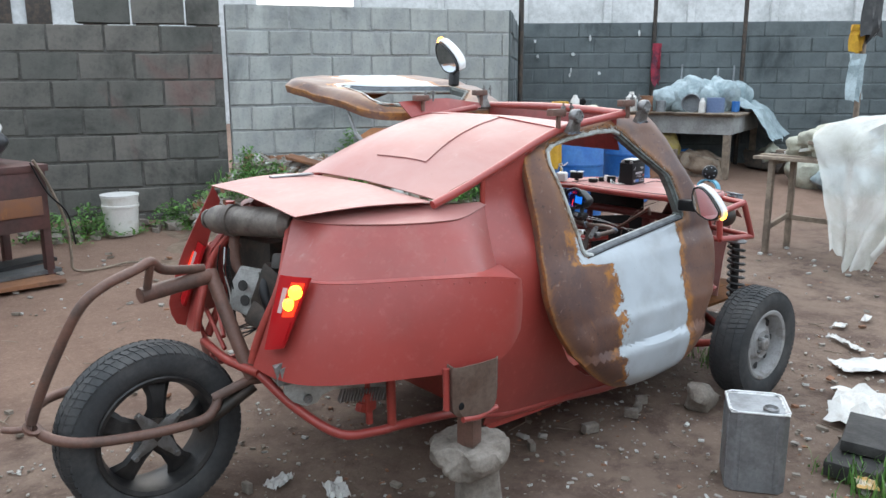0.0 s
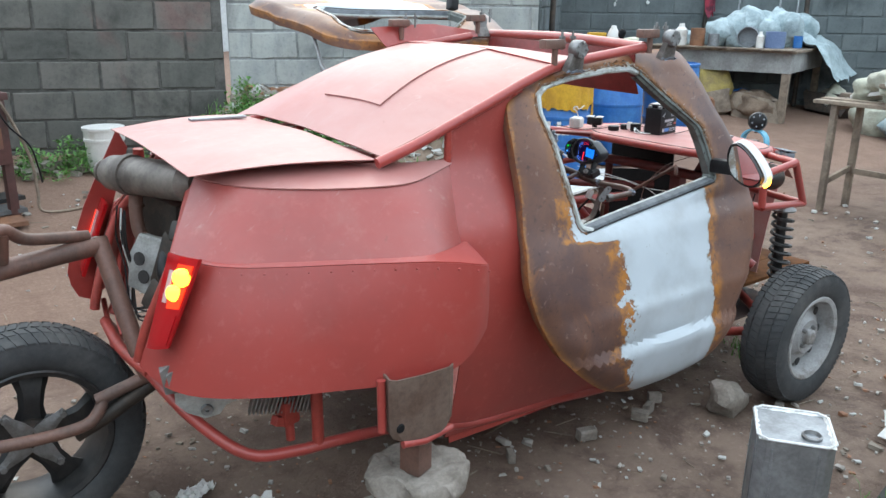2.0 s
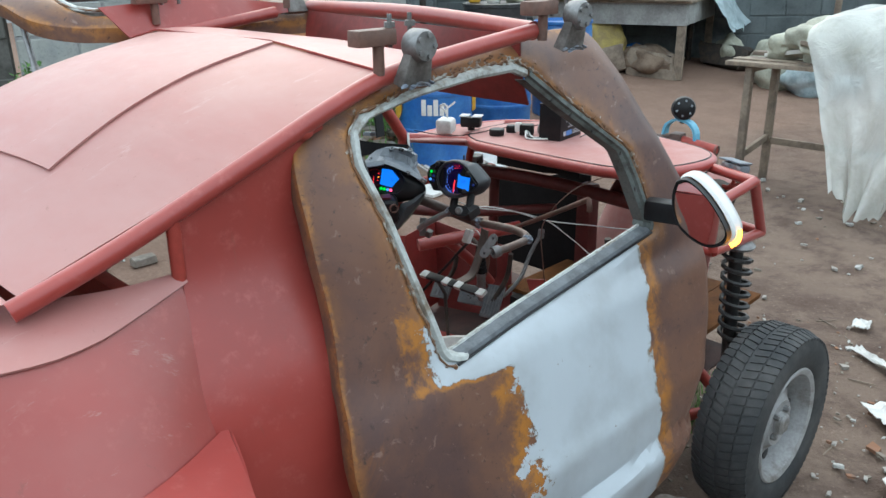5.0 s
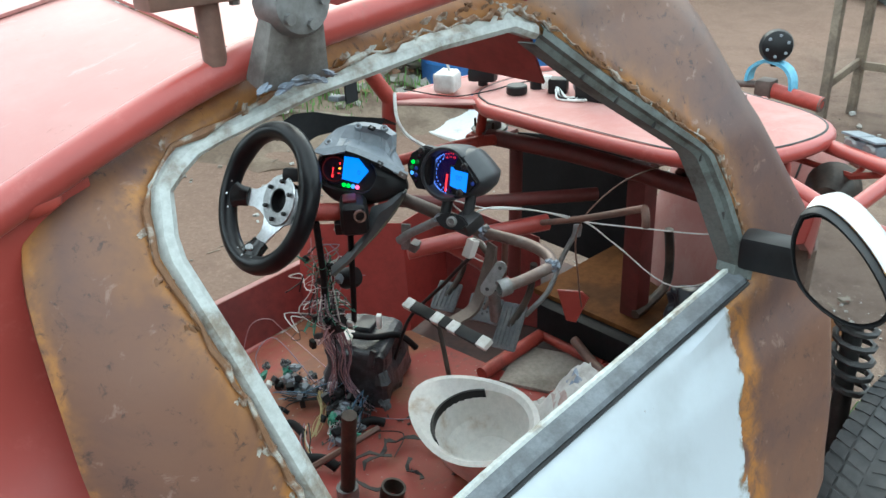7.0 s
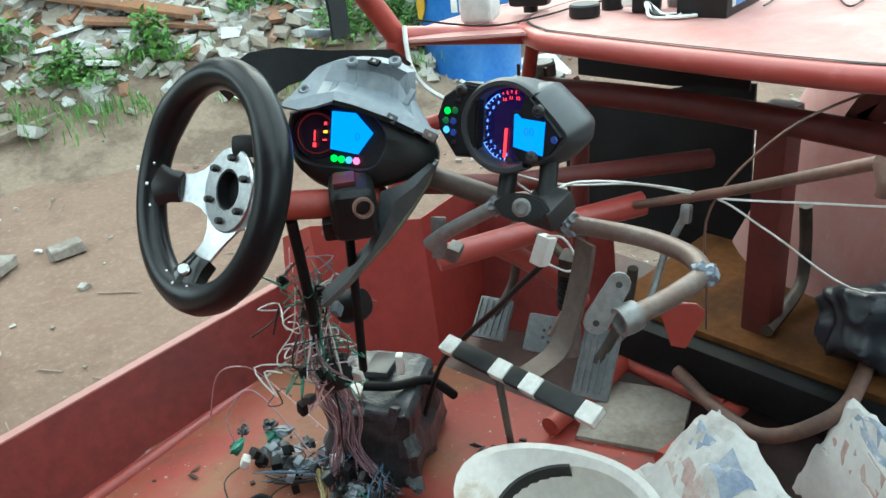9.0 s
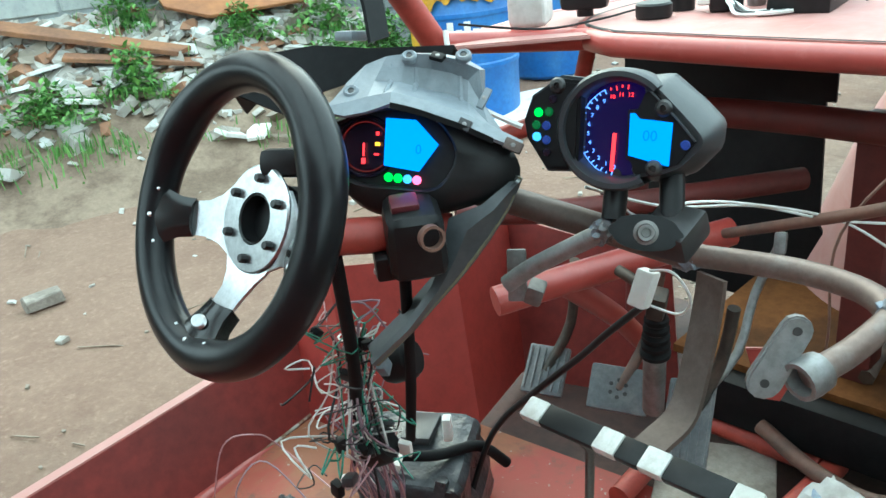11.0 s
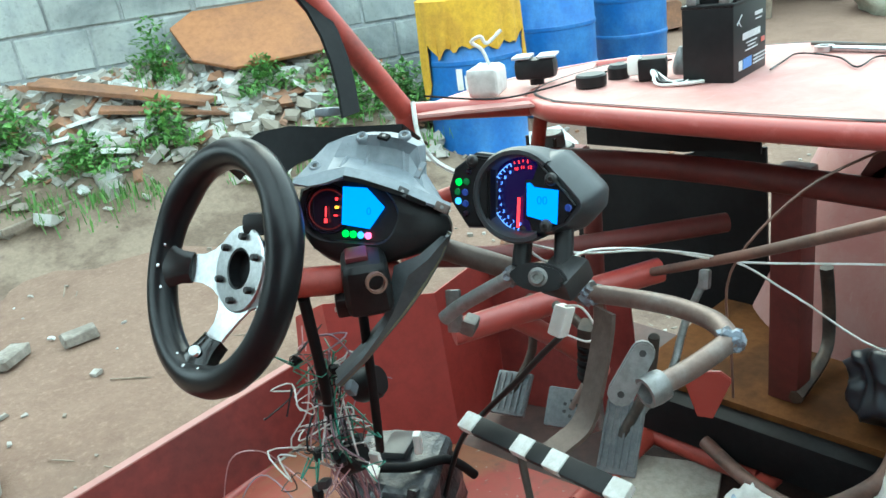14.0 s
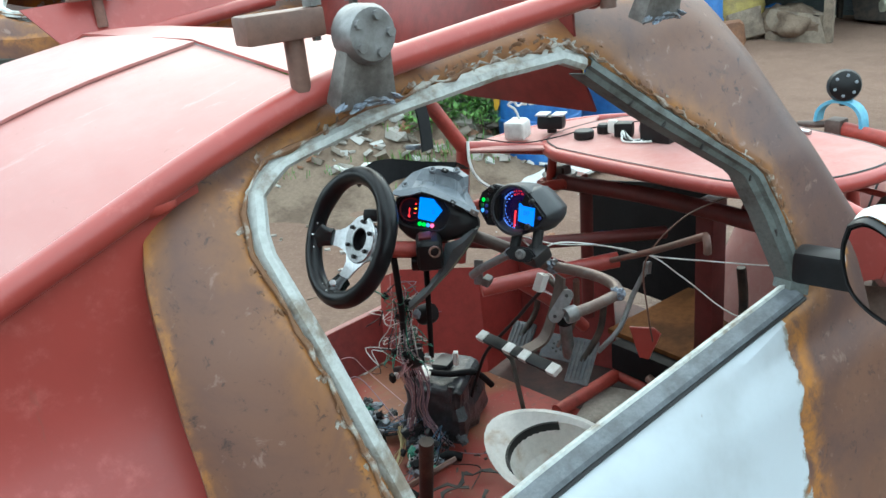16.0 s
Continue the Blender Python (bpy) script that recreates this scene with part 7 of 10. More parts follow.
DIM_GREEN = glow("dim_green_pilot", (0.03, 0.7, 0.12), 0.025, (0.02, 0.08, 0.04))
DIM_BLUE = glow("dim_blue_pilot", (0.06, 0.16, 1.0), 0.04, (0.02, 0.03, 0.1))
GLOW_FIGURE = glow("dim_blue_figures", (0.01, 0.16, 0.85), 0.36)
GLOW_PALE = glow("pale_blue_pilot_glow", (0.08, 0.36, 1.0), 0.5)
GLOW_PINK = glow("pink_pilot_glow", (1.0, 0.1, 0.25), 0.9)

car = thing("three_wheeled_car", "unfinished home-built three-wheeled car in faded red primer, its near door rusted", "car")
build_body(car)
for sd in (-1, 1):
    build_fender(car, sd)
    build_tail_lamp(car, sd, sd < 0)
SKIN = door_skin_material()
build_door(car, SKIN)
left_door = build_door(car, SKIN, False)
# the far door: mirrored and swung up about its hinge line
HINGE_Y, HINGE_Z = 2 * MID + 0.46, 1.585
SWING = Matrix.Translation((0, HINGE_Y, HINGE_Z)) @ pose(0, 0, 0, 79, 0, 0) @ Matrix.Translation((0, -HINGE_Y, -HINGE_Z)) @ Matrix.Translation((0, 2 * MID, 0)) @ Matrix.Diagonal((1, -1, 1, 1))
left_door.matrix_local = SWING
build_mirror(car, SWING)
left_door["label"] = "rusted far door swung up on its hinges"
build_hinge(car, -0.475, -0.47, 1.5)
build_hinge(car, -0.02, -0.49, 1.53)
build_hinge(car, -0.42, 0.56, 1.54, -1)
build_hinge(car, 0.02, 0.58, 1.56, -1)
build_engine(car)
build_rear_fork(car)
build_wheel(car, (-2.17, 0.15, 0.35), 0.348, 0.205, True, "rear_wheel")
build_wheel(car, (0.75, -0.755, 0.302), 0.3, 0.185, False, "front_wheel")
build_front(car)
build_cabin(car)
# prop that holds the far door up
bm = B()
tube(bm, [(-0.72, 0.83, 1.4), (-0.7, 0.94, 1.535)], 0.009, 8)
tube(bm, [(-0.76, 0.6, 1.3), (-0.72, 0.83, 1.4)], 0.012, 8)
part("door_prop", bm, DULLSTEEL, car, "pale gas strut under the raised door")

# ---------------------------------------------------------------- the yard


def ground_z(x, y):
    """The yard rises gently behind the car."""
    t = min(max(0.0, y - 1.3), 8.0)
    return 0.085 * t * t / (t + 0.4) if t > 0 else 0.0


W_ANG = radians(-22)
W_AT, W_ALONG = V(0.42, 4.82, 0), V(math.cos(W_ANG), math.sin(W_ANG), 0)
W_BACK = V(-W_ALONG.y, W_ALONG.x, 0)


def pile_z(x, y):
    """The rubble heap against the pale wall."""
    r = V(x, y, 0) - W_AT
    d, u = -r.dot(W_BACK), r.dot(W_ALONG)
    s = max(0.0, min(1.0, 1 - d / 1.55))
    s = s * s * (3 - 2 * s)
    e = max(0.0, min(1.0, (u + 0.5) / 0.7)) * max(0.0, min(1.0, (3.1 - u) / 0.8))
    return ground_z(x, y) + 0.6 * s * e


def build_ground():
    def axis(lo, hi, step):
        a = list(np.arange(lo, hi + 1e-6, step))
        k = 1
        while a[-1] < 90:
            a.append(a[-1] + step * 1.35 ** k)
            a.insert(0, a[0] - step * 1.35 ** k)
            k += 1
        return a
    xs, ys = axis(-3.0, 5.0, 0.11), axis(-2.6, 5.6, 0.11)
    vs, fs = [], []
    for y in ys:
        for x in xs:
            n = noise.noise(V(x * 1.3, y * 1.3, 0.3)) * 0.016 + noise.noise(V(x * 5, y * 5, 7.0)) * 0.006
            vs.append((x, y, ground_z(x, y) + n - 0.006))
    w = len(xs)
    for j in range(len(ys) - 1):
        for i in range(w - 1):
            fs.append((j * w + i, j * w + i + 1, (j + 1) * w + i + 1, (j + 1) * w + i))
    me = bpy.data.meshes.new("ground")
    me.from_pydata(vs, [], fs)
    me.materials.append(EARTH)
    for p in me.polygons:
        p.use_smooth = True
    tagged(new("ground", me), "packed reddish-brown earth yard with small stones", "ground", kind="structure")


def stuff(name, bm, mat, label, category, smooth=0):
    return solo(name, bm, mat, label, category, kind="stuff", smooth=smooth)


def scatter_mesh(name, items, mat, label, category):
    """Many small angular pieces in one mesh: items of centre, size, turn, seed."""
    vs, fs = [], []
    quads = ((0, 1, 3, 2), (4, 6, 7, 5), (0, 4, 5, 1), (2, 3, 7, 6), (0, 2, 6, 4), (1, 5, 7, 3))
    for c, s, rot, seed in items:
        rr = random.Random(seed)
        m = pose(*c, *rot)
        b = len(vs)
        for i in range(8):
            p = V((i >> 2 & 1) - 0.5, (i >> 1 & 1) - 0.5, (i & 1) - 0.5)
            p = V(p.x * s[0], p.y * s[1], p.z * s[2]) + V(rr.uniform(-1, 1) * s[0], rr.uniform(-1, 1) * s[1], rr.uniform(-1, 1) * s[2]) * 0.18
            vs.append(m @ p)
        fs += [tuple(b + k for k in q) for q in quads]
    me = bpy.data.meshes.new(name)
    me.from_pydata(vs, [], fs)
    me.materials.append(mat)
    return tagged(new(name, me), label, category, kind="stuff")


def leaf_mesh(name, tufts, mat, label, category, blade=False):
    """Weeds: many small bent leaves round each tuft's place."""
    vs, fs = [], []
    for (x, y, z), rad, height, count, seed in tufts:
        rr = random.Random(seed)
        for _ in range(count):
            a = rr.uniform(0, 2 * math.pi)
            q = rad * 1.5 * rr.random() ** 0.8 * (0.75 + 0.35 * math.sin(3 * a + seed))
            h = height * (0.1 + 1.2 * rr.random() ** 1.6)
            if blade:
                px, py = x + q * math.cos(a), y + q * math.sin(a)
                lean = V(rr.uniform(-1, 1), rr.uniform(-1, 1), 0) * h * 0.5
                w = V(-lean.y, lean.x, 0)
                w = (w.normalized() if w.length > 1e-6 else V(1, 0, 0)) * rr.uniform(0.002, 0.005)
                p = V(px, py, z)
                b = len(vs)
                mid, tip = p + V(0, 0, h * 0.7) + lean * 0.4, p + V(0, 0, h) + lean
                vs += [p - w, p + w, mid + w * 0.8, mid - w * 0.8, tip]
                fs += [(b, b + 1, b + 2, b + 3), (b + 3, b + 2, b + 4)]
            else:
                p = V(x + q * math.cos(a), y + q * math.sin(a), z + h * max(0.1, 1 - 0.5 * (q / max(rad, 1e-6)) ** 2))
                d = V(rr.uniform(-1, 1), rr.uniform(-1, 1), rr.uniform(-0.2, 0.7)).normalized()
                s = d.cross(V(0, 0, 1))
                s = (s.normalized() if s.length > 1e-6 else V(1, 0, 0))
                L = rr.uniform(0.02, 0.06)
                b = len(vs)
                n = s.cross(d)
                vs += [p, p + d * L * 0.5 + s * L * 0.28 + n * L * 0.1, p + d * L, p + d * L * 0.5 - s * L * 0.28 + n * L * 0.1]
                fs += [(b, b + 1, b + 2), (b, b + 2, b + 3)]
    me = bpy.data.meshes.new(name)
    me.from_pydata(vs, [], fs)
    me.materials.append(mat)
    return tagged(new(name, me), label, category, kind="stuff")


def make_leaf():
    M = Mat("weed_leaves", 0.5)
    M.color(M.mix(M.rnd(True), (0.06, 0.17, 0.03), (0.14, 0.28, 0.06)))
    M.b.inputs["Subsurface Weight"].default_value = 0.0
    return M.m


def make_rubble():
    M = Mat("mixed_rubble", 0.85, spec=0.2)
    r = M.rnd(True)
    c = M.mix(M.ramp(r, 0.25, 0.35), (0.25, 0.215, 0.175), (0.38, 0.355, 0.32))
    c = M.mix(M.ramp(r, 0.68, 0.74), c, (0.5, 0.5, 0.475))
    c = M.mix(M.ramp(r, 0.88, 0.9), c, (0.3, 0.16, 0.1))
    c = M.mix(M.ramp(M.noise(20, 4, 0.7), 0.5, 0.8), c, (0.16, 0.14, 0.12))
    M.color(c)
    M.bump(M.noise(40, 4, 0.7), 0.3, 0.005)
    return M.m


LEAF = make_leaf()
RUBBLE = make_rubble()
HEAP = two_tone("heap_soil", (0.26, 0.195, 0.145), (0.16, 0.115, 0.085), 5, rough=(0.85, 0.95), bump=0.6, bscale=20, bdist=0.02, spec=0.2)
CREAM = two_tone("cream_wall_paint", (0.75, 0.68, 0.48), (0.66, 0.6, 0.44), 1.5, rough=(0.7, 0.85), bump=0.1)
PALEWALL = two_tone("pale_precast_concrete", (0.66, 0.68, 0.68), (0.52, 0.54, 0.54), 1.2, rough=(0.75, 0.9), bump=0.15)
TIMBER = two_tone("weathered_timber", (0.3, 0.24, 0.18), (0.18, 0.14, 0.11), 7, rough=(0.75, 0.9), bump=0.3)
DARKRED = two_tone("dull_maroon_paint", (0.1, 0.042, 0.037), (0.07, 0.04, 0.036), 3, rough=(0.5, 0.75), bump=0.15)
MORTAR = two_tone("old_mortar", (0.145, 0.14, 0.13), (0.09, 0.088, 0.08), 6, rough=(0.9, 0.97), bump=0.4, spec=0.15)

build_ground()


MORTAR_PALE = two_tone("pale_mortar", (0.36, 0.37, 0.37), (0.26, 0.27, 0.27), 6, rough=(0.9, 0.97), bump=0.4, spec=0.15)


def build_block_wall(name, a, b, z0, z1, course, length, mat, label, extra=None, seed=0, hole=None):
    """A block wall from a to b: a mortar core with every block a piece of its own."""
    a, b = V(*a, 0), V(*b, 0)
    d = (b - a)
    L = d.length
    d.normalize()
    ang = math.degrees(math.atan2(d.y, d.x))
    base = pose(a.x, a.y, 0, 0, 0, ang)
    bm = B()
    box(bm, (L / 2, 0.11, (z0 + z1) / 2 - 0.15), (L - 0.01, 0.2, z1 - z0 + 0.3 - 0.02))
    w = mesh_ob(name, bm, MORTAR_PALE if mat is BLOCK_LIGHT else MORTAR if mat is BLOCK_DARK else BLOCK_SOOT, 0)
    w.matrix_world = base
    tagged(w, label, "wall", kind="structure")
    rr = random.Random(seed)
    kinds = []
    for q in range(6):
        bm = B()
        vs = box(bm, (0, 0, 0), (length - 0.022, 0.215, course - 0.02), bevel=0.008, seg=1)
        for v in vs:
            v.co += V(rr.uniform(-1, 1), rr.uniform(-1, 1), rr.uniform(-1, 1)) * 0.005
        me = bpy.data.meshes.new("block")
        bmesh.ops.recalc_face_normals(bm, faces=bm.faces)
        bm.to_mesh(me)
        bm.free()
        me.materials.append(mat)
        kinds.append(me)
    rows = int(round((z1 - z0) / course))
    total = 0
    for j in range(rows + (1 if extra else 0)):
        off = 0 if j % 2 else -length / 2
        k = 0
        while off + k * length < L:
            x0, x1 = max(0, off + k * length), min(L, off + (k + 1) * length)
            k += 1
            if x1 - x0 < 0.08 or (j >= rows and not (extra[0] <= (x0 + x1) / 2 <= extra[1])):
                continue
            ob = new("block", kinds[rr.randrange(6)])
            ob.parent = w
            ob.matrix_local = pose((x0 + x1) / 2, 0.105 + rr.uniform(-0.006, 0.006), z0 + (j + 0.5) * course, 0, 0, rr.uniform(-0.5, 0.5)) @ Matrix.Diagonal(((x1 - x0 - 0.02) / (length - 0.022), 1, 1, 1))
            total += 1
    return w


def build_battery():
    t = thing("battery", "black motorcycle battery with pale terminals standing on the red deck", "battery")
    m = pose(0.802, 0.13, 1.064, 0, 0, 9)
    bm = B()
    box(bm, m @ V(0, 0, 0.0615), (0.156, 0.087, 0.123), (0, 0, 9), 0.003)
    part("case", bm, BLACK, t)
    bm = B()
    box(bm, m @ V(0, 0, 0.1245), (0.158, 0.089, 0.006), (0, 0, 9), 0.002)
    part("lid_lip", bm, BLACK, t)
    bm = B()
    box(bm, m @ V(0.004, 0, 0.136), (0.128, 0.085, 0.02), (0, 0, 9), 0.004)
    part("lid", bm, BLACK, t)
    bm = B()
    box(bm, m @ V(0.0, 0, 0.1475), (0.1, 0.07, 0.003), (0, 0, 9), 0.001)
    part("lid_label", bm, PAPER, t, "white label on the lid")
    # print on the long side: emblem strokes, bars of lettering, pale and blue boxes
    for i, (u, z, w, h, tilt) in enumerate(((0.038, 0.098, 0.036, 0.006, 0), (0.038, 0.089, 0.03, 0.002, 0), (-0.052, 0.098, 0.026, 0.002, -32), (-0.05, 0.09, 0.012, 0.0016, 40), (0.004, 0.068, 0.084, 0.011, 0), (0.004, 0.056, 0.05, 0.002, 0), (0.004, 0.05, 0.036, 0.002, 0), (0.004, 0.044, 0.06, 0.002, 0), (-0.048, 0.023, 0.016, 0.016, 0), (-0.016, 0.023, 0.04, 0.017, 0), (0.044, 0.028, 0.06, 0.0025, 0), (0.044, 0.022, 0.064, 0.0025, 0), (0.04, 0.016, 0.056, 0.0025, 0), (0.06, 0.05, 0.018, 0.008, 0))):
        bm = B()
        box(bm, (0, 0, 0), (w, 0.001, h), (0, 0, 0), 0)
        bmesh.ops.transform(bm, matrix=m @ pose(u, -0.0439, z, 0, tilt, 0), verts=bm.verts)
        part("print_bar", bm, BLUEPRINT if i == 9 else REDPRINT if i == 13 else GREYPRINT, t)
    for u in (-0.05, 0.05):
        bm = B()
        box(bm, m @ V(-0.068, u * 0.55, 0.134), (0.016, 0.018, 0.014), (0, 0, 9), 0.003)
        part("terminal", bm, DULLSTEEL, t)


GREYPRINT = two_tone("pale_print", (0.55, 0.56, 0.58), (0.45, 0.45, 0.47), 30, rough=(0.4, 0.6))
BLUEPRINT = two_tone("blue_print", (0.1, 0.25, 0.6), (0.08, 0.2, 0.5), 30, rough=(0.4, 0.6))
REDPRINT = two_tone("faded_red_print", (0.5, 0.12, 0.1), (0.6, 0.25, 0.2), 30, rough=(0.5, 0.7))
build_battery()


def wire(name, pts, r, mat, label, cat="cable", n=6):
    bm = B()
    tube(bm, smooth_path(pts, n), r, 6)
    return solo(name, bm, mat, label, cat, smooth=60)


# small things on the deck
bm = B()
lathe(bm, [(0, 0), (0.026, 0), (0.028, 0.003), (0.028, 0.02), (0.025, 0.023), (0, 0.023)], 24, pose(0.665, 0.315, 1.065))
solo("plastic_disc", bm, BLACK, "round black plastic cap lying on the red deck", "cap")
bm = B()
lathe(bm, [(0, 0), (0.02, 0), (0.02, 0.02), (0.016, 0.026), (0, 0.026)], 16, pose(0.74, 0.31, 1.065))
solo("plastic_disc", bm, BLACK, "small dark plastic plug beside the cap", "cap")
rl = thing("relay", "dark relay with white plug and loose leads on the deck", "relay")
bm = B()
box(bm, (0.74, 0.235, 1.085), (0.04, 0.05, 0.04), (0, 0, 30), 0.006)
part("relay_body", bm, BLACK, rl)
bm = B()
box(bm, (0.725, 0.262, 1.092), (0.03, 0.025, 0.035), (0, 10, 30), 0.006)
part("white_plug", bm, WHITE, rl, "white plastic plug")
for i in range(6):
    rr = random.Random(i)
    bm = B()
    tube(bm, smooth_path([(0.73, 0.23, 1.085), (0.7 + 0.02 * rr.random(), 0.21, 1.08), (0.68 + 0.03 * rr.random(), 0.18 + 0.02 * rr.random(), 1.069), (0.69 + 0.04 * rr.random(), 0.15, 1.069), (0.72, 0.155 - 0.04 * rr.random(), 1.069)], 4), 0.003, 5)
    part("lead", bm, WIREWHITE if i % 3 else BLACK, rl)
wb = thing("wrapped_block", "lumpy white wrapped block with a twisted white tie", "packet")
bm = B()
for v in box(bm, (0.56, 0.475, 1.094), (0.07, 0.06, 0.055), (0, 0, 25), 0.014, seg=4):
    v.co += V(1, 1, 1) * 0.006 * noise.noise(v.co * 45)
part("wrapping", bm, PAPER, wb)
bm = B()
tube(bm, smooth_path([(0.57, 0.475, 1.12), (0.56, 0.48, 1.15), (0.545, 0.49, 1.165), (0.55, 0.47, 1.175), (0.565, 0.47, 1.16), (0.59, 0.455, 1.18)], 5), 0.0035, 6)
part("twist_tie", bm, WIREWHITE, wb)
sl = thing("loose_spot_lamp", "small black spot lamp with a pale top lying on the deck", "lamp")
bm = B()
box(bm, (0.67, 0.45, 1.095), (0.045, 0.08, 0.04), (0, 0, 30), 0.012)
part("lamp_body", bm, BLACK, sl)
for dy in (-0.022, 0.022):
    bm = B()
    box(bm, (0.67 - dy * 0.5, 0.45 + dy, 1.118), (0.05, 0.036, 0.005), (0, 0, 30), 0.002)
    part("lamp_shade", bm, GREYPRINT, sl)
bm = B()
tube(bm, [(0.67, 0.45, 1.1), (0.67, 0.45, 1.064)], 0.014, 8)
part("lamp_foot", bm, BLACK, sl)
sp = thing("spanner", "steel combination spanner lying on the red deck", "spanner")
bm = B()
tube(bm, [(1.01, 0.035, 1.071), (1.0, -0.1, 1.07), (0.992, -0.16, 1.07)], 0.006, 8)
part("shaft", bm, STEEL, sp)
bm = B()
lathe(bm, [(0.009, -0.005), (0.017, -0.005), (0.017, 0.005), (0.009, 0.005)], 16, pose(1.013, 0.053, 1.071), True)
part("ring_end", bm, STEEL, sp)
bm = B()
tube(bm, [(1.077, 0.105, 1.068), (1.056, -0.07, 1.068)], 0.0035, 6)
solo("steel_rod", bm, DARKSTEEL, "thin dark steel rod lying on the red deck", "rod")
bm = B()
lathe(bm, [(0, 0), (0.014, 0.0), (0.016, 0.012), (0.012, 0.03), (0.004, 0.048), (0, 0.05)], 14, pose(0.8, 0.215, 1.064))
solo("steel_cone", bm, DULLSTEEL, "small grey metal cone standing beside the battery", "metal cone")
wire("thin_cable", [(0.83, 0.062, 1.068), (0.9, 0.075, 1.068), (0.972, 0.08, 1.069), (0.941, -0.003, 1.069), (0.865, -0.066, 1.068), (0.957, -0.065, 1.068), (0.93, -0.14, 1.068)], 0.0017, BLACK, "thin black cable lying loose on the deck")
wire("thin_cable", [(0.45, 0.53, 1.085), (0.52, 0.42, 1.069), (0.62, 0.38, 1.069), (0.75, 0.37, 1.069), (0.9, 0.3, 1.069)], 0.002, BLACK, "thin dark cable along the deck edge")
# white leads through the cabin
wire("white_lead", [(0.2, 0.1, 0.985), (0.235, 0.06, 0.93), (0.3, 0.04, 0.93), (0.4, 0.01, 0.9), (0.515, -0.046, 0.851), (0.55, -0.12, 0.8), (0.6, -0.25, 0.72), (0.68, -0.36, 0.78), (0.76, -0.4, 0.88)], 0.0019, WIREWHITE, "thin white lead hanging slack through the cabin")
wire("white_lead", [(0.22, 0.12, 0.96), (0.3, 0.07, 0.92), (0.42, 0.02, 0.89), (0.515, -0.046, 0.851), (0.6, -0.16, 0.84), (0.7, -0.28, 0.83), (0.74, -0.36, 0.87), (0.78, -0.4, 0.93)], 0.0019, WIREWHITE, "thin white lead looped towards the inner wing")
wire("white_lead", [(0.42, 0.53, 1.08), (0.4, 0.5, 1.02), (0.42, 0.48, 0.97), (0.46, 0.42, 0.93)], 0.005, WIREWHITE, "white lead tied round the pillar foot")
wire("thin_cable", [(0.6, -0.22, 1.02), (0.52, -0.14, 0.97), (0.48, -0.06, 0.85), (0.5, -0.05, 0.7), (0.54, -0.03, 0.6)], 0.002, RUST_PIPE, "thin brown wire hanging from the deck")
plug = thing("cable_plug", "white plastic cable plug hanging under the handlebar", "plug")
bm = B()
box(bm, (0.259, 0.071, 0.832), (0.026, 0.022, 0.045), (10, 20, 10), 0.004)
part("plug_body", bm, WHITE, plug)
bm = B()
tube(bm, smooth_path([(0.259, 0.071, 0.810), (0.258, 0.121, 0.757), (0.256, 0.163, 0.709), (0.250, 0.250, 0.616), (0.250, 0.309, 0.549), (0.260, 0.365, 0.460), (0.226, 0.393, 0.330)], 5), 0.0048, 8)
part("sleeved_cable", bm, BLACK, plug)
bm = B()
tube(bm, smooth_path([(0.262, 0.065, 0.855), (0.262, 0.035, 0.86), (0.26, 0.012, 0.835), (0.26, 0.025, 0.812), (0.259, 0.062, 0.812)], 5), 0.0017, 6)
part("white_loop", bm, WIREWHITE, plug)


def build_helmet():
    h = thing("hard_hat", "dirty white hard hat lying upside down on the red floor", "helmet")
    # upside down: a bowl with its brim upward
    m = pose(0.205, -0.045, 0.292, -13, 4, 93)
    bm = B()
    seg, rings = 36, []
    for r, z, k in ((0.0, 0.0, 0), (0.05, 0.008, 0), (0.085, 0.035, 0), (0.105, 0.08, 0), (0.112, 0.13, 0), (0.114, 0.15, 0), (0.126, 0.156, 1), (0.13, 0.16, 1), (0.118, 0.162, 1), (0.106, 0.152, 0), (0.1, 0.12, 0), (0.09, 0.075, 0), (0.06, 0.04, 0), (0.0, 0.028, 0)):
        ring = []
        for i in range(seg):
            a = 2 * math.pi * i / seg
            x, y = r * 1.2 * math.cos(a), r * math.sin(a)
            peak = max(0.0, math.cos(a)) ** 2
            if k:
                x, y = x * (1 + 0.34 * peak), y * (1 + 0.1 * peak)
            ring.append(m @ V(x, y, z + 0.016 * peak * k))
        rings.append([bm.verts.new(p) for p in ring])
    for a, b in zip(rings, rings[1:]):
        for i in range(seg):
            bm.faces.new((a[i], a[(i + 1) % seg], b[(i + 1) % seg], b[i]))
    bmesh.ops.remove_doubles(bm, verts=bm.verts, dist=1e-5)
    part("shell", bm, two_tone("stained_helmet_plastic", (0.7, 0.68, 0.64), (0.42, 0.3, 0.19), 7, 0.54, 0.74, rough=(0.35, 0.55), bump=0.05, grain=0.15), h)
    bm = B()
    rows = []
    for i in range(15):
        a = math.radians(-60 + 125 * i / 14)
        rows.append([m @ V(0.124 * math.cos(a) * 0.99, 0.103 * math.sin(a) * 0.99, z) for z in (0.155, 0.135, 0.1)])
    sheet(bm, rows, 0.006)
    part("sweat_band", bm, BLACK, h, "dark padded sweat band")


build_helmet()


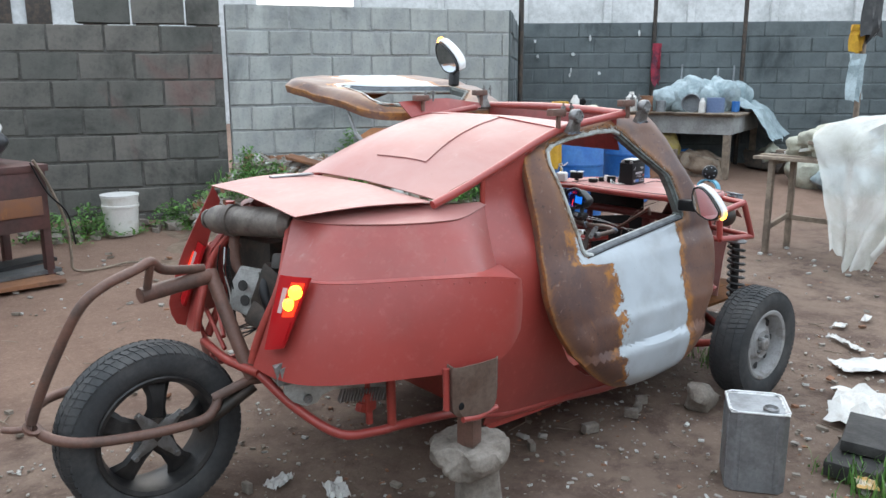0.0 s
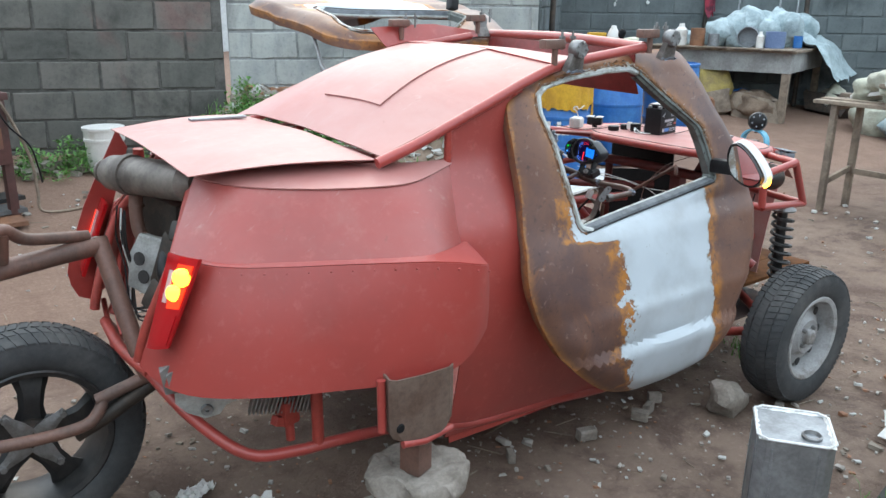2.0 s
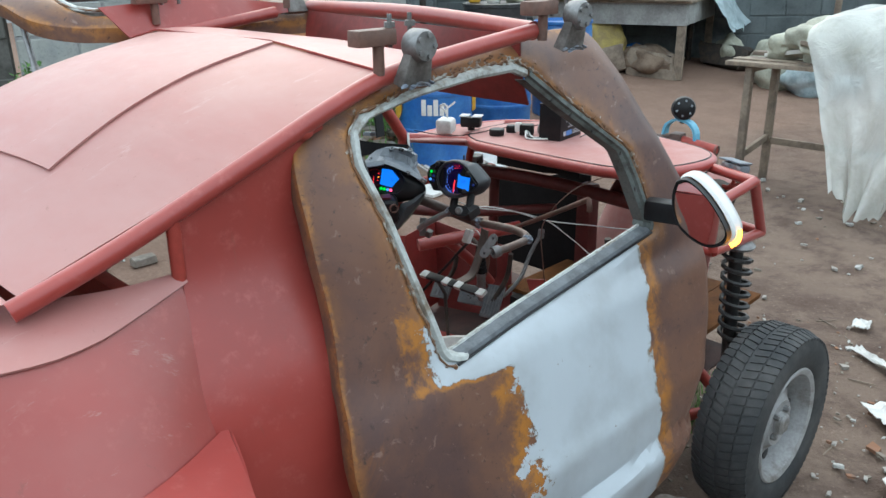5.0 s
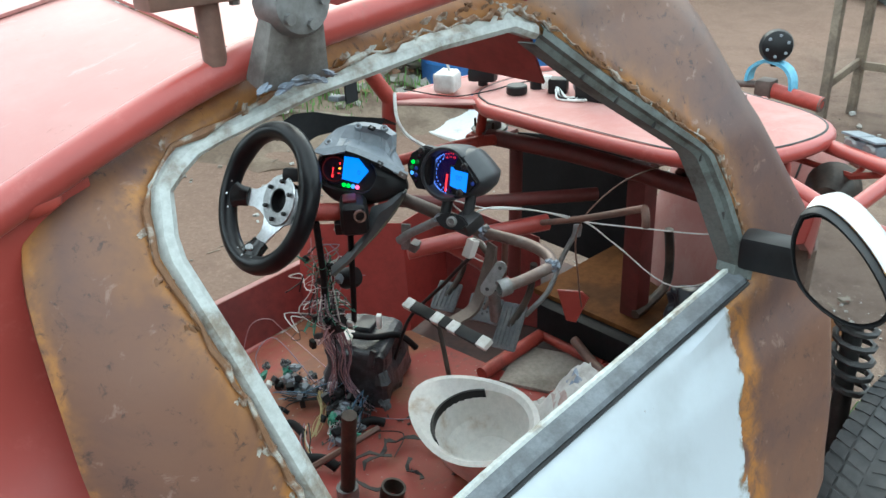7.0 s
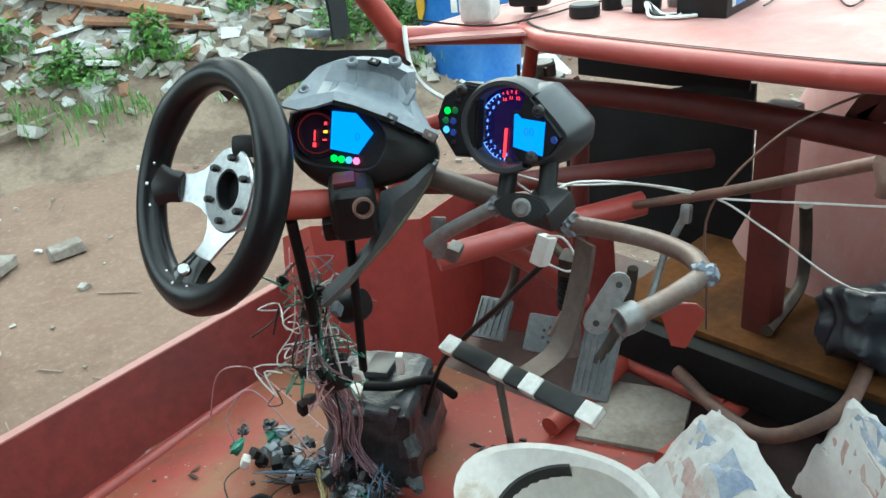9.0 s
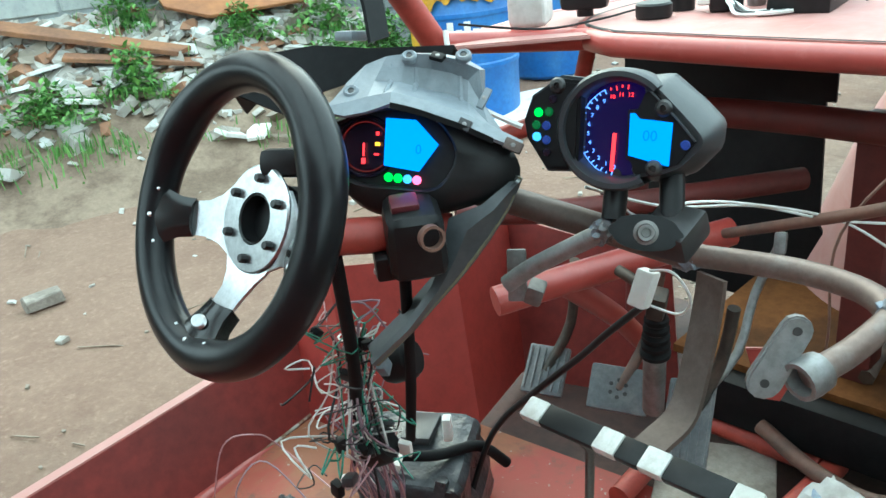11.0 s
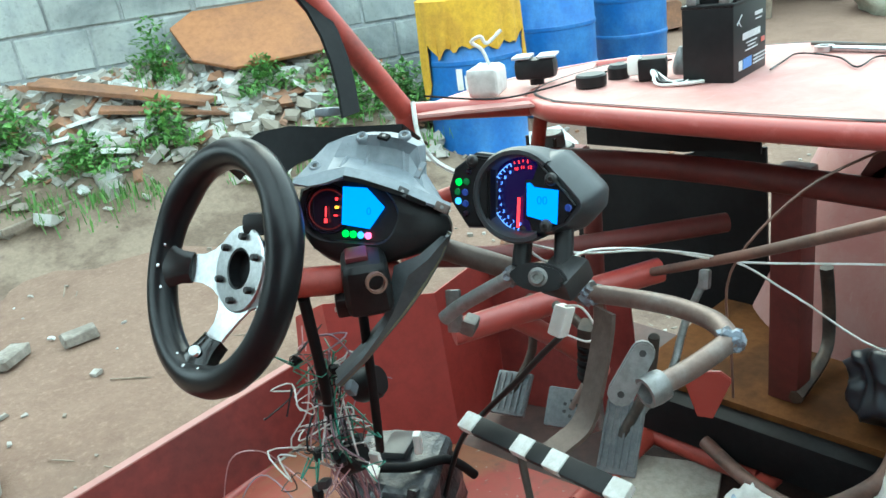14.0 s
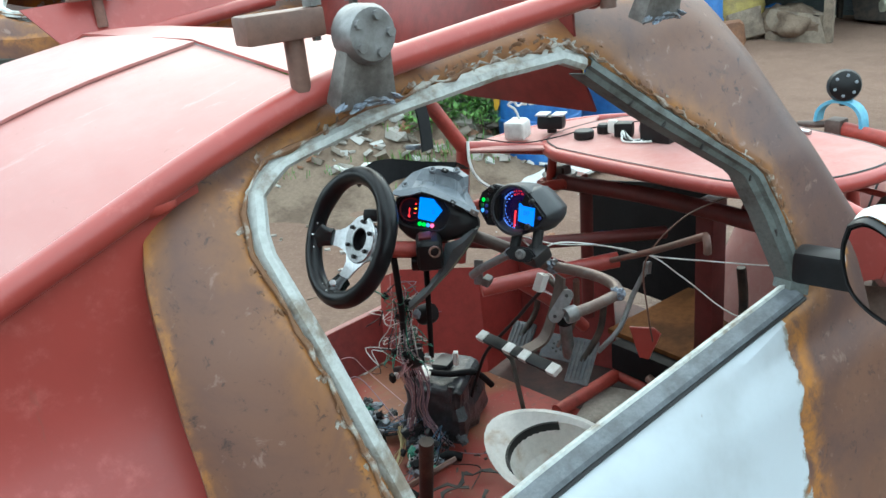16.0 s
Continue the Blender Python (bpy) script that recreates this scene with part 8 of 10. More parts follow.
def build_sack(name, pts, seed, label, prints):
    """A crumpled printed sack: a puffed sheet with folds."""
    s = thing(name, label, "sack")
    bm = B()
    a, b, c, d = [Vector(p) for p in pts]
    n = 16
    rows = []
    for i in range(n + 1):
        row = []
        for j in range(n + 1):
            u, v = i / n, j / n
            p = a.lerp(b, u).lerp(d.lerp(c, u), v)
            puff = 0.07 * (math.sin(math.pi * u) * math.sin(math.pi * v)) ** 0.6
            p = p + V(0, 0, puff) + V(1, 0.4, 1) * 0.022 * noise.noise(V(u * 4, v * 4, seed)) + V(0, 0, 0.014 * noise.noise(V(u * 11, v * 11, seed + 4)))
            row.append(p)
        rows.append(row)
    sheet(bm, rows, 0.004)
    part("sack_skin", bm, PAPER, s)
    for (u0, u1, v0, v1, mat) in prints:
        bm = B()
        sub = [[rows[i][j] + V(-0.002, -0.002, 0.004) for j in range(int(v0 * n), int(v1 * n) + 1)] for i in range(int(u0 * n), int(u1 * n) + 1)]
        sheet(bm, sub, 0.001)
        part("print_patch", bm, mat, s)


SACKRED = two_tone("faded_sack_red", (0.5, 0.33, 0.3), (0.62, 0.5, 0.46), 14, rough=(0.6, 0.8))
SACKBLUE = two_tone("faded_sack_blue", (0.3, 0.37, 0.5), (0.5, 0.53, 0.58), 14, rough=(0.6, 0.8))
build_sack("cement_sack", [(0.28, -0.14, 0.3), (0.42, 0.04, 0.3), (0.55, -0.06, 0.44), (0.45, -0.26, 0.4)], 2, "crumpled white printed sack slumped on the floor", [(0.3, 0.9, 0.3, 0.45, SACKRED), (0.2, 0.55, 0.55, 0.75, SACKBLUE), (0.65, 0.9, 0.55, 0.7, SACKBLUE)])
build_sack("cement_sack", [(0.46, -0.38, 0.3), (0.6, -0.18, 0.3), (0.68, -0.22, 0.46), (0.58, -0.4, 0.46)], 9, "crumpled sack with red and blue print bands", [(0.1, 0.9, 0.3, 0.5, SACKRED), (0.1, 0.9, 0.6, 0.85, SACKBLUE)])
# black wrapped lump and cable nest
lump = thing("wrapped_motor", "motor wrapped in crumpled black plastic film on the floor", "motor")
bm = B()
for v in box(bm, (0, 0, 0), (0.215, 0.2, 0.18), (0, 0, 0), 0.03, 0.86, 3):
    pass
bmesh.ops.subdivide_edges(bm, edges=bm.edges[:], cuts=3, use_grid_fill=True)
for v in bm.verts:
    d = v.co.normalized()
    v.co += d * (0.03 * (0.25 - abs(noise.noise(v.co * 11))) + 0.014 * (0.25 - abs(noise.noise(v.co * 27 + V(3, 1, 2)))))
bmesh.ops.transform(bm, matrix=pose(0.2, 0.46, 0.375, 4, -6, 32), verts=bm.verts)
FILM = two_tone("crumpled_black_film", (0.03, 0.031, 0.034), (0.07, 0.072, 0.08), 14, rough=(0.2, 0.4), bump=0.5, bscale=35, bdist=0.01)
part("film_wrap", bm, FILM, lump, "", 25)
bm = B()
tube(bm, smooth_path([(0.1, 0.5, 0.47), (0.14, 0.44, 0.485), (0.19, 0.4, 0.475), (0.26, 0.38, 0.46), (0.31, 0.37, 0.4)], 5), 0.009, 8)
part("strap_cable", bm, MATT_BLACK, lump)
for i, (q, s, r) in enumerate((((0.17, 0.375, 0.43), (0.05, 0.02, 0.05), (10, 20, 30)), ((0.22, 0.47, 0.476), (0.08, 0.05, 0.015), (0, 5, 32)))):
    bm = B()
    box(bm, q, s, r, 0.006)
    part("housing_lug", bm, GREYDARK if i % 2 else FILM, lump)
bm = B()
box(bm, (0.13, 0.44, 0.487), (0.05, 0.035, 0.02), (20, 0, 40), 0.004)
part("white_plug", bm, WHITE, lump)
bm = B()
box(bm, (0.2, 0.38, 0.53), (0.018, 0.014, 0.04), (0, 0, 40), 0.003)
part("cream_plug", bm, PAPER, lump)


def build_nest():
    mats = [BLACK, BLACK, BLACK, DARKSTEEL, GREYDARK, two_tone("violet_wire", (0.25, 0.16, 0.2), (0.34, 0.24, 0.28), 20, rough=(0.4, 0.6)), two_tone("green_wire", (0.03, 0.2, 0.12), (0.05, 0.28, 0.2), 20, rough=(0.4, 0.6)), two_tone("blue_wire", (0.08, 0.16, 0.25), (0.12, 0.22, 0.35), 20, rough=(0.4, 0.6)), two_tone("red_wire", (0.35, 0.03, 0.03), (0.45, 0.06, 0.05), 20, rough=(0.4, 0.6)), two_tone("yellow_wire", (0.4, 0.32, 0.14), (0.48, 0.4, 0.2), 20, rough=(0.4, 0.6)), WIREWHITE]
    nest = thing("wiring_loom", "tangled loom of coloured wires and plugs heaped on the red floor", "wiring")
    rr = random.Random(11)
    hang = [V(0.02, 0.33, 0.78), V(0.03, 0.36, 0.7), V(0.0, 0.32, 0.66)]
    violet, green, blue, yellow = mats[5], mats[6], mats[7], mats[9]
    pink = two_tone("dusty_pink_wire", (0.5, 0.3, 0.3), (0.4, 0.22, 0.24), 20, rough=(0.5, 0.7))
    # bundles of parallel strands, each bundle along its own line
    bundles = (
        ([(0.03, 0.35, 0.7), (0.045, 0.37, 0.62), (0.055, 0.41, 0.54), (0.075, 0.42, 0.45), (0.066, 0.43, 0.37), (0.05, 0.43, 0.315)], (pink, violet, pink, WIREWHITE), 15, 0.013),
        ([(0.04, 0.36, 0.66), (0.07, 0.38, 0.56), (0.085, 0.385, 0.48), (0.085, 0.4, 0.4), (0.1, 0.375, 0.33), (0.12, 0.34, 0.3)], (violet, BLACK, pink, GREYDARK, violet), 13, 0.016),
        ([(0.03, 0.45, 0.35), (0.014, 0.42, 0.32), (-0.02, 0.385, 0.31), (-0.057, 0.356, 0.302)], (yellow,), 9, 0.008),
        ([(0.11, 0.42, 0.34), (0.06, 0.44, 0.34), (0.0, 0.5, 0.325), (-0.03, 0.56, 0.31)], (GREYDARK, BLACK, green, blue), 12, 0.02),
        ([(0.13, 0.37, 0.33), (0.09, 0.33, 0.33), (0.04, 0.3, 0.315), (-0.03, 0.3, 0.305)], (BLACK, blue, BLACK, GREYDARK), 12, 0.02),
        ([(-0.05, 0.4, 0.31), (-0.075, 0.36, 0.305), (-0.1, 0.32, 0.302), (-0.11, 0.26, 0.3)], (WIREWHITE, yellow, BLACK, violet), 7, 0.01),
        ([(0.02, 0.33, 0.8), (0.03, 0.35, 0.73), (0.01, 0.33, 0.66), (0.04, 0.34, 0.61)], (BLACK, violet, WIREWHITE, green, pink, BLACK), 22, 0.03),
    )
    for path, cols, count, spread in bundles:
        for i in range(count):
            off = V(rr.gauss(0, 1), rr.gauss(0, 1), rr.gauss(0, 0.6)) * spread * 0.6
            pts = [V(*q) + off * (0.6 + 0.6 * rr.random()) + V(rr.gauss(0, 1), rr.gauss(0, 1), rr.gauss(0, 0.5)) * spread * 0.35 for q in path]
            bm = B()
            tube(bm, smooth_path(pts, 4), rr.choice((0.0011, 0.0014, 0.0018)), 5)
            part("wire", bm, rr.choice(cols), nest)
    # stray arcs and short loops
    for pts, mt in (([(0.1, 0.5, 0.36), (0.09, 0.72, 0.4), (0.016, 0.654, 0.5), (0.0, 0.75, 0.44), (-0.02, 0.8, 0.31)], pink), ([(0.06, 0.52, 0.33), (0.05, 0.7, 0.4), (-0.01, 0.72, 0.36), (-0.02, 0.68, 0.3)], violet), ([(-0.03, 0.62, 0.31), (-0.1, 0.58, 0.33), (-0.13, 0.5, 0.3), (-0.2, 0.52, 0.297)], BLACK), ([(0.0, 0.5, 0.31), (-0.06, 0.48, 0.33), (-0.14, 0.45, 0.298), (-0.22, 0.42, 0.297)], BLACK), ([(0.1, 0.3, 0.31), (0.17, 0.24, 0.3), (0.24, 0.2, 0.33), (0.3, 0.16, 0.297)], violet), ([(0.0, 0.3, 0.31), (0.06, 0.24, 0.32), (0.12, 0.2, 0.3), (0.05, 0.15, 0.297)], BLACK)):
        bm = B()
        tube(bm, smooth_path([V(*q) for q in pts], 6), 0.0015, 5)
        part("wire", bm, mt, nest)
    for i in range(62):
        c = hang[i % 3] + V(rr.gauss(0, 0.025), rr.gauss(0, 0.025), rr.uniform(-0.08, 0.02)) if i < 40 else V(0.1, 0.38, 0.3).lerp(V(0.0, 0.62, 0.3) if i % 2 else V(-0.04, 0.3, 0.3), rr.random())
        pts = [c + V(rr.uniform(-0.04, 0.04), rr.uniform(-0.04, 0.04), rr.uniform(0.0, 0.045)) for k in range(5)]
        bm = B()
        tube(bm, smooth_path(pts, 4), rr.choice((0.001, 0.0014)), 5)
        part("wire", bm, rr.choice((BLACK, BLACK, GREYDARK, violet, green, WIREWHITE, pink)), nest)
    # cut ends of black sleeving
    for a, b, r in (((-0.088, 0.533), (-0.047, 0.494), 0.006), ((-0.092, 0.454), (-0.069, 0.38), 0.011), ((-0.117, 0.292), (-0.079, 0.212), 0.013), ((0.02, 0.4), (0.09, 0.36), 0.011), ((0.05, 0.3), (0.11, 0.27), 0.012), ((0.1, 0.42), (0.13, 0.34), 0.01)):
        bm = B()
        mid = (V(*a, 0.3 + r) + V(*b, 0.298 + r)) / 2 + V(rr.uniform(-0.008, 0.008), rr.uniform(-0.008, 0.008), 0.004)
        tube(bm, smooth_path([V(*a, 0.292 + r), mid, V(*b, 0.29 + r)], 4), r, 8)
        part("sleeve", bm, MATT_BLACK, nest, "cut piece of black sleeving")
    for i in range(46):
        bm = B()
        if i < 14:
            c = hang[i % 3] + V(rr.uniform(-0.05, 0.05), rr.uniform(-0.05, 0.05), rr.uniform(-0.1, 0.04))
        else:
            c = V(0.09, 0.38, 0.3).lerp(V(-0.03, 0.64, 0.3) if i % 3 else V(-0.04, 0.27, 0.3), rr.random()) + V(rr.gauss(0, 0.02), rr.gauss(0, 0.02), 0.05 * rr.random())
        k = 0.55 if i < 14 else 0.7
        box(bm, c, (k * rr.uniform(0.02, 0.05), k * rr.uniform(0.02, 0.035), k * rr.uniform(0.015, 0.03)), (rr.uniform(0, 90), rr.uniform(0, 90), rr.uniform(0, 90)), 0.003)
        part("connector", bm, (BLACK, GREYDARK, MATT_BLACK, BLACK, PAPER, MATT_BLACK, GREYPLAST)[i % 7], nest)
    for i in range(46):
        bm = B()
        p = V(0.09, 0.4, 0.3).lerp(V(0.0, 0.7, 0.3) if i % 2 else V(-0.02, 0.28, 0.298), rr.random()) + V(rr.gauss(0, 0.025), rr.gauss(0, 0.025), 0.035 * rr.random())
        for v in blob(bm, p, (rr.uniform(0.02, 0.055), rr.uniform(0.015, 0.035), rr.uniform(0.01, 0.022)), 0.8, 3, i, (0, 0, rr.uniform(0, 180)), 4.0):
            v.co += V(1, 1, 1) * 0.006 * noise.noise(v.co * 60)
        part("film_scrap", bm, (FILM, GREYPLAST, FILM, GREYPLAST, mats[6])[i % 5], nest, "", 30)
    bm = B()
    lathe(bm, [(0, -0.022), (0.024, -0.022), (0.027, -0.014), (0.027, 0.014), (0.022, 0.022), (0, 0.022)], 18, pose(0.085, 0.32, 0.73, 70, 0, 30))
    part("horn", bm, BLACK, nest, "round black horn")
    bm = B()
    lathe(bm, [(0, -0.018), (0.025, -0.018), (0.027, 0.01), (0.022, 0.016), (0, 0.016)], 18, pose(0.045, 0.34, 0.61, 60, 0, 30))
    part("flasher_unit", bm, BLACK, nest)


build_nest()
# floor scrap
pp = thing("upright_pipe", "short rusty pipe standing upright on the floor pan", "pipe")
bm = B()
tube(bm, [(-0.115, 0.12, 0.285), (-0.12, 0.06, 0.57)], 0.017, 10)
part("pipe", bm, DARKSTEEL, pp)
bm = B()
lathe(bm, [(0.018, 0), (0.026, 0), (0.026, 0.03), (0.018, 0.03)], 12, pose(-0.115, 0.115, 0.3), True)
part("collar", bm, DULLSTEEL, pp)
wire("thin_rod", [(-0.5, 0.3, 0.3), (-0.25, 0.22, 0.34), (0.02, 0.16, 0.4)], 0.008, RUST_PIPE, "thin rusty rod leaning across the floor", "rod")
bm = B()
lathe(bm, [(0.02, 0), (0.028, 0), (0.03, 0.04), (0.024, 0.04), (0.02, 0.006)], 16, pose(-0.04, 0.05, 0.286, 10, 10, 0), True)
solo("metal_bush", bm, DARKSTEEL, "dark round bush lying on the floor", "bush")
items = []
rr = random.Random(21)
for i in range(110):
    x, y = rr.uniform(-0.45, 0.4), rr.uniform(-0.2, 0.75)
    items.append(((x, y, 0.289), (rr.uniform(0.004, 0.022), rr.uniform(0.003, 0.009), rr.uniform(0.002, 0.005)), (0, rr.uniform(-10, 10), rr.uniform(0, 180)), i))
scatter_mesh("floor_debris", items, two_tone("dark_debris", (0.05, 0.035, 0.03), (0.16, 0.12, 0.1), 20, rough=(0.7, 0.9)), "small dark scraps strewn over the floor pan", "debris")
for i, (x, y, ln, rz) in enumerate(((0.02, 0.18, 0.12, 20), (-0.1, 0.42, 0.05, 70), (-0.2, 0.62, 0.07, 110), (-0.02, 0.2, 0.16, -30), (0.12, 0.16, 0.13, -50), (0.22, 0.22, 0.05, 10), (-0.3, 0.52, 0.03, 0), (-0.16, 0.3, 0.1, 40), (-0.22, 0.38, 0.08, 150), (-0.28, 0.45, 0.06, 15), (0.05, 0.08, 0.09, 75), (-0.06, 0.1, 0.11, 130), (0.3, 0.3, 0.05, 60), (-0.35, 0.36, 0.07, 95))):
    bm = B()
    m = pose(x, y, 0.296, 0, 0, rz)
    sheet(bm, [[m @ V(ln * (q / 6 - 0.5), 0.012 * math.sin(q * 1.3 + i) + w * (0.4 + abs(math.sin(q * 1.9 + 2 * i))), 0.003 + 0.008 * abs(math.sin(q * 2 + i + 40 * w))) for q in range(7)] for w in (-0.005, 0.0, 0.005)], 0.002)
    solo("plastic_shred", bm, BLACK, "torn black plastic shred lying on the floor pan", "shred", "plastic shreds")
hose = thing("hose_loop", "bent brown rubber hose lying in a loop", "hose")
bm = B()
tube(bm, smooth_path([(0.7, 0.12, 0.36), (0.66, 0.0, 0.34), (0.62, -0.12, 0.37), (0.66, -0.21, 0.44), (0.75, -0.21, 0.46), (0.83, -0.19, 0.47), (0.887, -0.16, 0.5)], 6), 0.014, 10)
part("hose_body", bm, RUST_PIPE, hose)
bm = B()
for v in blob(bm, (0.88, -0.21, 0.525), (0.17, 0.25, 0.13), 0.6, 5, 6, (0, 14, 20), 2.0):
    v.co += (v.co - V(0.88, -0.21, 0.525)).normalized() * (0.09 * (0.3 - abs(noise.noise(v.co * 8))) + 0.03 * (0.3 - abs(noise.noise(v.co * 21))))
part("tool_bag", bm, two_tone("navy_black_vinyl", (0.012, 0.016, 0.024), (0.02, 0.026, 0.036), 7, rough=(0.25, 0.45), bump=0.15), hose, "limp navy-black vinyl bag over the hose end", 60)
for pts in ([(0.829, -0.264, 0.6), (0.957, -0.3, 0.6), (1.05, -0.33, 0.595)], [(0.829, -0.264, 0.598), (0.849, -0.337, 0.55), (0.88, -0.43, 0.5)]):
    bm = B()
    tube(bm, pts, 0.022, 12)
    part("side_tube", bm, RED, car, "red painted tube by the footwell")
wire("bent_pipe", [(0.807, -0.008, 0.453), (0.93, 0.004, 0.462), (0.985, 0.011, 0.485), (0.995, 0.016, 0.56), (0.985, 0.02, 0.65)], 0.014, DARKSTEEL, "bent dark pipe resting on the plywood", "pipe")
# black curved trim standing behind the pillar
bm = B()
rows = [[V(0.05 + 0.3 * k + 0.07 * math.sin(k * 3.1) - 0.12 * k * k, 0.68 - 0.2 * k, 1.52 - 0.42 * k) + V(dx, dx * 0.2, 0) for dx in (0.0, 0.02, 0.04)] for k in [i / 10 for i in range(11)]]
sheet(bm, rows, 0.006)
part("windscreen_trim", bm, MATT_BLACK, car, "black curved plastic trim beside the pillar")
bm = B()
box(bm, (0.24, 0.53, 1.105), (0.045, 0.03, 0.014), (0, 10, 20), 0.004)
part("trim_clip", bm, GREYPLAST, car)

# ---------------------------------------------------------------- round the car
pr = thing("stone_prop", "two rough concrete stones stacked as a prop under the car", "stone prop")
bm = B()
for v in blob(bm, (0, 0, 0), (0.34, 0.27, 0.19), 0.22, 5, 12, (0, 0, 0), 1.5):
    v.co.x = max(-0.15, min(0.15, v.co.x)) + 0.25 * (v.co.x - max(-0.15, min(0.15, v.co.x)))
    v.co.z = max(-0.06, min(0.05, v.co.z))
    v.co += V(1, 1, 0.6) * 0.022 * noise.noise(v.co * 13) + V(1, 1, 1) * 0.008 * noise.noise(v.co * 42)
bmesh.ops.transform(bm, matrix=pose(-1.235, -0.685, 0.27, 3, 2, -35), verts=bm.verts)
part("upper_stone", bm, CONCRETE, pr, "", 50)
bm = B()
for v in box(bm, (0, 0, 0), (0.16, 0.16, 0.25), (0, 0, 0), 0.05, seg=4):
    v.co += V(1, 1, 1) * 0.03 * noise.noise(v.co * 8 + V(5, 0, 0)) + V(v.co.x, v.co.y, 0) * (-0.8 * v.co.z)
bmesh.ops.transform(bm, matrix=pose(-1.2, -0.69, 0.11, 0, 0, -30), verts=bm.verts)
part("lower_stone", bm, CONCRETE, pr)
bm = B()
blob(bm, (0.4, -0.68, 0.055), (0.19, 0.16, 0.15), 0.45, 3, 4, (10, 5, 30), 2.6)
solo("rock", bm, CONCRETE, "rough pale rock lying by the front wheel", "rock", smooth=25)


def build_tin():
    t = thing("oil_tin", "dull square metal oil tin with a bright dented top", "tin")
    c, rz = V(-0.115, -1.252, 0), -53
    m = pose(c.x, c.y, 0, 0, 0, rz)
    bm = B()
    prism(bm, [(-0.118, -0.09), (-0.09, -0.118), (0.09, -0.118), (0.118, -0.09), (0.118, 0.09), (0.09, 0.118), (-0.09, 0.118), (-0.118, 0.09)], 0.345, m)
    part("body", bm, TIN, t)
    bm = B()
    n = 14
    rows = [[m @ V(-0.115 + 0.23 * i / n, -0.115 + 0.23 * j / n, 0.35 + 0.006 * noise.noise(V(i * 0.9, j * 0.9, 0)) - 0.01 * (1 if 0 < i < n and 0 < j < n else 0)) for j in range(n + 1)] for i in range(n + 1)]
    sheet(bm, rows, 0.003)
    part("top", bm, TINTOP, t, "bright crinkled tin top")
    bm = B()
    loop = [m @ V(x, y, 0.352) for x, y in ((-0.118, -0.09), (-0.09, -0.118), (0.09, -0.118), (0.118, -0.09), (0.118, 0.09), (0.09, 0.118), (-0.09, 0.118), (-0.118, 0.09))]
    tube(bm, loop, 0.005, 6, closed=True)
    part("rim", bm, TINTOP, t)
    bm = B()
    lathe(bm, [(0.022, 0), (0.032, 0), (0.033, 0.01), (0.027, 0.014), (0.024, 0.004)], 20, m @ pose(0.05, -0.05, 0.344), True)
    part("filler_neck", bm, DULLSTEEL, t)
    for u in (-0.07, 0.07):
        for a in range(4):
            bm = B()
            box(bm, m @ pose(0, 0, 0, 0, 0, 90 * a) @ V(u, -0.119, 0.17), (0.008, 0.006, 0.3), (0, 0, rz + 90 * a), 0.002)
            part("pressed_rib", bm, TIN, t)


build_tin()
# charred planks and scrap to the side
for i, (c, s, r) in enumerate((((0.42, -1.5, 0.035), (0.5, 0.22, 0.07), (0, 0, 10)), ((0.5, -1.47, 0.095), (0.42, 0.18, 0.05), (2, 3, 18)))):
    bm = B()
    box(bm, c, s, r, 0.008)
    solo("charred_plank", bm, two_tone("charred_wood", (0.03, 0.029, 0.028), (0.06, 0.058, 0.055), 12, rough=(0.7, 0.9), bump=0.5, bscale=30, bdist=0.006), "thick charred grey plank lying on the earth", "plank", "charred planks")


def build_scrap(c, s, rz, seed, mat=PAPER, label="torn white scrap lying crumpled on the earth", name="scrap_sheet"):
    n = 9
    rr = random.Random(seed)
    bm = B()
    m = pose(*c, 0, 0, rz)
    rows = []
    for i in range(n + 1):
        e0, e1 = rr.uniform(0, 0.12), rr.uniform(0.88, 1)
        row = []
        for j in range(n + 1):
            v = e0 + (e1 - e0) * j / n
            row.append(m @ V((i / n - 0.5) * s[0], (v - 0.5) * s[1], 0.012 + s[2] * abs(noise.noise(V(i * 0.5, j * 0.5, seed)))))
        rows.append(row)
    sheet(bm, rows, 0.003)
    solo(name, bm, mat, label, "scrap", "scraps")


for c, s, rz, sd in (((0.95, -1.28, 0.02), (0.52, 0.36, 0.08), 20, 1), ((1.62, -1.0, 0.01), (0.34, 0.22, 0.03), -40, 2), ((1.95, -0.75, 0.01), (0.3, 0.06, 0.03), 60, 5), ((2.3, -0.55, 0.01), (0.1, 0.08, 0.02), 10, 6), ((2.6, -0.6, 0.01), (0.16, 0.05, 0.02), 10, 7)):
    build_scrap(c, s, rz, sd)
build_scrap((0.15, -1.62, 0.03), (0.12, 0.09, 0.02), 30, 8, two_tone("printed_packet", (0.6, 0.35, 0.08), (0.65, 0.6, 0.5), 16, rough=(0.4, 0.6)), "crumpled orange and white packet in the weeds", "packet")
for c, s, rz, sd in (((-1.7, 0.02, 0.0), (0.12, 0.08, 0.05), 20, 3), ((-1.55, -0.2, 0.0), (0.14, 0.1, 0.05), 70, 4)):
    build_scrap(c, s, rz, sd, PAPER, "crumpled white and black bag under the car", "plastic_bag")
for c, s, rz, sd in (((-2.55, 0.2, 0.01), (0.18, 0.08, 0.02), 10, 12), ((-2.42, -0.52, 0.01), (0.16, 0.07, 0.02), 30, 13)):
    build_scrap(c, s, rz, sd, TIMBER, "flat broken piece of pale board", "board_piece")
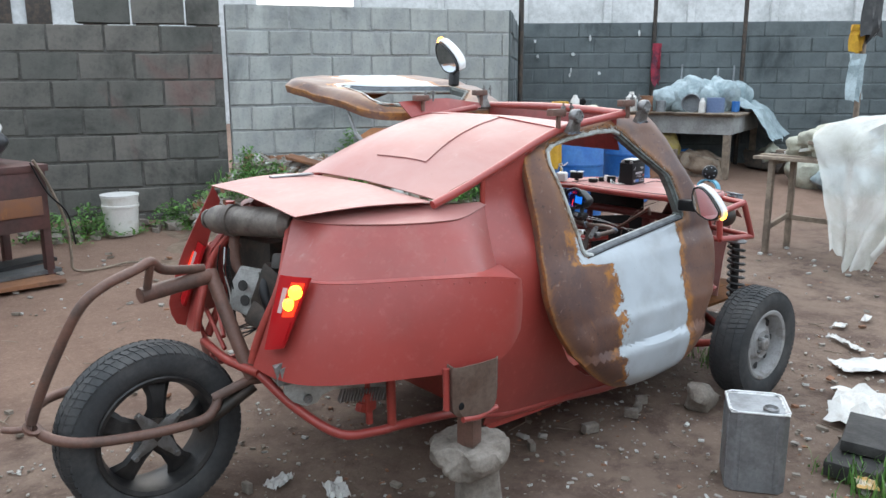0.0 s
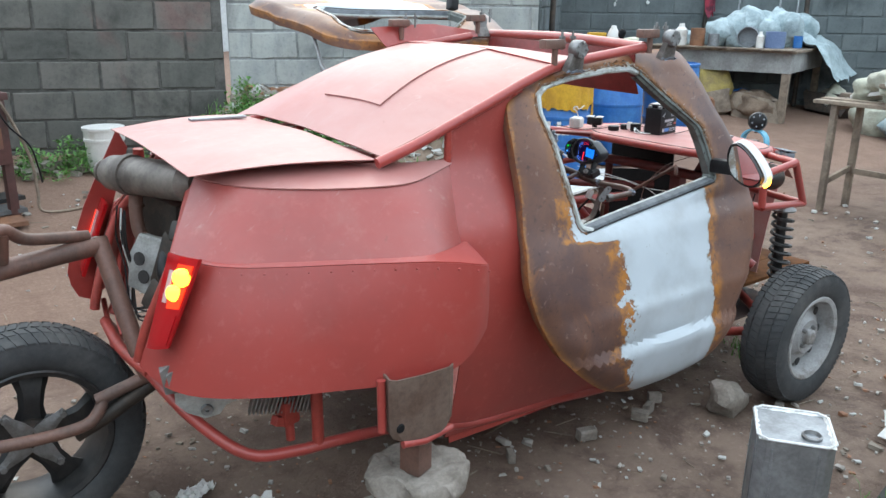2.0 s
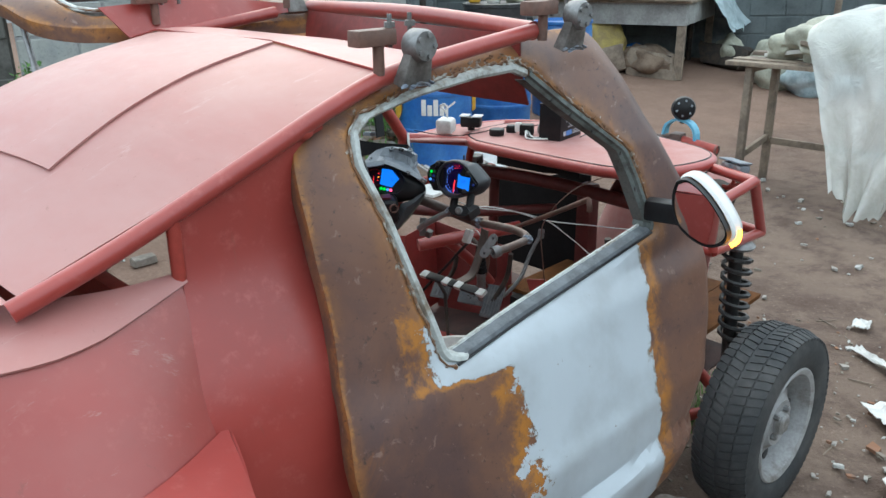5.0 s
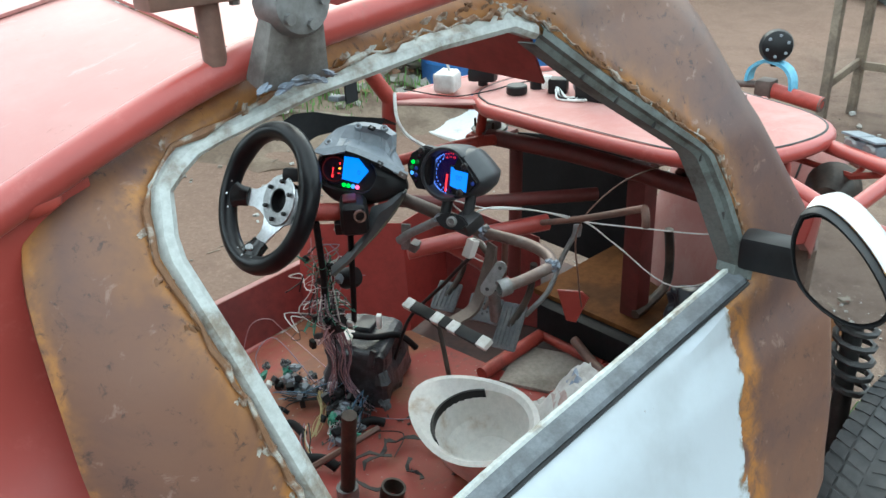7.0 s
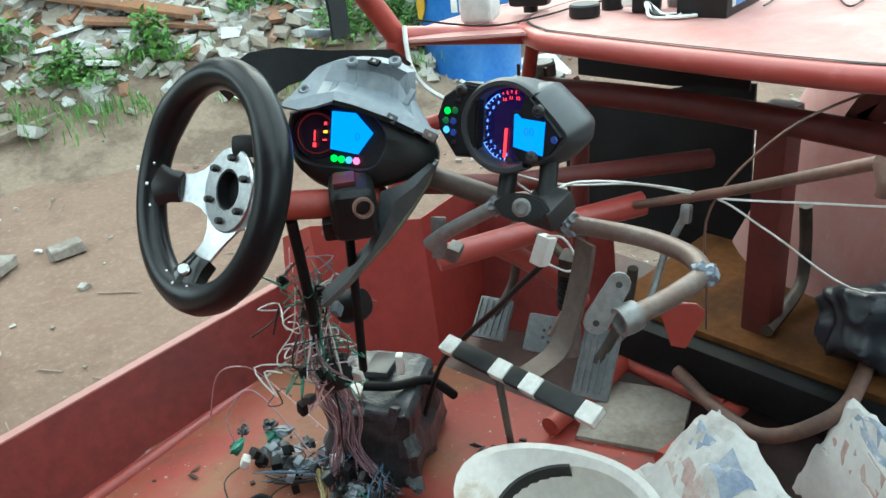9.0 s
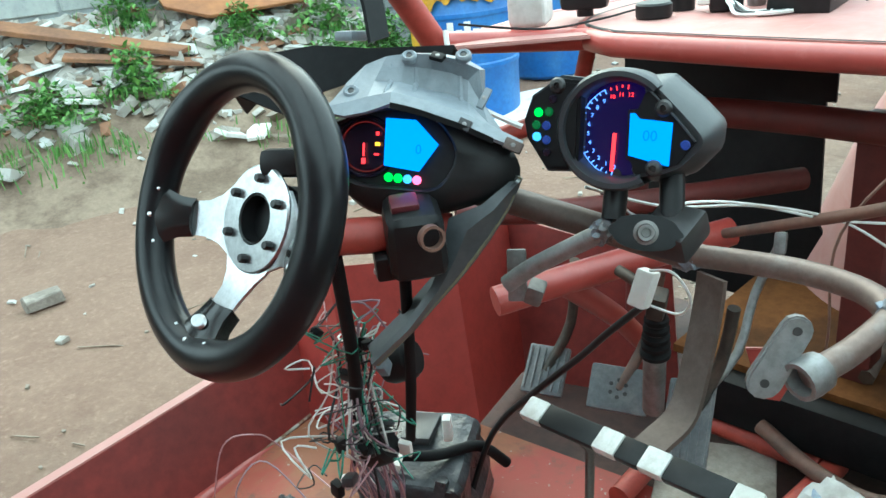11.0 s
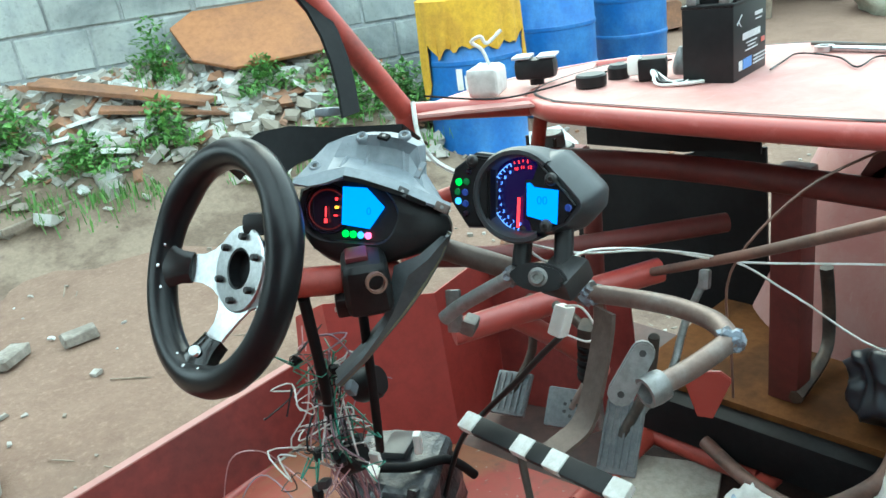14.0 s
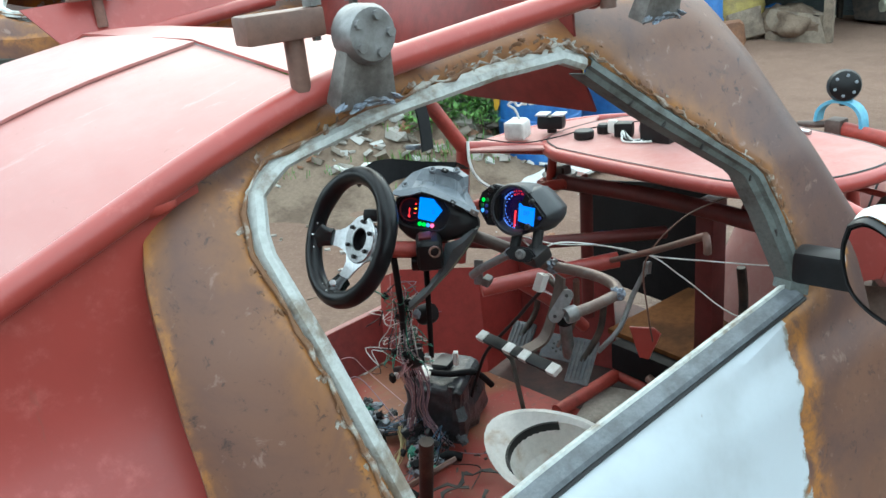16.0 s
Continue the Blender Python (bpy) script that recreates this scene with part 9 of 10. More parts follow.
# loose brick bits
for i, (x, y, s) in enumerate(((0.21, 2.55, 0.13), (-0.04, 2.6, 0.15), (-0.32, 1.86, 0.14), (0.02, -0.52, 0.07), (-0.28, -0.5, 0.08), (0.1, -0.5, 0.06), (-0.64, -0.45, 0.05), (-1.83, 0.05, 0.05), (0.2, -0.45, 0.06))):
    bm = B()
    chunk(bm, (x, y, ground_z(x, y) + 0.02), (s, s * 0.55, 0.045), i + 30, (0, 0, 40 * i), 0.06)
    solo("brick_bit", bm, CONCRETE, "small broken grey brick piece on the bare earth", "brick piece", "brick bits", smooth=20)
items = []
rr = random.Random(77)
for i in range(900):
    x, y = rr.uniform(-3, 4.5), rr.uniform(-2, 4.2)
    s = rr.choice((0.008, 0.011, 0.014, 0.02, 0.028))
    items.append(((x, y, ground_z(x, y) + s * 0.2), (s * rr.uniform(0.8, 2.0), s, s * 0.6), (rr.uniform(-20, 20), 0, rr.uniform(0, 180)), i))
for i in range(2600):
    x, y = rr.uniform(-2.6, 2.2), rr.uniform(-1.9, 0.9)
    s = rr.choice((0.004, 0.006, 0.008, 0.012))
    items.append(((x, y, ground_z(x, y) + s * 0.2), (s * rr.uniform(0.8, 2.4), s, s * 0.6), (rr.uniform(-20, 20), 0, rr.uniform(0, 180)), i + 5000))
scatter_mesh("gravel", items, RUBBLE, "small stones and crumbs strewn over the earth", "gravel")

items = []
for i in range(150):
    x, y = rr.uniform(-2.6, 2.5), rr.choice((rr.uniform(-1.9, -0.2), rr.uniform(1.2, 3.6)))
    items.append(((x, y, ground_z(x, y) + 0.003), (rr.uniform(0.04, 0.14), 0.004, 0.004), (0, rr.uniform(-4, 4), rr.uniform(0, 180)), i + 9000))
scatter_mesh("twigs", items, TIMBER, "thin dry twigs and straws strewn over the earth", "twigs")
# ---------------------------------------------------------------- heap, weeds and what stands in the yard
bm = B()
rows = []
for i in range(41):
    u = -0.7 + 4.0 * i / 40
    row = []
    for j in range(23):
        d = -0.05 + 1.7 * j / 22
        p = W_AT + W_ALONG * u - W_BACK * d
        row.append(V(p.x, p.y, pile_z(p.x, p.y) + 0.05 * noise.noise(V(u * 3, d * 3, 0)) - 0.03 - 0.05 * max(0, d - 1.3)))
    rows.append(row)
sheet(bm, rows, 0.02)
stuff("rubble_heap", bm, HEAP, "low heap of grey soil and rubble against the wall", "rubble", 60)
items = []
rr = random.Random(8)
for i in range(2600):
    u, d = rr.uniform(-0.4, 3.1), abs(rr.gauss(0.3, 0.36))
    if d > 1.12:
        continue
    p = W_AT + W_ALONG * u - W_BACK * d
    s = rr.choice((0.025, 0.035, 0.05, 0.07, 0.1))
    items.append(((p.x, p.y, pile_z(p.x, p.y) + s * 0.15), (s * rr.uniform(0.8, 1.7), s * rr.uniform(0.6, 1.2), s * rr.uniform(0.25, 0.6)), (rr.uniform(-35, 35), rr.uniform(-35, 35), rr.uniform(0, 180)), i))
scatter_mesh("rubble", items, RUBBLE, "broken concrete, plaster and tile pieces heaped up", "rubble")
PANEL = two_tone("orange_brown_board", (0.36, 0.15, 0.06), (0.28, 0.12, 0.055), 3, rough=(0.55, 0.8), bump=0.1)


def lay(name, outline, th, m, mat, label, cat, group=""):
    bm = B()
    prism(bm, outline, th, m, 0.003)
    return solo(name, bm, mat, label, cat, group)


lay("leaning_board", [(-0.42, -0.2), (-0.2, -0.32), (0.35, -0.3), (0.5, -0.05), (0.36, 0.26), (-0.3, 0.26), (-0.5, 0.1)], 0.02, pose(2.05, 4.0, 1.0, 38, 0, -22), PANEL, "large orange-brown board leaning on the rubble heap", "board")
lay("plank", [(-0.5, -0.07), (0.45, -0.06), (0.5, 0.05), (-0.48, 0.07)], 0.025, pose(1.17, 4.03, 0.78, 12, 14, -38), PLANK, "long brown plank lying across the rubble", "plank", "planks on the heap")
lay("plank", [(-0.35, -0.05), (0.35, -0.05), (0.35, 0.04), (-0.35, 0.05)], 0.02, pose(1.3, 3.85, 0.66, 10, 10, -30), PLANK, "shorter brown plank below the long one", "plank", "planks on the heap")
lay("timber_beam", [(-0.42, -0.03), (0.42, -0.025), (0.42, 0.03), (-0.42, 0.03)], 0.04, pose(1.6, 3.2, 0.22, 0, 4, -55), TIMBER, "pale weathered timber lying at the heap's foot", "timber")
lay("timber_beam", [(-0.5, -0.02), (0.5, -0.02), (0.5, 0.02), (-0.5, 0.02)], 0.03, pose(0.75, 3.72, 0.34, 0, -4, 12), TIMBER, "thin pale stick lying along the heap's foot", "timber")
rr = random.Random(31)
for i, (x, y, s, rz) in enumerate(((1.02, 4.38, 0.16, 10), (0.96, 3.78, 0.2, 60), (2.3, 3.95, 0.2, 0), (0.9, 4.05, 0.18, 130), (0.75, 4.0, 0.14, 80), (1.75, 3.9, 0.12, 20), (1.5, 4.1, 0.13, 50), (1.43, 3.24, 0.13, 10), (1.55, 3.17, 0.12, 40), (2.05, 3.62, 0.12, 70), (1.2, 4.2, 0.12, 15), (2.5, 3.6, 0.14, 25))):
    lay("slab_piece", [(-0.5 * s, -0.4 * s), (0.45 * s, -0.5 * s), (0.55 * s, 0.3 * s), (0.1 * s, 0.5 * s), (-0.5 * s, 0.35 * s)], 0.02, pose(x, y, pile_z(x, y) + 0.035, rr.uniform(-10, 40), rr.uniform(-20, 20), rz), PAPER, "broken white slab piece on the rubble", "slab", "slab pieces")
lay("white_sheet", [(-0.55, -0.2), (0.3, -0.3), (0.6, 0.0), (0.3, 0.28), (-0.5, 0.2)], 0.02, pose(2.75, 2.62, ground_z(2.7, 2.6) + 0.02, 0, -4, 10), PAPER, "white sheet of board lying on the earth", "sheet")
bm = B()
lathe(bm, [(0, 0), (0.1, 0.0), (0.17, 0.05), (0.185, 0.075), (0.175, 0.078), (0.1, 0.02), (0, 0.015)], 24, pose(0.18, 3.98, ground_z(0.2, 4) + 0.02, 14, 0, 0))
solo("basin", bm, two_tone("faded_blue_plastic", (0.1, 0.2, 0.3), (0.16, 0.26, 0.34), 6, rough=(0.4, 0.6)), "faded blue plastic basin lying by the weeds", "basin")
wire("hose_pipe", [(-0.4, 3.2, 0.15), (-0.1, 3.5, 0.17), (0.2, 3.75, 0.2), (0.5, 3.75, 0.22)], 0.012, TIMBER, "pale hose lying on the earth", "hose")

tufts, blades = [], []
rr = random.Random(15)
for x, y, r, h in ((0.4, 4.38, 0.2, 0.26), (0.55, 4.12, 0.2, 0.22), (0.3, 4.2, 0.18, 0.2), (1.45, 4.18, 0.14, 0.3), (1.22, 3.72, 0.16, 0.2), (2.5, 3.3, 0.22, 0.2), (2.2, 3.3, 0.2, 0.16), (1.9, 3.75, 0.16, 0.16), (0.8, 3.8, 0.2, 0.14), (2.35, 3.55, 0.2, 0.2), (2.65, 3.35, 0.2, 0.22)):
    tufts.append(((x, y, pile_z(x, y)), r, h, 700, rr.randrange(9999)))
    blades.append(((x, y, pile_z(x, y)), r * 1.6, h * 0.45, 110, rr.randrange(9999)))
for x, y in ((0.75, 3.62), (1.0, 3.5), (0.5, 3.75), (1.9, 3.1), (2.3, 3.05)):
    blades.append(((x, y, pile_z(x, y)), 0.42, 0.08, 230, rr.randrange(9999)))
for x, y, r, h in ((0.0, 4.62, 0.22, 0.28), (0.15, 4.7, 0.2, 0.34), (-0.25, 4.75, 0.2, 0.2), (-1.0, 4.85, 0.24, 0.22), (-0.85, 4.75, 0.2, 0.18), (-1.35, 4.75, 0.24, 0.2)):
    tufts.append(((x, y, ground_z(x, y)), r, h, 520, rr.randrange(9999)))
for x, y in ((0.3, -1.63), (0.22, -1.55), (1.05, -0.35), (1.25, -0.42), (0.1, -1.72), (0.62, -1.7)):
    blades.append(((x, y, 0), 0.12, 0.1, 110, rr.randrange(9999)))
leaf_mesh("weeds", tufts, LEAF, "green leafy weeds growing along the walls and heap", "weeds")
leaf_mesh("grass", blades, LEAF, "thin green grass in tufts", "grass", True)
items = []
for i in range(60):
    x, y = rr.uniform(-1.6, 0.1), rr.uniform(4.6, 4.95)
    s = rr.uniform(0.05, 0.12)
    items.append(((x, y, ground_z(x, y) + s * 0.3), (s, s * 0.8, s * 0.6), (rr.uniform(-20, 20), 0, rr.uniform(0, 180)), i))
scatter_mesh("wall_foot_stones", items, CONCRETE, "stones lying along the wall's foot", "stones")


SACKCREAM = two_tone("cream_cloth", (0.68, 0.66, 0.52), (0.52, 0.5, 0.38), 8, rough=(0.8, 0.95), bump=0.3)


def build_drum(x, y, label, cloth=False, marks=False):
    t = thing("drum", label, "drum", (x, y, ground_z(x, y) - 0.01), group="blue drums")
    bm = B()
    lathe(bm, [(0, 0), (0.27, 0), (0.285, 0.02), (0.285, 0.1), (0.29, 0.3), (0.296, 0.31), (0.296, 0.33), (0.29, 0.34), (0.292, 0.58), (0.298, 0.59), (0.298, 0.61), (0.292, 0.62), (0.285, 0.86), (0.275, 0.89), (0.29, 0.9), (0.29, 0.925), (0.27, 0.93), (0.262, 0.9), (0, 0.9)], 40)
    part("drum_body", bm, BLUE, t)
    if marks:
        for i, (a0, a1, z0, z1) in enumerate(((206, 213, 0.45, 0.57), (215, 222, 0.45, 0.53), (224, 231, 0.45, 0.57), (233, 240, 0.45, 0.53), (242, 246, 0.45, 0.53))):
            bm = B()
            rows = [[(0.2945 * math.cos(radians(a)), 0.2945 * math.sin(radians(a)), z) for z in (z0, z1)] for a in np.linspace(a0, a1, 4)]
            sheet(bm, rows, 0.001)
            part("print_bar", bm, WHITE, t)
    if cloth:
        c = thing("draped_cloth", "yellow cloth with brown patches draped over a blue drum", "cloth", (x, y, ground_z(x, y)))
        bm = B()
        rows = []
        for i in range(49):
            a = radians(150 + 170 * i / 48)
            row = []
            drop = 0.27 + 0.12 * noise.noise(V(i * 0.23, 1.0, 0)) + (0.22 if i < 7 or i > 43 else 0)
            for j in range(9):
                s = j / 8
                rad = 0.302 + 0.012 * math.sin(i * 1.1) * s + 0.03 * s * abs(noise.noise(V(i * 0.4, s, 3)))
                row.append((rad * math.cos(a), rad * math.sin(a), 0.935 - drop * s))
            rows.append(row)
        sheet(bm, rows, 0.004)
        part("hanging_skirt", bm, YELLOW, c)
        bm = B()
        lathe(bm, [(0, 0.945), (0.15, 0.948), (0.28, 0.942), (0.304, 0.932)], 36)
        part("cloth_top", bm, YELLOW, c)
    return t


build_drum(2.83, 2.91, "blue plastic drum with white print under a yellow cloth", True, True)
build_drum(3.85, 3.16, "blue plastic drum standing behind another")
build_drum(5.07, 3.4, "blue plastic drum by the far table")

dz = ground_z(3.85, 3.16) + 0.87
bm = B()
lathe(bm, [(0, 0), (0.25, 0), (0.265, 0.03), (0.275, 0.26), (0.285, 0.265), (0.285, 0.29), (0.26, 0.295), (0, 0.29)], 32, pose(3.85, 3.2, dz))
solo("lidded_tub", bm, GREYDARK, "dark lidded tub standing on a blue drum", "tub")
dz += 0.292
bm = B()
lathe(bm, [(0, 0), (0.055, 0), (0.062, 0.02), (0.06, 0.1), (0.045, 0.14), (0.028, 0.165), (0.026, 0.185), (0, 0.187)], 18, pose(3.861, 3.234, dz))
solo("jug", bm, WHITE, "white plastic jug standing on the lidded tub", "jug")
bm = B()
blob(bm, V(3.911, 3.184, dz + 0.1), (0.1, 0.1, 0.1), 0.5, 3, 5)
solo("black_rag", bm, MATT_BLACK, "small black rag hung over the jug", "rag", smooth=50)
bm = B()
box(bm, (3.751, 3.358, dz + 0.095), (0.18, 0.11, 0.04), (0, 0, -35), 0.01)
box(bm, (3.751, 3.358, dz + 0.04), (0.1, 0.07, 0.08), (0, 0, -35), 0.02)
solo("yellow_box", bm, YELLOW, "yellow plastic box on the lidded tub", "box")
bm = B()
for q in blob(bm, V(3.972, 3.103, dz + 0.035), (0.2, 0.16, 0.09), 0.5, 4, 9):
    q.co.z = max(q.co.z, dz)
solo("crumpled_cloth", bm, SACKCREAM, "crumpled cream cloth on the lidded tub", "cloth", smooth=50)

# bucket by the dark wall
bk = thing("bucket", "dirty white plastic bucket standing by the block wall", "bucket", (-0.75, 4.72, ground_z(-0.75, 4.72) - 0.005))
bm = B()
lathe(bm, [(0, 0), (0.135, 0), (0.142, 0.01), (0.158, 0.26), (0.166, 0.262), (0.166, 0.285), (0.16, 0.287), (0.162, 0.35), (0.17, 0.352), (0.17, 0.372), (0.158, 0.372), (0.15, 0.3), (0.134, 0.02), (0, 0.015)], 36)
part("bucket_body", bm, WHITE, bk)
bm = B()
lathe(bm, [(0.16, 0.366), (0.172, 0.366), (0.172, 0.378), (0.15, 0.38), (0, 0.374)], 32)
part("bucket_lid", bm, PAPER, bk)

# maroon work desk with bags
dk = thing("work_desk", "old maroon steel desk with worn legs", "desk", (-1.62, 3.7, ground_z(-1.6, 3.7)), 14)
bm = B()
box(bm, (-0.75, 0.35, 0.86), (1.55, 0.78, 0.05), (0, 0, 0), 0.006)
part("desk_top", bm, DARKRED, dk)
bm = B()
box(bm, (-0.75, -0.02, 0.62), (1.5, 0.02, 0.44), (0, 0, 0), 0.003)
part("front_panel", bm, DARKRED, dk)
bm = B()
box(bm, (-0.3, -0.035, 0.58), (0.5, 0.015, 0.14), (0, 0, 0), 0.003)
part("drawer", bm, RUST, dk, "rusty drawer front")
bm = B()
box(bm, (0.0, 0.35, 0.62), (0.02, 0.72, 0.44), (0, 0, 0), 0.003)
part("side_panel", bm, DARKRED, dk)
for x, y in ((-0.02, 0.02), (-0.02, 0.68), (-1.45, 0.02), (-1.45, 0.68)):
    bm = B()
    box(bm, (x, y, 0.41), (0.06, 0.06, 0.86), (0, 0, 0), 0.005)
    part("leg", bm, DARKRED, dk)
bm = B()
bg = blob(bm, (-1.98, 3.92, 1.2), (0.42, 0.34, 0.3), 0.4, 4, 21, (0, 0, 20), 2)
solo("refuse_bag", bm, FILM, "black plastic bag full of rubbish on the desk", "bag")
bm = B()
blob(bm, (-1.93, 3.95, 1.32), (0.2, 0.2, 0.2), 0.5, 4, 25, (0, 0, 20), 3)
solo("paper_bundle", bm, PAPER, "crumpled white paper stuffed in the bag", "paper")
wire("hanging_cable", [(-1.7, 3.62, 1.1), (-1.6, 3.66, 0.9), (-1.5, 3.68, 0.6), (-1.48, 3.7, 0.35), (-1.47, 3.7, 0.22), (-1.3, 3.72, 0.19), (-1.0, 3.75, 0.2), (-0.8, 3.5, 0.18)], 0.011, TIMBER, "pale cable hanging off the desk to the ground")
wire("hanging_cable", [(-1.72, 3.62, 1.08), (-1.62, 3.64, 0.85), (-1.5, 3.66, 0.7), (-1.46, 3.68, 0.55), (-1.44, 3.7, 0.42)], 0.007, BLACK, "black cable hanging off the desk")
for i in range(3):
    lay("scrap_board", [(-0.35, -0.12), (0.35, -0.1), (0.33, 0.12), (-0.35, 0.1)], 0.03, pose(-1.95 + 0.03 * i, 3.55 + 0.2 * i, ground_z(-1.9, 3.6) + 0.02 + 0.035 * i, 0, 0, 8 * i), (PLANK, two_tone("grey_board", (0.1, 0.1, 0.1), (0.16, 0.16, 0.16), 6), BLACKMETAL)[i], "dark scrap board lying under the desk", "board", "scrap boards")

# bench of rough timber with plastic over it
bh = thing("timber_bench", "rough timber bench with slatted top", "bench")
for x, y in ((4.2, 1.03), (4.55, 0.99), (4.25, -0.55), (4.62, -0.6)):
    bm = B()
    box(bm, (x, y, 0.45), (0.055, 0.05, 0.92), (0, 0, 0), 0.005)
    part("leg", bm, TIMBER, bh)
for p, q in (((4.2, 1.03, 0.24), (4.55, 0.99, 0.34)), ((4.55, 0.99, 0.31), (4.62, -0.6, 0.31)), ((4.2, 1.03, 0.88), (4.55, 0.99, 0.9)), ((4.25, -0.55, 0.3), (4.62, -0.6, 0.3))):
    bm = B()
    d = Vector(q) - Vector(p)
    box(bm, (Vector(p) + Vector(q)) / 2, (d.length, 0.03, 0.05), (0, -math.degrees(math.atan2(d.z, d.xy.length)), math.degrees(math.atan2(d.y, d.x))), 0.004)
    part("rail", bm, TIMBER, bh)
for i, (dx, z) in enumerate(((0.02, 0.92), (0.14, 0.93), (0.3, 0.92), (0.45, 0.95))):
    bm = B()
    box(bm, (4.2 + dx, 0.25, z), (0.1, 1.9, 0.03), (0, 0, 2), 0.004)
    part("slat", bm, TIMBER, bh)
for i, (x, y, z, ln, rz) in enumerate(((4.4, 0.8, 1.0, 0.6, 60), (4.35, 0.7, 1.05, 0.5, 20))):
    bm = B()
    box(bm, (x, y, z), (ln, 0.09, 0.03), (8 * i, 10, rz), 0.004)
    solo("offcut", bm, TIMBER if i % 2 else PAPER, "timber offcut lying on the bench", "offcut", "offcuts")


def make_film():
    M = Mat("milky_plastic_sheet", 0.35)
    M.color(M.mix(M.ramp(M.noise(3, 6, 0.7, 0.6), 0.4, 0.7), (0.86, 0.87, 0.83), (0.7, 0.71, 0.65)))
    M.b.inputs["Alpha"].default_value = 0.42
    M.bump(M.noise(5, 5, 0.6, 1.2), 0.7, 0.05)
    M.bump(M.noise(22, 4, 0.6, 0.8), 0.4, 0.01)
    return M.m


bm = B()
rows = []
for i in range(33):
    u = i / 32
    row = []
    for j in range(25):
        v = j / 24
        y = 0.62 - 1.35 * u
        fold = 0.05 * math.sin(u * 21 + v * 2 + 2 * noise.noise(V(u * 3, v * 4, 1))) * v + 0.05 * noise.noise(V(u * 9, v * 5, 2)) + 0.02 * noise.noise(V(u * 20, v * 14, 4))
        if v < 0.35:
            s = v / 0.35
            row.append(V(4.72 - 0.62 * s, y, 1.26 - 0.1 * s * s + 0.1 * math.sin(math.pi * u) + 0.09 * noise.noise(V(u * 5, v * 9, 5))))
        else:
            s = (v - 0.35) / 0.65
            narrow = 1 - 0.72 * s
            low = 0.04 + (0.3 * abs(u - 0.45) if u < 0.2 or u > 0.8 else 0)
            row.append(V(4.1 - 0.12 * s - fold * 1.2 - 0.22 * s * s, 0.1 + (y - 0.1) * narrow - 0.06 * s, 1.16 - (1.12 - low - 0.09 * noise.noise(V(u * 14, 0, 3))) * s + 0.05 * noise.noise(V(u * 7, s * 3, 8)) * (1 - s)))
    rows.append(row)
sheet(bm, rows, 0.003)
solo("plastic_sheet", bm, make_film(), "milky plastic sheet draped over the bench to the ground", "sheet", smooth=60)

# far table with its clutter
TX, TY, TR = 7.75, 3.62, 18
tb = thing("work_table", "large weathered wooden work table heaped with clutter", "table", (TX, TY, ground_z(TX, TY)), TR)
bm = B()
box(bm, (1.1, 0.95, 0.94), (2.5, 2.15, 0.035), (0, 0, 0), 0.008)
for b_ in range(5):
    box(bm, (-0.1 + 0.02 * (b_ % 2), 0.1 + 0.43 * b_, 0.965), (0.3, 0.4, 0.016), (0, 1.5 * (b_ % 3) - 1, 3 * (b_ % 2)), 0.003)
part("table_top", bm, TIMBER, tb)
for c, s in (((1.05, -0.04, 0.79), (2.2, 0.03, 0.27)), ((-0.05, 0.95, 0.79), (0.03, 2.0, 0.27))):
    bm = B()
    box(bm, c, s, (0, 0, 0), 0.005)
    part("apron", bm, two_tone("pale_board", (0.42, 0.43, 0.42), (0.3, 0.3, 0.29), 4, rough=(0.7, 0.9)), tb, "pale board apron")
for x, y in ((0, 0), (1.9, 0), (0, 1.9), (1.9, 1.9)):
    bm = B()
    box(bm, (x, y, 0.46), (0.1, 0.1, 0.94), (0, 0, 0), 0.008)
    part("leg", bm, TIMBER, tb)
TM = pose(TX, TY, ground_z(TX, TY) + 0.97, 0, 0, TR)
CLOUDY = two_tone("grey_plastic_wrap", (0.47, 0.57, 0.6), (0.3, 0.385, 0.41), 6, rough=(0.35, 0.55), bump=0.3, bscale=20, bdist=0.02)
for i, (u, v, w, d_, h, rz, sd) in enumerate(((0.5, 0.78, 0.5, 0.42, 0.56, 20, 1), (0.45, 1.06, 0.4, 0.34, 0.4, -30, 2), (0.7, 0.55, 0.45, 0.4, 0.5, 60, 3), (0.95, 0.3, 0.62, 0.44, 0.5, 35, 4), (1.5, 0.25, 0.6, 0.5, 0.46, 10, 5), (0.5, 1.5, 0.5, 0.36, 0.2, 0, 6), (1.1, 0.95, 0.7, 0.6, 0.4, 50, 7), (2.15, 0.05, 0.6, 0.34, 0.24, 15, 8))):
    bm = B()
    p = TM @ V(u, v, h * 0.42)
    for q in blob(bm, p, (w, d_, h), 0.4, 5, sd * 5, (0, 0, rz), 1.8):
        d = (q.co - p).normalized()
        w_ = V(q.co.x * 3.0, q.co.y * 3.0, q.co.z * 1.3)
        q.co += d * (0.13 * (0.3 - abs(noise.noise(w_ + V(sd, 0, 0)))) + 0.06 * (0.3 - abs(noise.noise(w_ * 2.6))) + 0.015 * noise.noise(q.co * 18))
    solo("wrapped_sack", bm, CLOUDY, "bundle wrapped in cloudy grey plastic on the table", "bundle", "wrapped bundles", smooth=60)
for u, v, h in ((0.75, 0.95, 0.72), (0.9, 0.42, 0.66), (1.0, 0.2, 0.7)):
    bm = B()
    tube(bm, [TM @ V(u, v, 0.0), TM @ V(u + 0.03, v, h)], 0.014, 6)
    solo("rod", bm, TIN, "thin grey rod standing among the bundles", "rod", "rods on the table")
bm = B()
rows = []
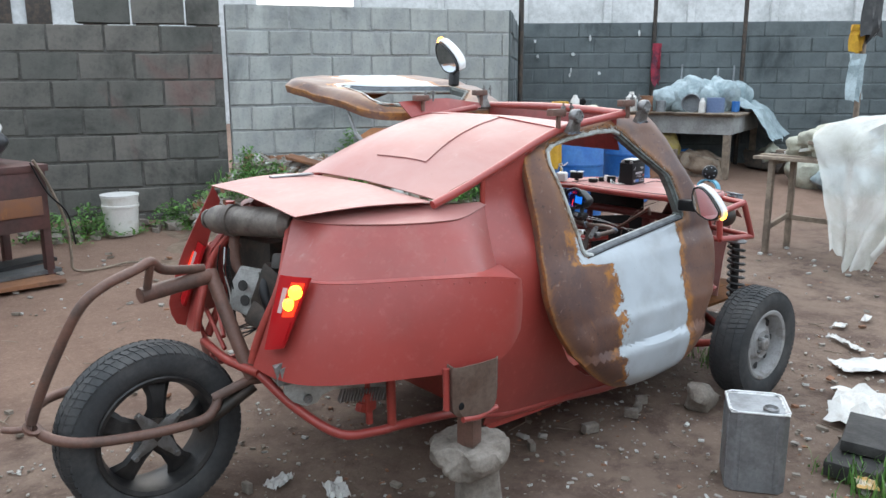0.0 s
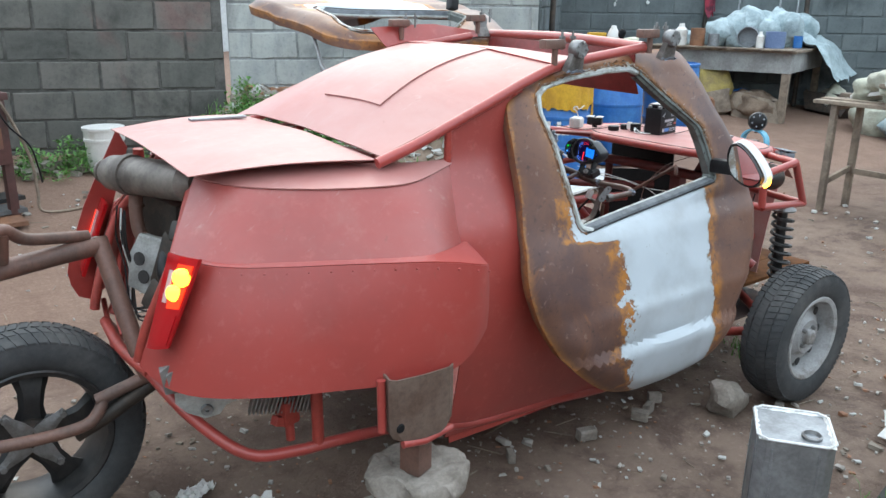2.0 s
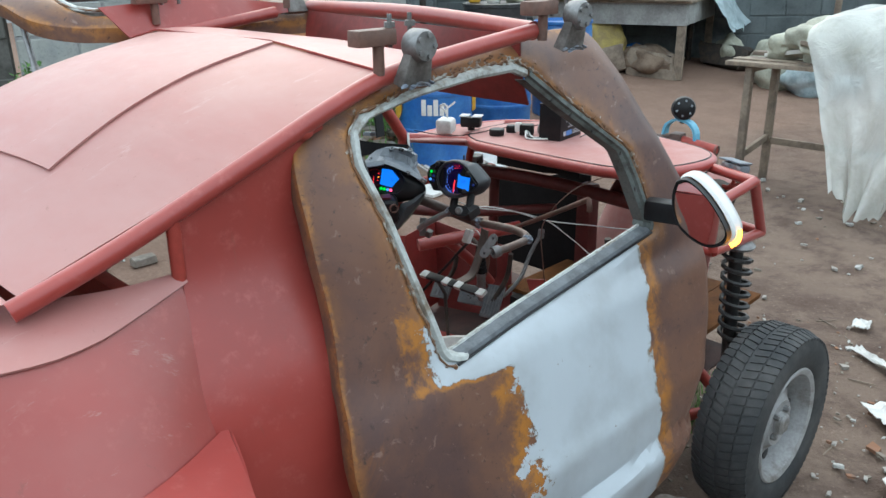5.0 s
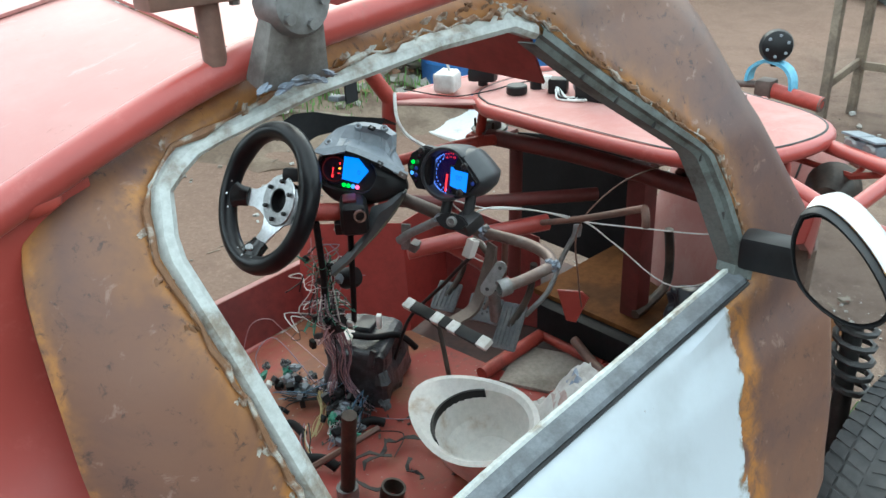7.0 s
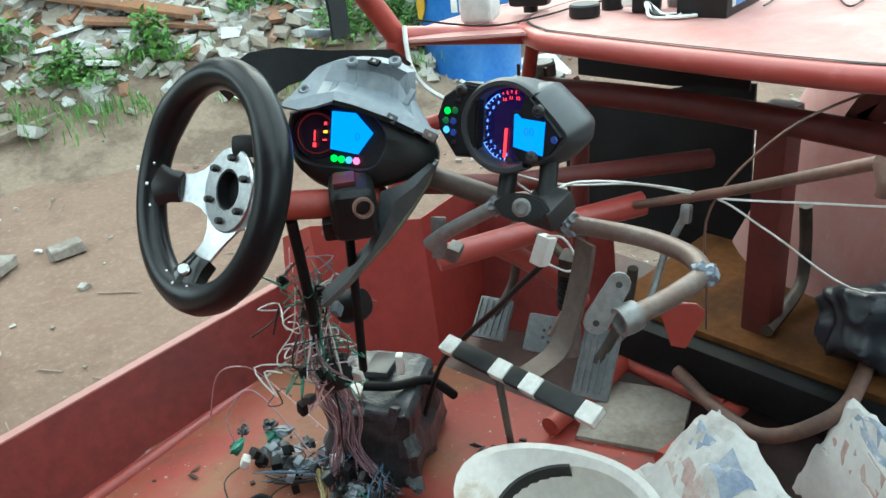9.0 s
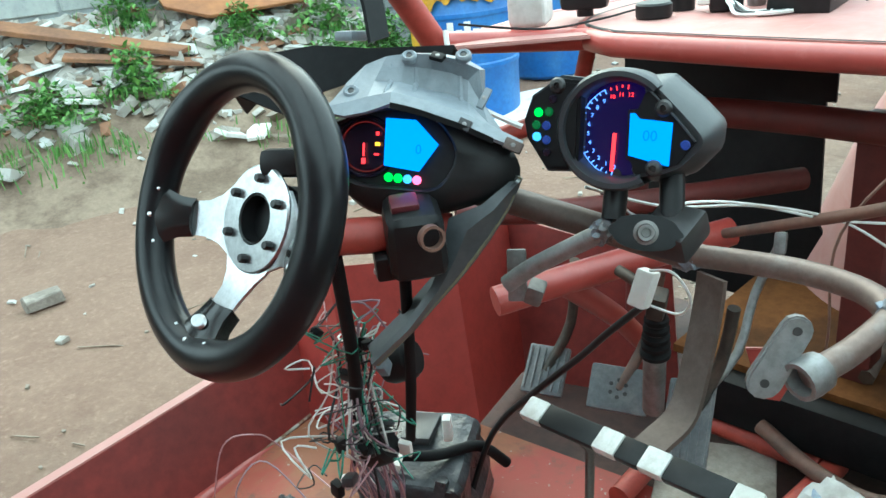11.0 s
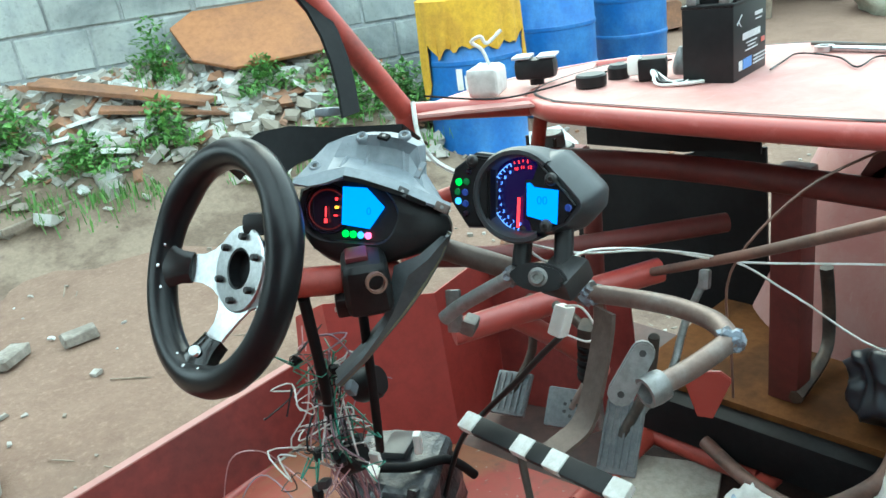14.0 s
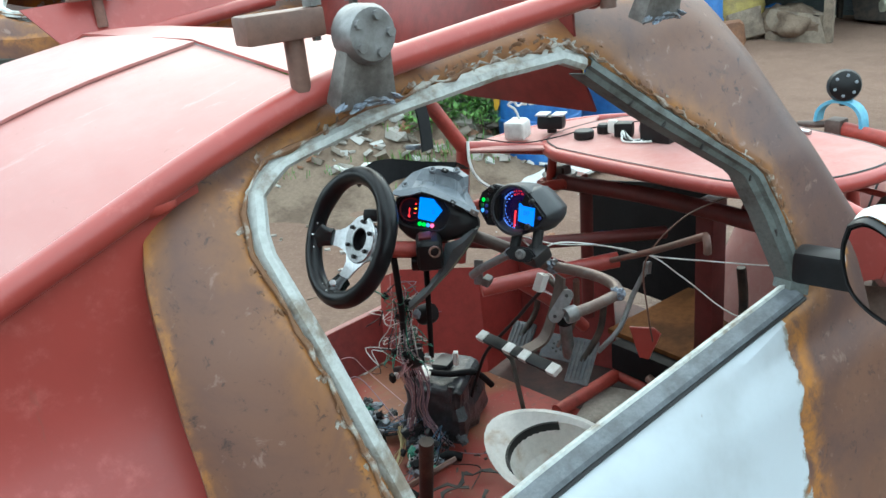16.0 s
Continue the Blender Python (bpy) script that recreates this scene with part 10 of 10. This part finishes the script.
for i in range(25):
    u = 0.75 + 1.6 * i / 24
    prof = [(0.35 - 0.85 * j / 15, 0.17 + 0.04 * math.sin(j * 0.8) - 0.6 * (max(0, j - 5) / 10) ** 1.4) for j in range(16)]
    rows.append([TM @ V(u + 0.05 * noise.noise(V(u * 5, v * 4, 2)), v + 0.08 * noise.noise(V(u * 3, v * 5, 7)), z + 0.09 * noise.noise(V(u * 4, v * 6, 4)) + 0.04 * noise.noise(V(u * 11, v * 12, 9))) for v, z in prof])
sheet(bm, rows, 0.004)
solo("draped_film", bm, CLOUDY, "cloudy grey plastic film hanging over the table's edge", "plastic film", smooth=40)
for i, (u, v, r, h, mat, lab, nm) in enumerate(((0.02, 1.5, 0.085, 0.3, WHITE, "white plastic bottle standing on the table", "bottle"), (0.02, 1.26, 0.1, 0.24, PLANK, "rusty brown can standing on the table", "can"), (0.02, 1.03, 0.075, 0.17, TIN, "grey tin standing on the table", "can"), (0.05, 0.62, 0.14, 0.26, TIN, "round grey pot lying on its side on the table", "pot"), (0.12, 0.23, 0.13, 0.22, two_tone("dull_blue_box", (0.14, 0.2, 0.35), (0.2, 0.26, 0.4), 5), "dull blue tub on the table", "tub"), (0.02, 0.4, 0.05, 0.22, WHITE, "white bottle on the table", "bottle"), (0.5, 0.02, 0.06, 0.16, BLUE, "small blue can on the table", "can"))):
    bm = B()
    lathe(bm, [(0, 0), (r, 0), (r, h * 0.7), (r * (0.5 if nm == "bottle" else 1), h * 0.85), (r * (0.4 if nm == "bottle" else 1), h)] + ([(r * 0.92, h), (r * 0.9, 0.02), (0, 0.02)] if nm == "pot" else [(0, h)]), 20, TM @ (pose(u + 0.2, v, r * 0.98, 0, -90, 12) if nm == "pot" else pose(u, v, 0)))
    solo(nm, bm, mat, lab, nm)
for i in range(7):
    rr = random.Random(i + 60)
    bm = B()
    p = V(TX, TY, 0) + V(rr.uniform(-1.2, 1.6), rr.uniform(-0.2, 1.6), 0)
    chunk(bm, (p.x, p.y, ground_z(p.x, p.y) + 0.14), (rr.uniform(0.3, 0.6), rr.uniform(0.2, 0.4), rr.uniform(0.2, 0.45)), i, (rr.uniform(-15, 15), rr.uniform(-15, 15), rr.uniform(0, 180)), 0.14)
    solo("stored_sack", bm, (TIMBER, CLOUDY, DARKSTEEL, HEAP, BLUE, TIMBER, PLANK)[i], "dusty bundle of junk stored under the table", "junk", "junk under the table")
for i in range(5):
    rr = random.Random(i + 90)
    bm = B()
    p = V(9.0 + 1.0 * i * 0.6, 1.2 + 0.3 * rr.random(), 0)
    chunk(bm, (p.x, p.y, 0.25), (0.6, 0.5, rr.uniform(0.4, 0.9)), i + 9, (0, 0, rr.uniform(0, 90)), 0.1)
    solo("stored_sack", bm, (TIMBER, CLOUDY, HEAP, DARKSTEEL, TIMBER)[i], "dusty heap of stored junk by the wall", "junk")
YELLOWISH = two_tone("dusty_yellow_sacking", (0.42, 0.33, 0.1), (0.3, 0.23, 0.1), 5, rough=(0.7, 0.9), bump=0.3, bscale=25, bdist=0.015)
SACKPALE = two_tone("pale_olive_sacking", (0.5, 0.5, 0.4), (0.36, 0.36, 0.29), 5, rough=(0.5, 0.75), bump=0.3, bscale=25, bdist=0.015)
for i, (x, y, w, h) in enumerate(((8.7, 2.75, 0.9, 0.7), (9.1, 2.2, 0.8, 0.9), (9.6, 2.6, 0.9, 0.8), (8.4, 2.2, 0.7, 0.5))):
    bm = B()
    p = V(x, y, ground_z(x, y) + h * 0.36)
    for q in blob(bm, p, (w, w * 0.7, h), 0.45, 4, i * 7 + 3, (0, 0, 50 * i), 2.2):
        d = (q.co - p).normalized()
        q.co += d * (0.1 * (0.3 - abs(noise.noise(q.co * 3))) + 0.05 * (0.3 - abs(noise.noise(q.co * 8))))
    solo("stuffed_sack", bm, SACKPALE if i % 2 == 0 else CLOUDY, "slumped pale sack of scrap beside the table", "sack", "stuffed sacks", smooth=40)
for i, (x, y, w, h) in enumerate(((4.42, 0.52, 0.6, 0.3), (4.5, 0.82, 0.38, 0.2))):
    bm = B()
    p = V(x, y, 0.955 + h * 0.4)
    for q in blob(bm, p, (w * 0.7, w, h), 0.5, 5, i + 40, (0, 0, 25), 2.4):
        d = (q.co - p).normalized()
        q.co += d * (0.05 * (0.3 - abs(noise.noise(q.co * 6))) + 0.03 * (0.3 - abs(noise.noise(q.co * 15))))
    solo("folded_sack", bm, SACKPALE, "crumpled pale olive sacking lying on the bench", "sacking", "sacking on the bench", smooth=40)
for u, v, w, h, mt, lab in ((0.25, 1.15, 0.9, 0.75, YELLOWISH, "dusty yellow sack slumped under the table"), (0.25, 0.5, 0.9, 0.4, HEAP, "flat brown sack under the table"), (1.5, -0.35, 0.5, 0.45, SACKPALE, "pale sack leaning beside the table leg")):
    bm = B()
    p = pose(TX, TY, 0, 0, 0, TR) @ V(u, v, 0)
    p.z = ground_z(p.x, p.y) + h * 0.4
    for q in blob(bm, p, (w, w * 0.7, h), 0.45, 4, round(w * 90), (0, 0, 40), 2.0):
        d = (q.co - p).normalized()
        q.co += d * (0.08 * (0.3 - abs(noise.noise(q.co * 4))) + 0.03 * noise.noise(q.co * 11))
    solo("slumped_sack", bm, mt, lab, "sack", smooth=50)
# posts with hanging cloths
for i, (x, y, h) in enumerate(((3.55, 3.8, 3.6), (8.3, 5.4, 4.2), (9.2, 4.3, 4.2), (7.55, 1.72, 3.4))):
    bm = B()
    tube(bm, [(x, y, 0), (x, y, h)], 0.035 if i else 0.03, 10)
    solo("pole", bm, DARKSTEEL if i < 3 else TIMBER, "thin dark upright pole in the yard", "pole", "poles")


def build_hanging(x, y, z, w, h, mat, label, seed):
    bm = B()
    rows = []
    for i in range(11):
        u = i / 10
        rows.append([V(x + (u - 0.5) * w + 0.04 * noise.noise(V(u * 3, j, seed)), y - 0.05 + 0.05 * math.sin(u * 14 + j * 0.3), z - h * j / 8 * (0.8 + 0.3 * noise.noise(V(u * 4, seed, 0)))) for j in range(9)])
    sheet(bm, rows, 0.006)
    solo("hanging_cloth", bm, mat, label, "cloth")


build_hanging(8.28, 5.36, 2.2, 0.16, 0.75, two_tone("red_cloth", (0.4, 0.04, 0.07), (0.1, 0.03, 0.05), 6, rough=(0.8, 0.95)), "red and dark cloth hanging on a pole", 1)
build_hanging(7.55, 1.68, 2.75, 0.5, 0.75, BLACKMETAL, "black cloth hanging on a pole", 2)
build_hanging(7.4, 1.78, 2.3, 0.3, 0.4, YELLOW, "yellow cloth hanging on a pole", 3)
build_hanging(7.4, 1.75, 1.95, 0.35, 0.7, CLOUDY, "grey plastic sheet hanging on a pole", 4)

# ---------------------------------------------------------------- what shows over the walls
hs = thing("distant_house", "pale distant house with dark windows beyond the wall", "house", (2.5, 16.5, 0), -14)
bm = B()
box(bm, (0, 0, 1.9), (7, 4, 3.8), (0, 0, 0), 0.02)
part("house_wall", bm, PALEWALL, hs)
for x in (-2.9, -2.2, -1.5, -0.8, 0.2, 1.2, 2.4):
    bm = B()
    box(bm, (x, -2.02, 2.9), (0.45, 0.06, 1.1), (0, 0, 0), 0.01)
    part("window", bm, DARKSTEEL, hs)
bm = B()
box(bm, (0, 0, 3.95), (7.6, 4.6, 0.2), (0, 0, 0), 0.02)
part("roof", bm, TIN, hs)
bm = B()
lathe(bm, [(0, 0), (0.8, 0), (0.8, 2.5), (0.6, 2.9), (0, 3.05)], 24, pose(-1.9, 13.2, 0))
solo("water_tank", bm, PANEL, "orange water tank beyond the wall", "tank")
bm = B()
box(bm, (-0.9, 12.6, 1.4), (1.0, 0.8, 2.7), (0, 0, -10), 0.03)
solo("blue_booth", bm, BLUE, "blue painted booth beyond the wall", "booth")
fc = thing("precast_fence", "pale precast concrete fence beyond the yard", "fence", (9.5, 14.0, 0), -40)
for i in range(8):
    bm = B()
    box(bm, (2.1 * i, 0, 2.1), (1.95, 0.12, 4.2), (0, 0, 0), 0.02)
    part("panel", bm, PALEWALL, fc)
    bm = B()
    box(bm, (2.1 * i - 1.05, -0.04, 2.2), (0.18, 0.24, 4.4), (0, 0, 0), 0.02)
    part("post", bm, PALEWALL, fc)
ch = thing("cream_building", "cream painted building beyond the far wall", "building", (21.5, 7.0, 0), -48)
bm = B()
box(bm, (0, 0, 2.6), (12, 5, 5.2), (0, 0, 0), 0.03)
part("building_wall", bm, CREAM, ch)
bm = B()
box(bm, (0, 0, 5.3), (12.6, 5.6, 0.2), (0, 0, 0), 0.02)
part("roof", bm, TIN, ch)

# ---------------------------------------------------------------- walls, last for their many pieces
WL = lambda u: (W_AT.x + W_ALONG.x * u, W_AT.y + W_ALONG.y * u)
build_block_wall("wall_west", WL(-4.6), WL(-0.02), 0.1, 2.18, 0.26, 0.5, BLOCK_DARK, "dark weathered block yard wall", (3.3, 4.6), 1)
build_block_wall("wall_north", WL(0.02), WL(3.05), 0.15, 2.4, 0.25, 0.42, BLOCK_LIGHT, "pale grey sandcrete block wall", None, 2)
build_block_wall("wall_return", WL(3.07), (6.8, 7.0), 0.1, 2.4, 0.256, 0.5, BLOCK_SOOT, "dark block wall running back", None, 4)
build_block_wall("wall_east", (6.78, 7.03), (13.2, 0.43), 0.05, 2.55, 0.25, 0.5, BLOCK_SOOT, "dark stained block wall at the yard's far side", None, 3)
# pale chips knocked out of the far wall's face
bm = B()
e_dir = V(6.42, -6.6, 0).normalized()
e_out = V(e_dir.y, -e_dir.x, 0)
for i, (s, z) in enumerate([(0.27, 2.25), (1.18, 2.29), (0.91, 2.03), (0.88, 1.77), (-0.31, 2.54), (0.86, 1.69), (0.32, 2.0), (1.35, 1.72), (1.98, 2.36)]):
    rr = random.Random(i + 300)
    w, h = rr.uniform(0.012, 0.035), rr.uniform(0.02, 0.05)
    mt = Matrix((e_dir, V(0, 0, 1), e_out)).transposed().to_4x4()
    mt.translation = V(6.78, 7.03, z) + e_dir * s + e_out * (-0.004 if e_out.x < 0 else 0.004)
    prism(bm, [(w * (0.7 + 0.5 * rr.random()) * math.cos(k * 0.9), h * (0.7 + 0.5 * rr.random()) * math.sin(k * 0.9)) for k in range(7)], 0.11, mt @ pose(0, 0, 0.0))
stuff("wall_chips", bm, PALEWALL, "pale chipped spots in the dark block wall", "wall chips")
# unseen walls, added to close the yard; the back one dims the car's near side
for nm, a, b, h in (("wall_south", (13.2, 0.4), (6.0, -5.4), 2.4), ("wall_back", (6.0, -5.4), (-8.0, -4.6), 2.5), ("wall_side", (-8.0, -4.6), (WL(-4.6)), 2.5)):
    d = V(b[0] - a[0], b[1] - a[1], 0)
    bm = B()
    box(bm, ((a[0] + b[0]) / 2, (a[1] + b[1]) / 2, h / 2 - 0.1), (d.length, 0.2, h), (0, 0, math.degrees(math.atan2(d.y, d.x))), 0.01)
    solo(nm, bm, BLOCK_DARK, "unseen dark block wall added to close the yard and hold off sky light", "wall", kind="structure")
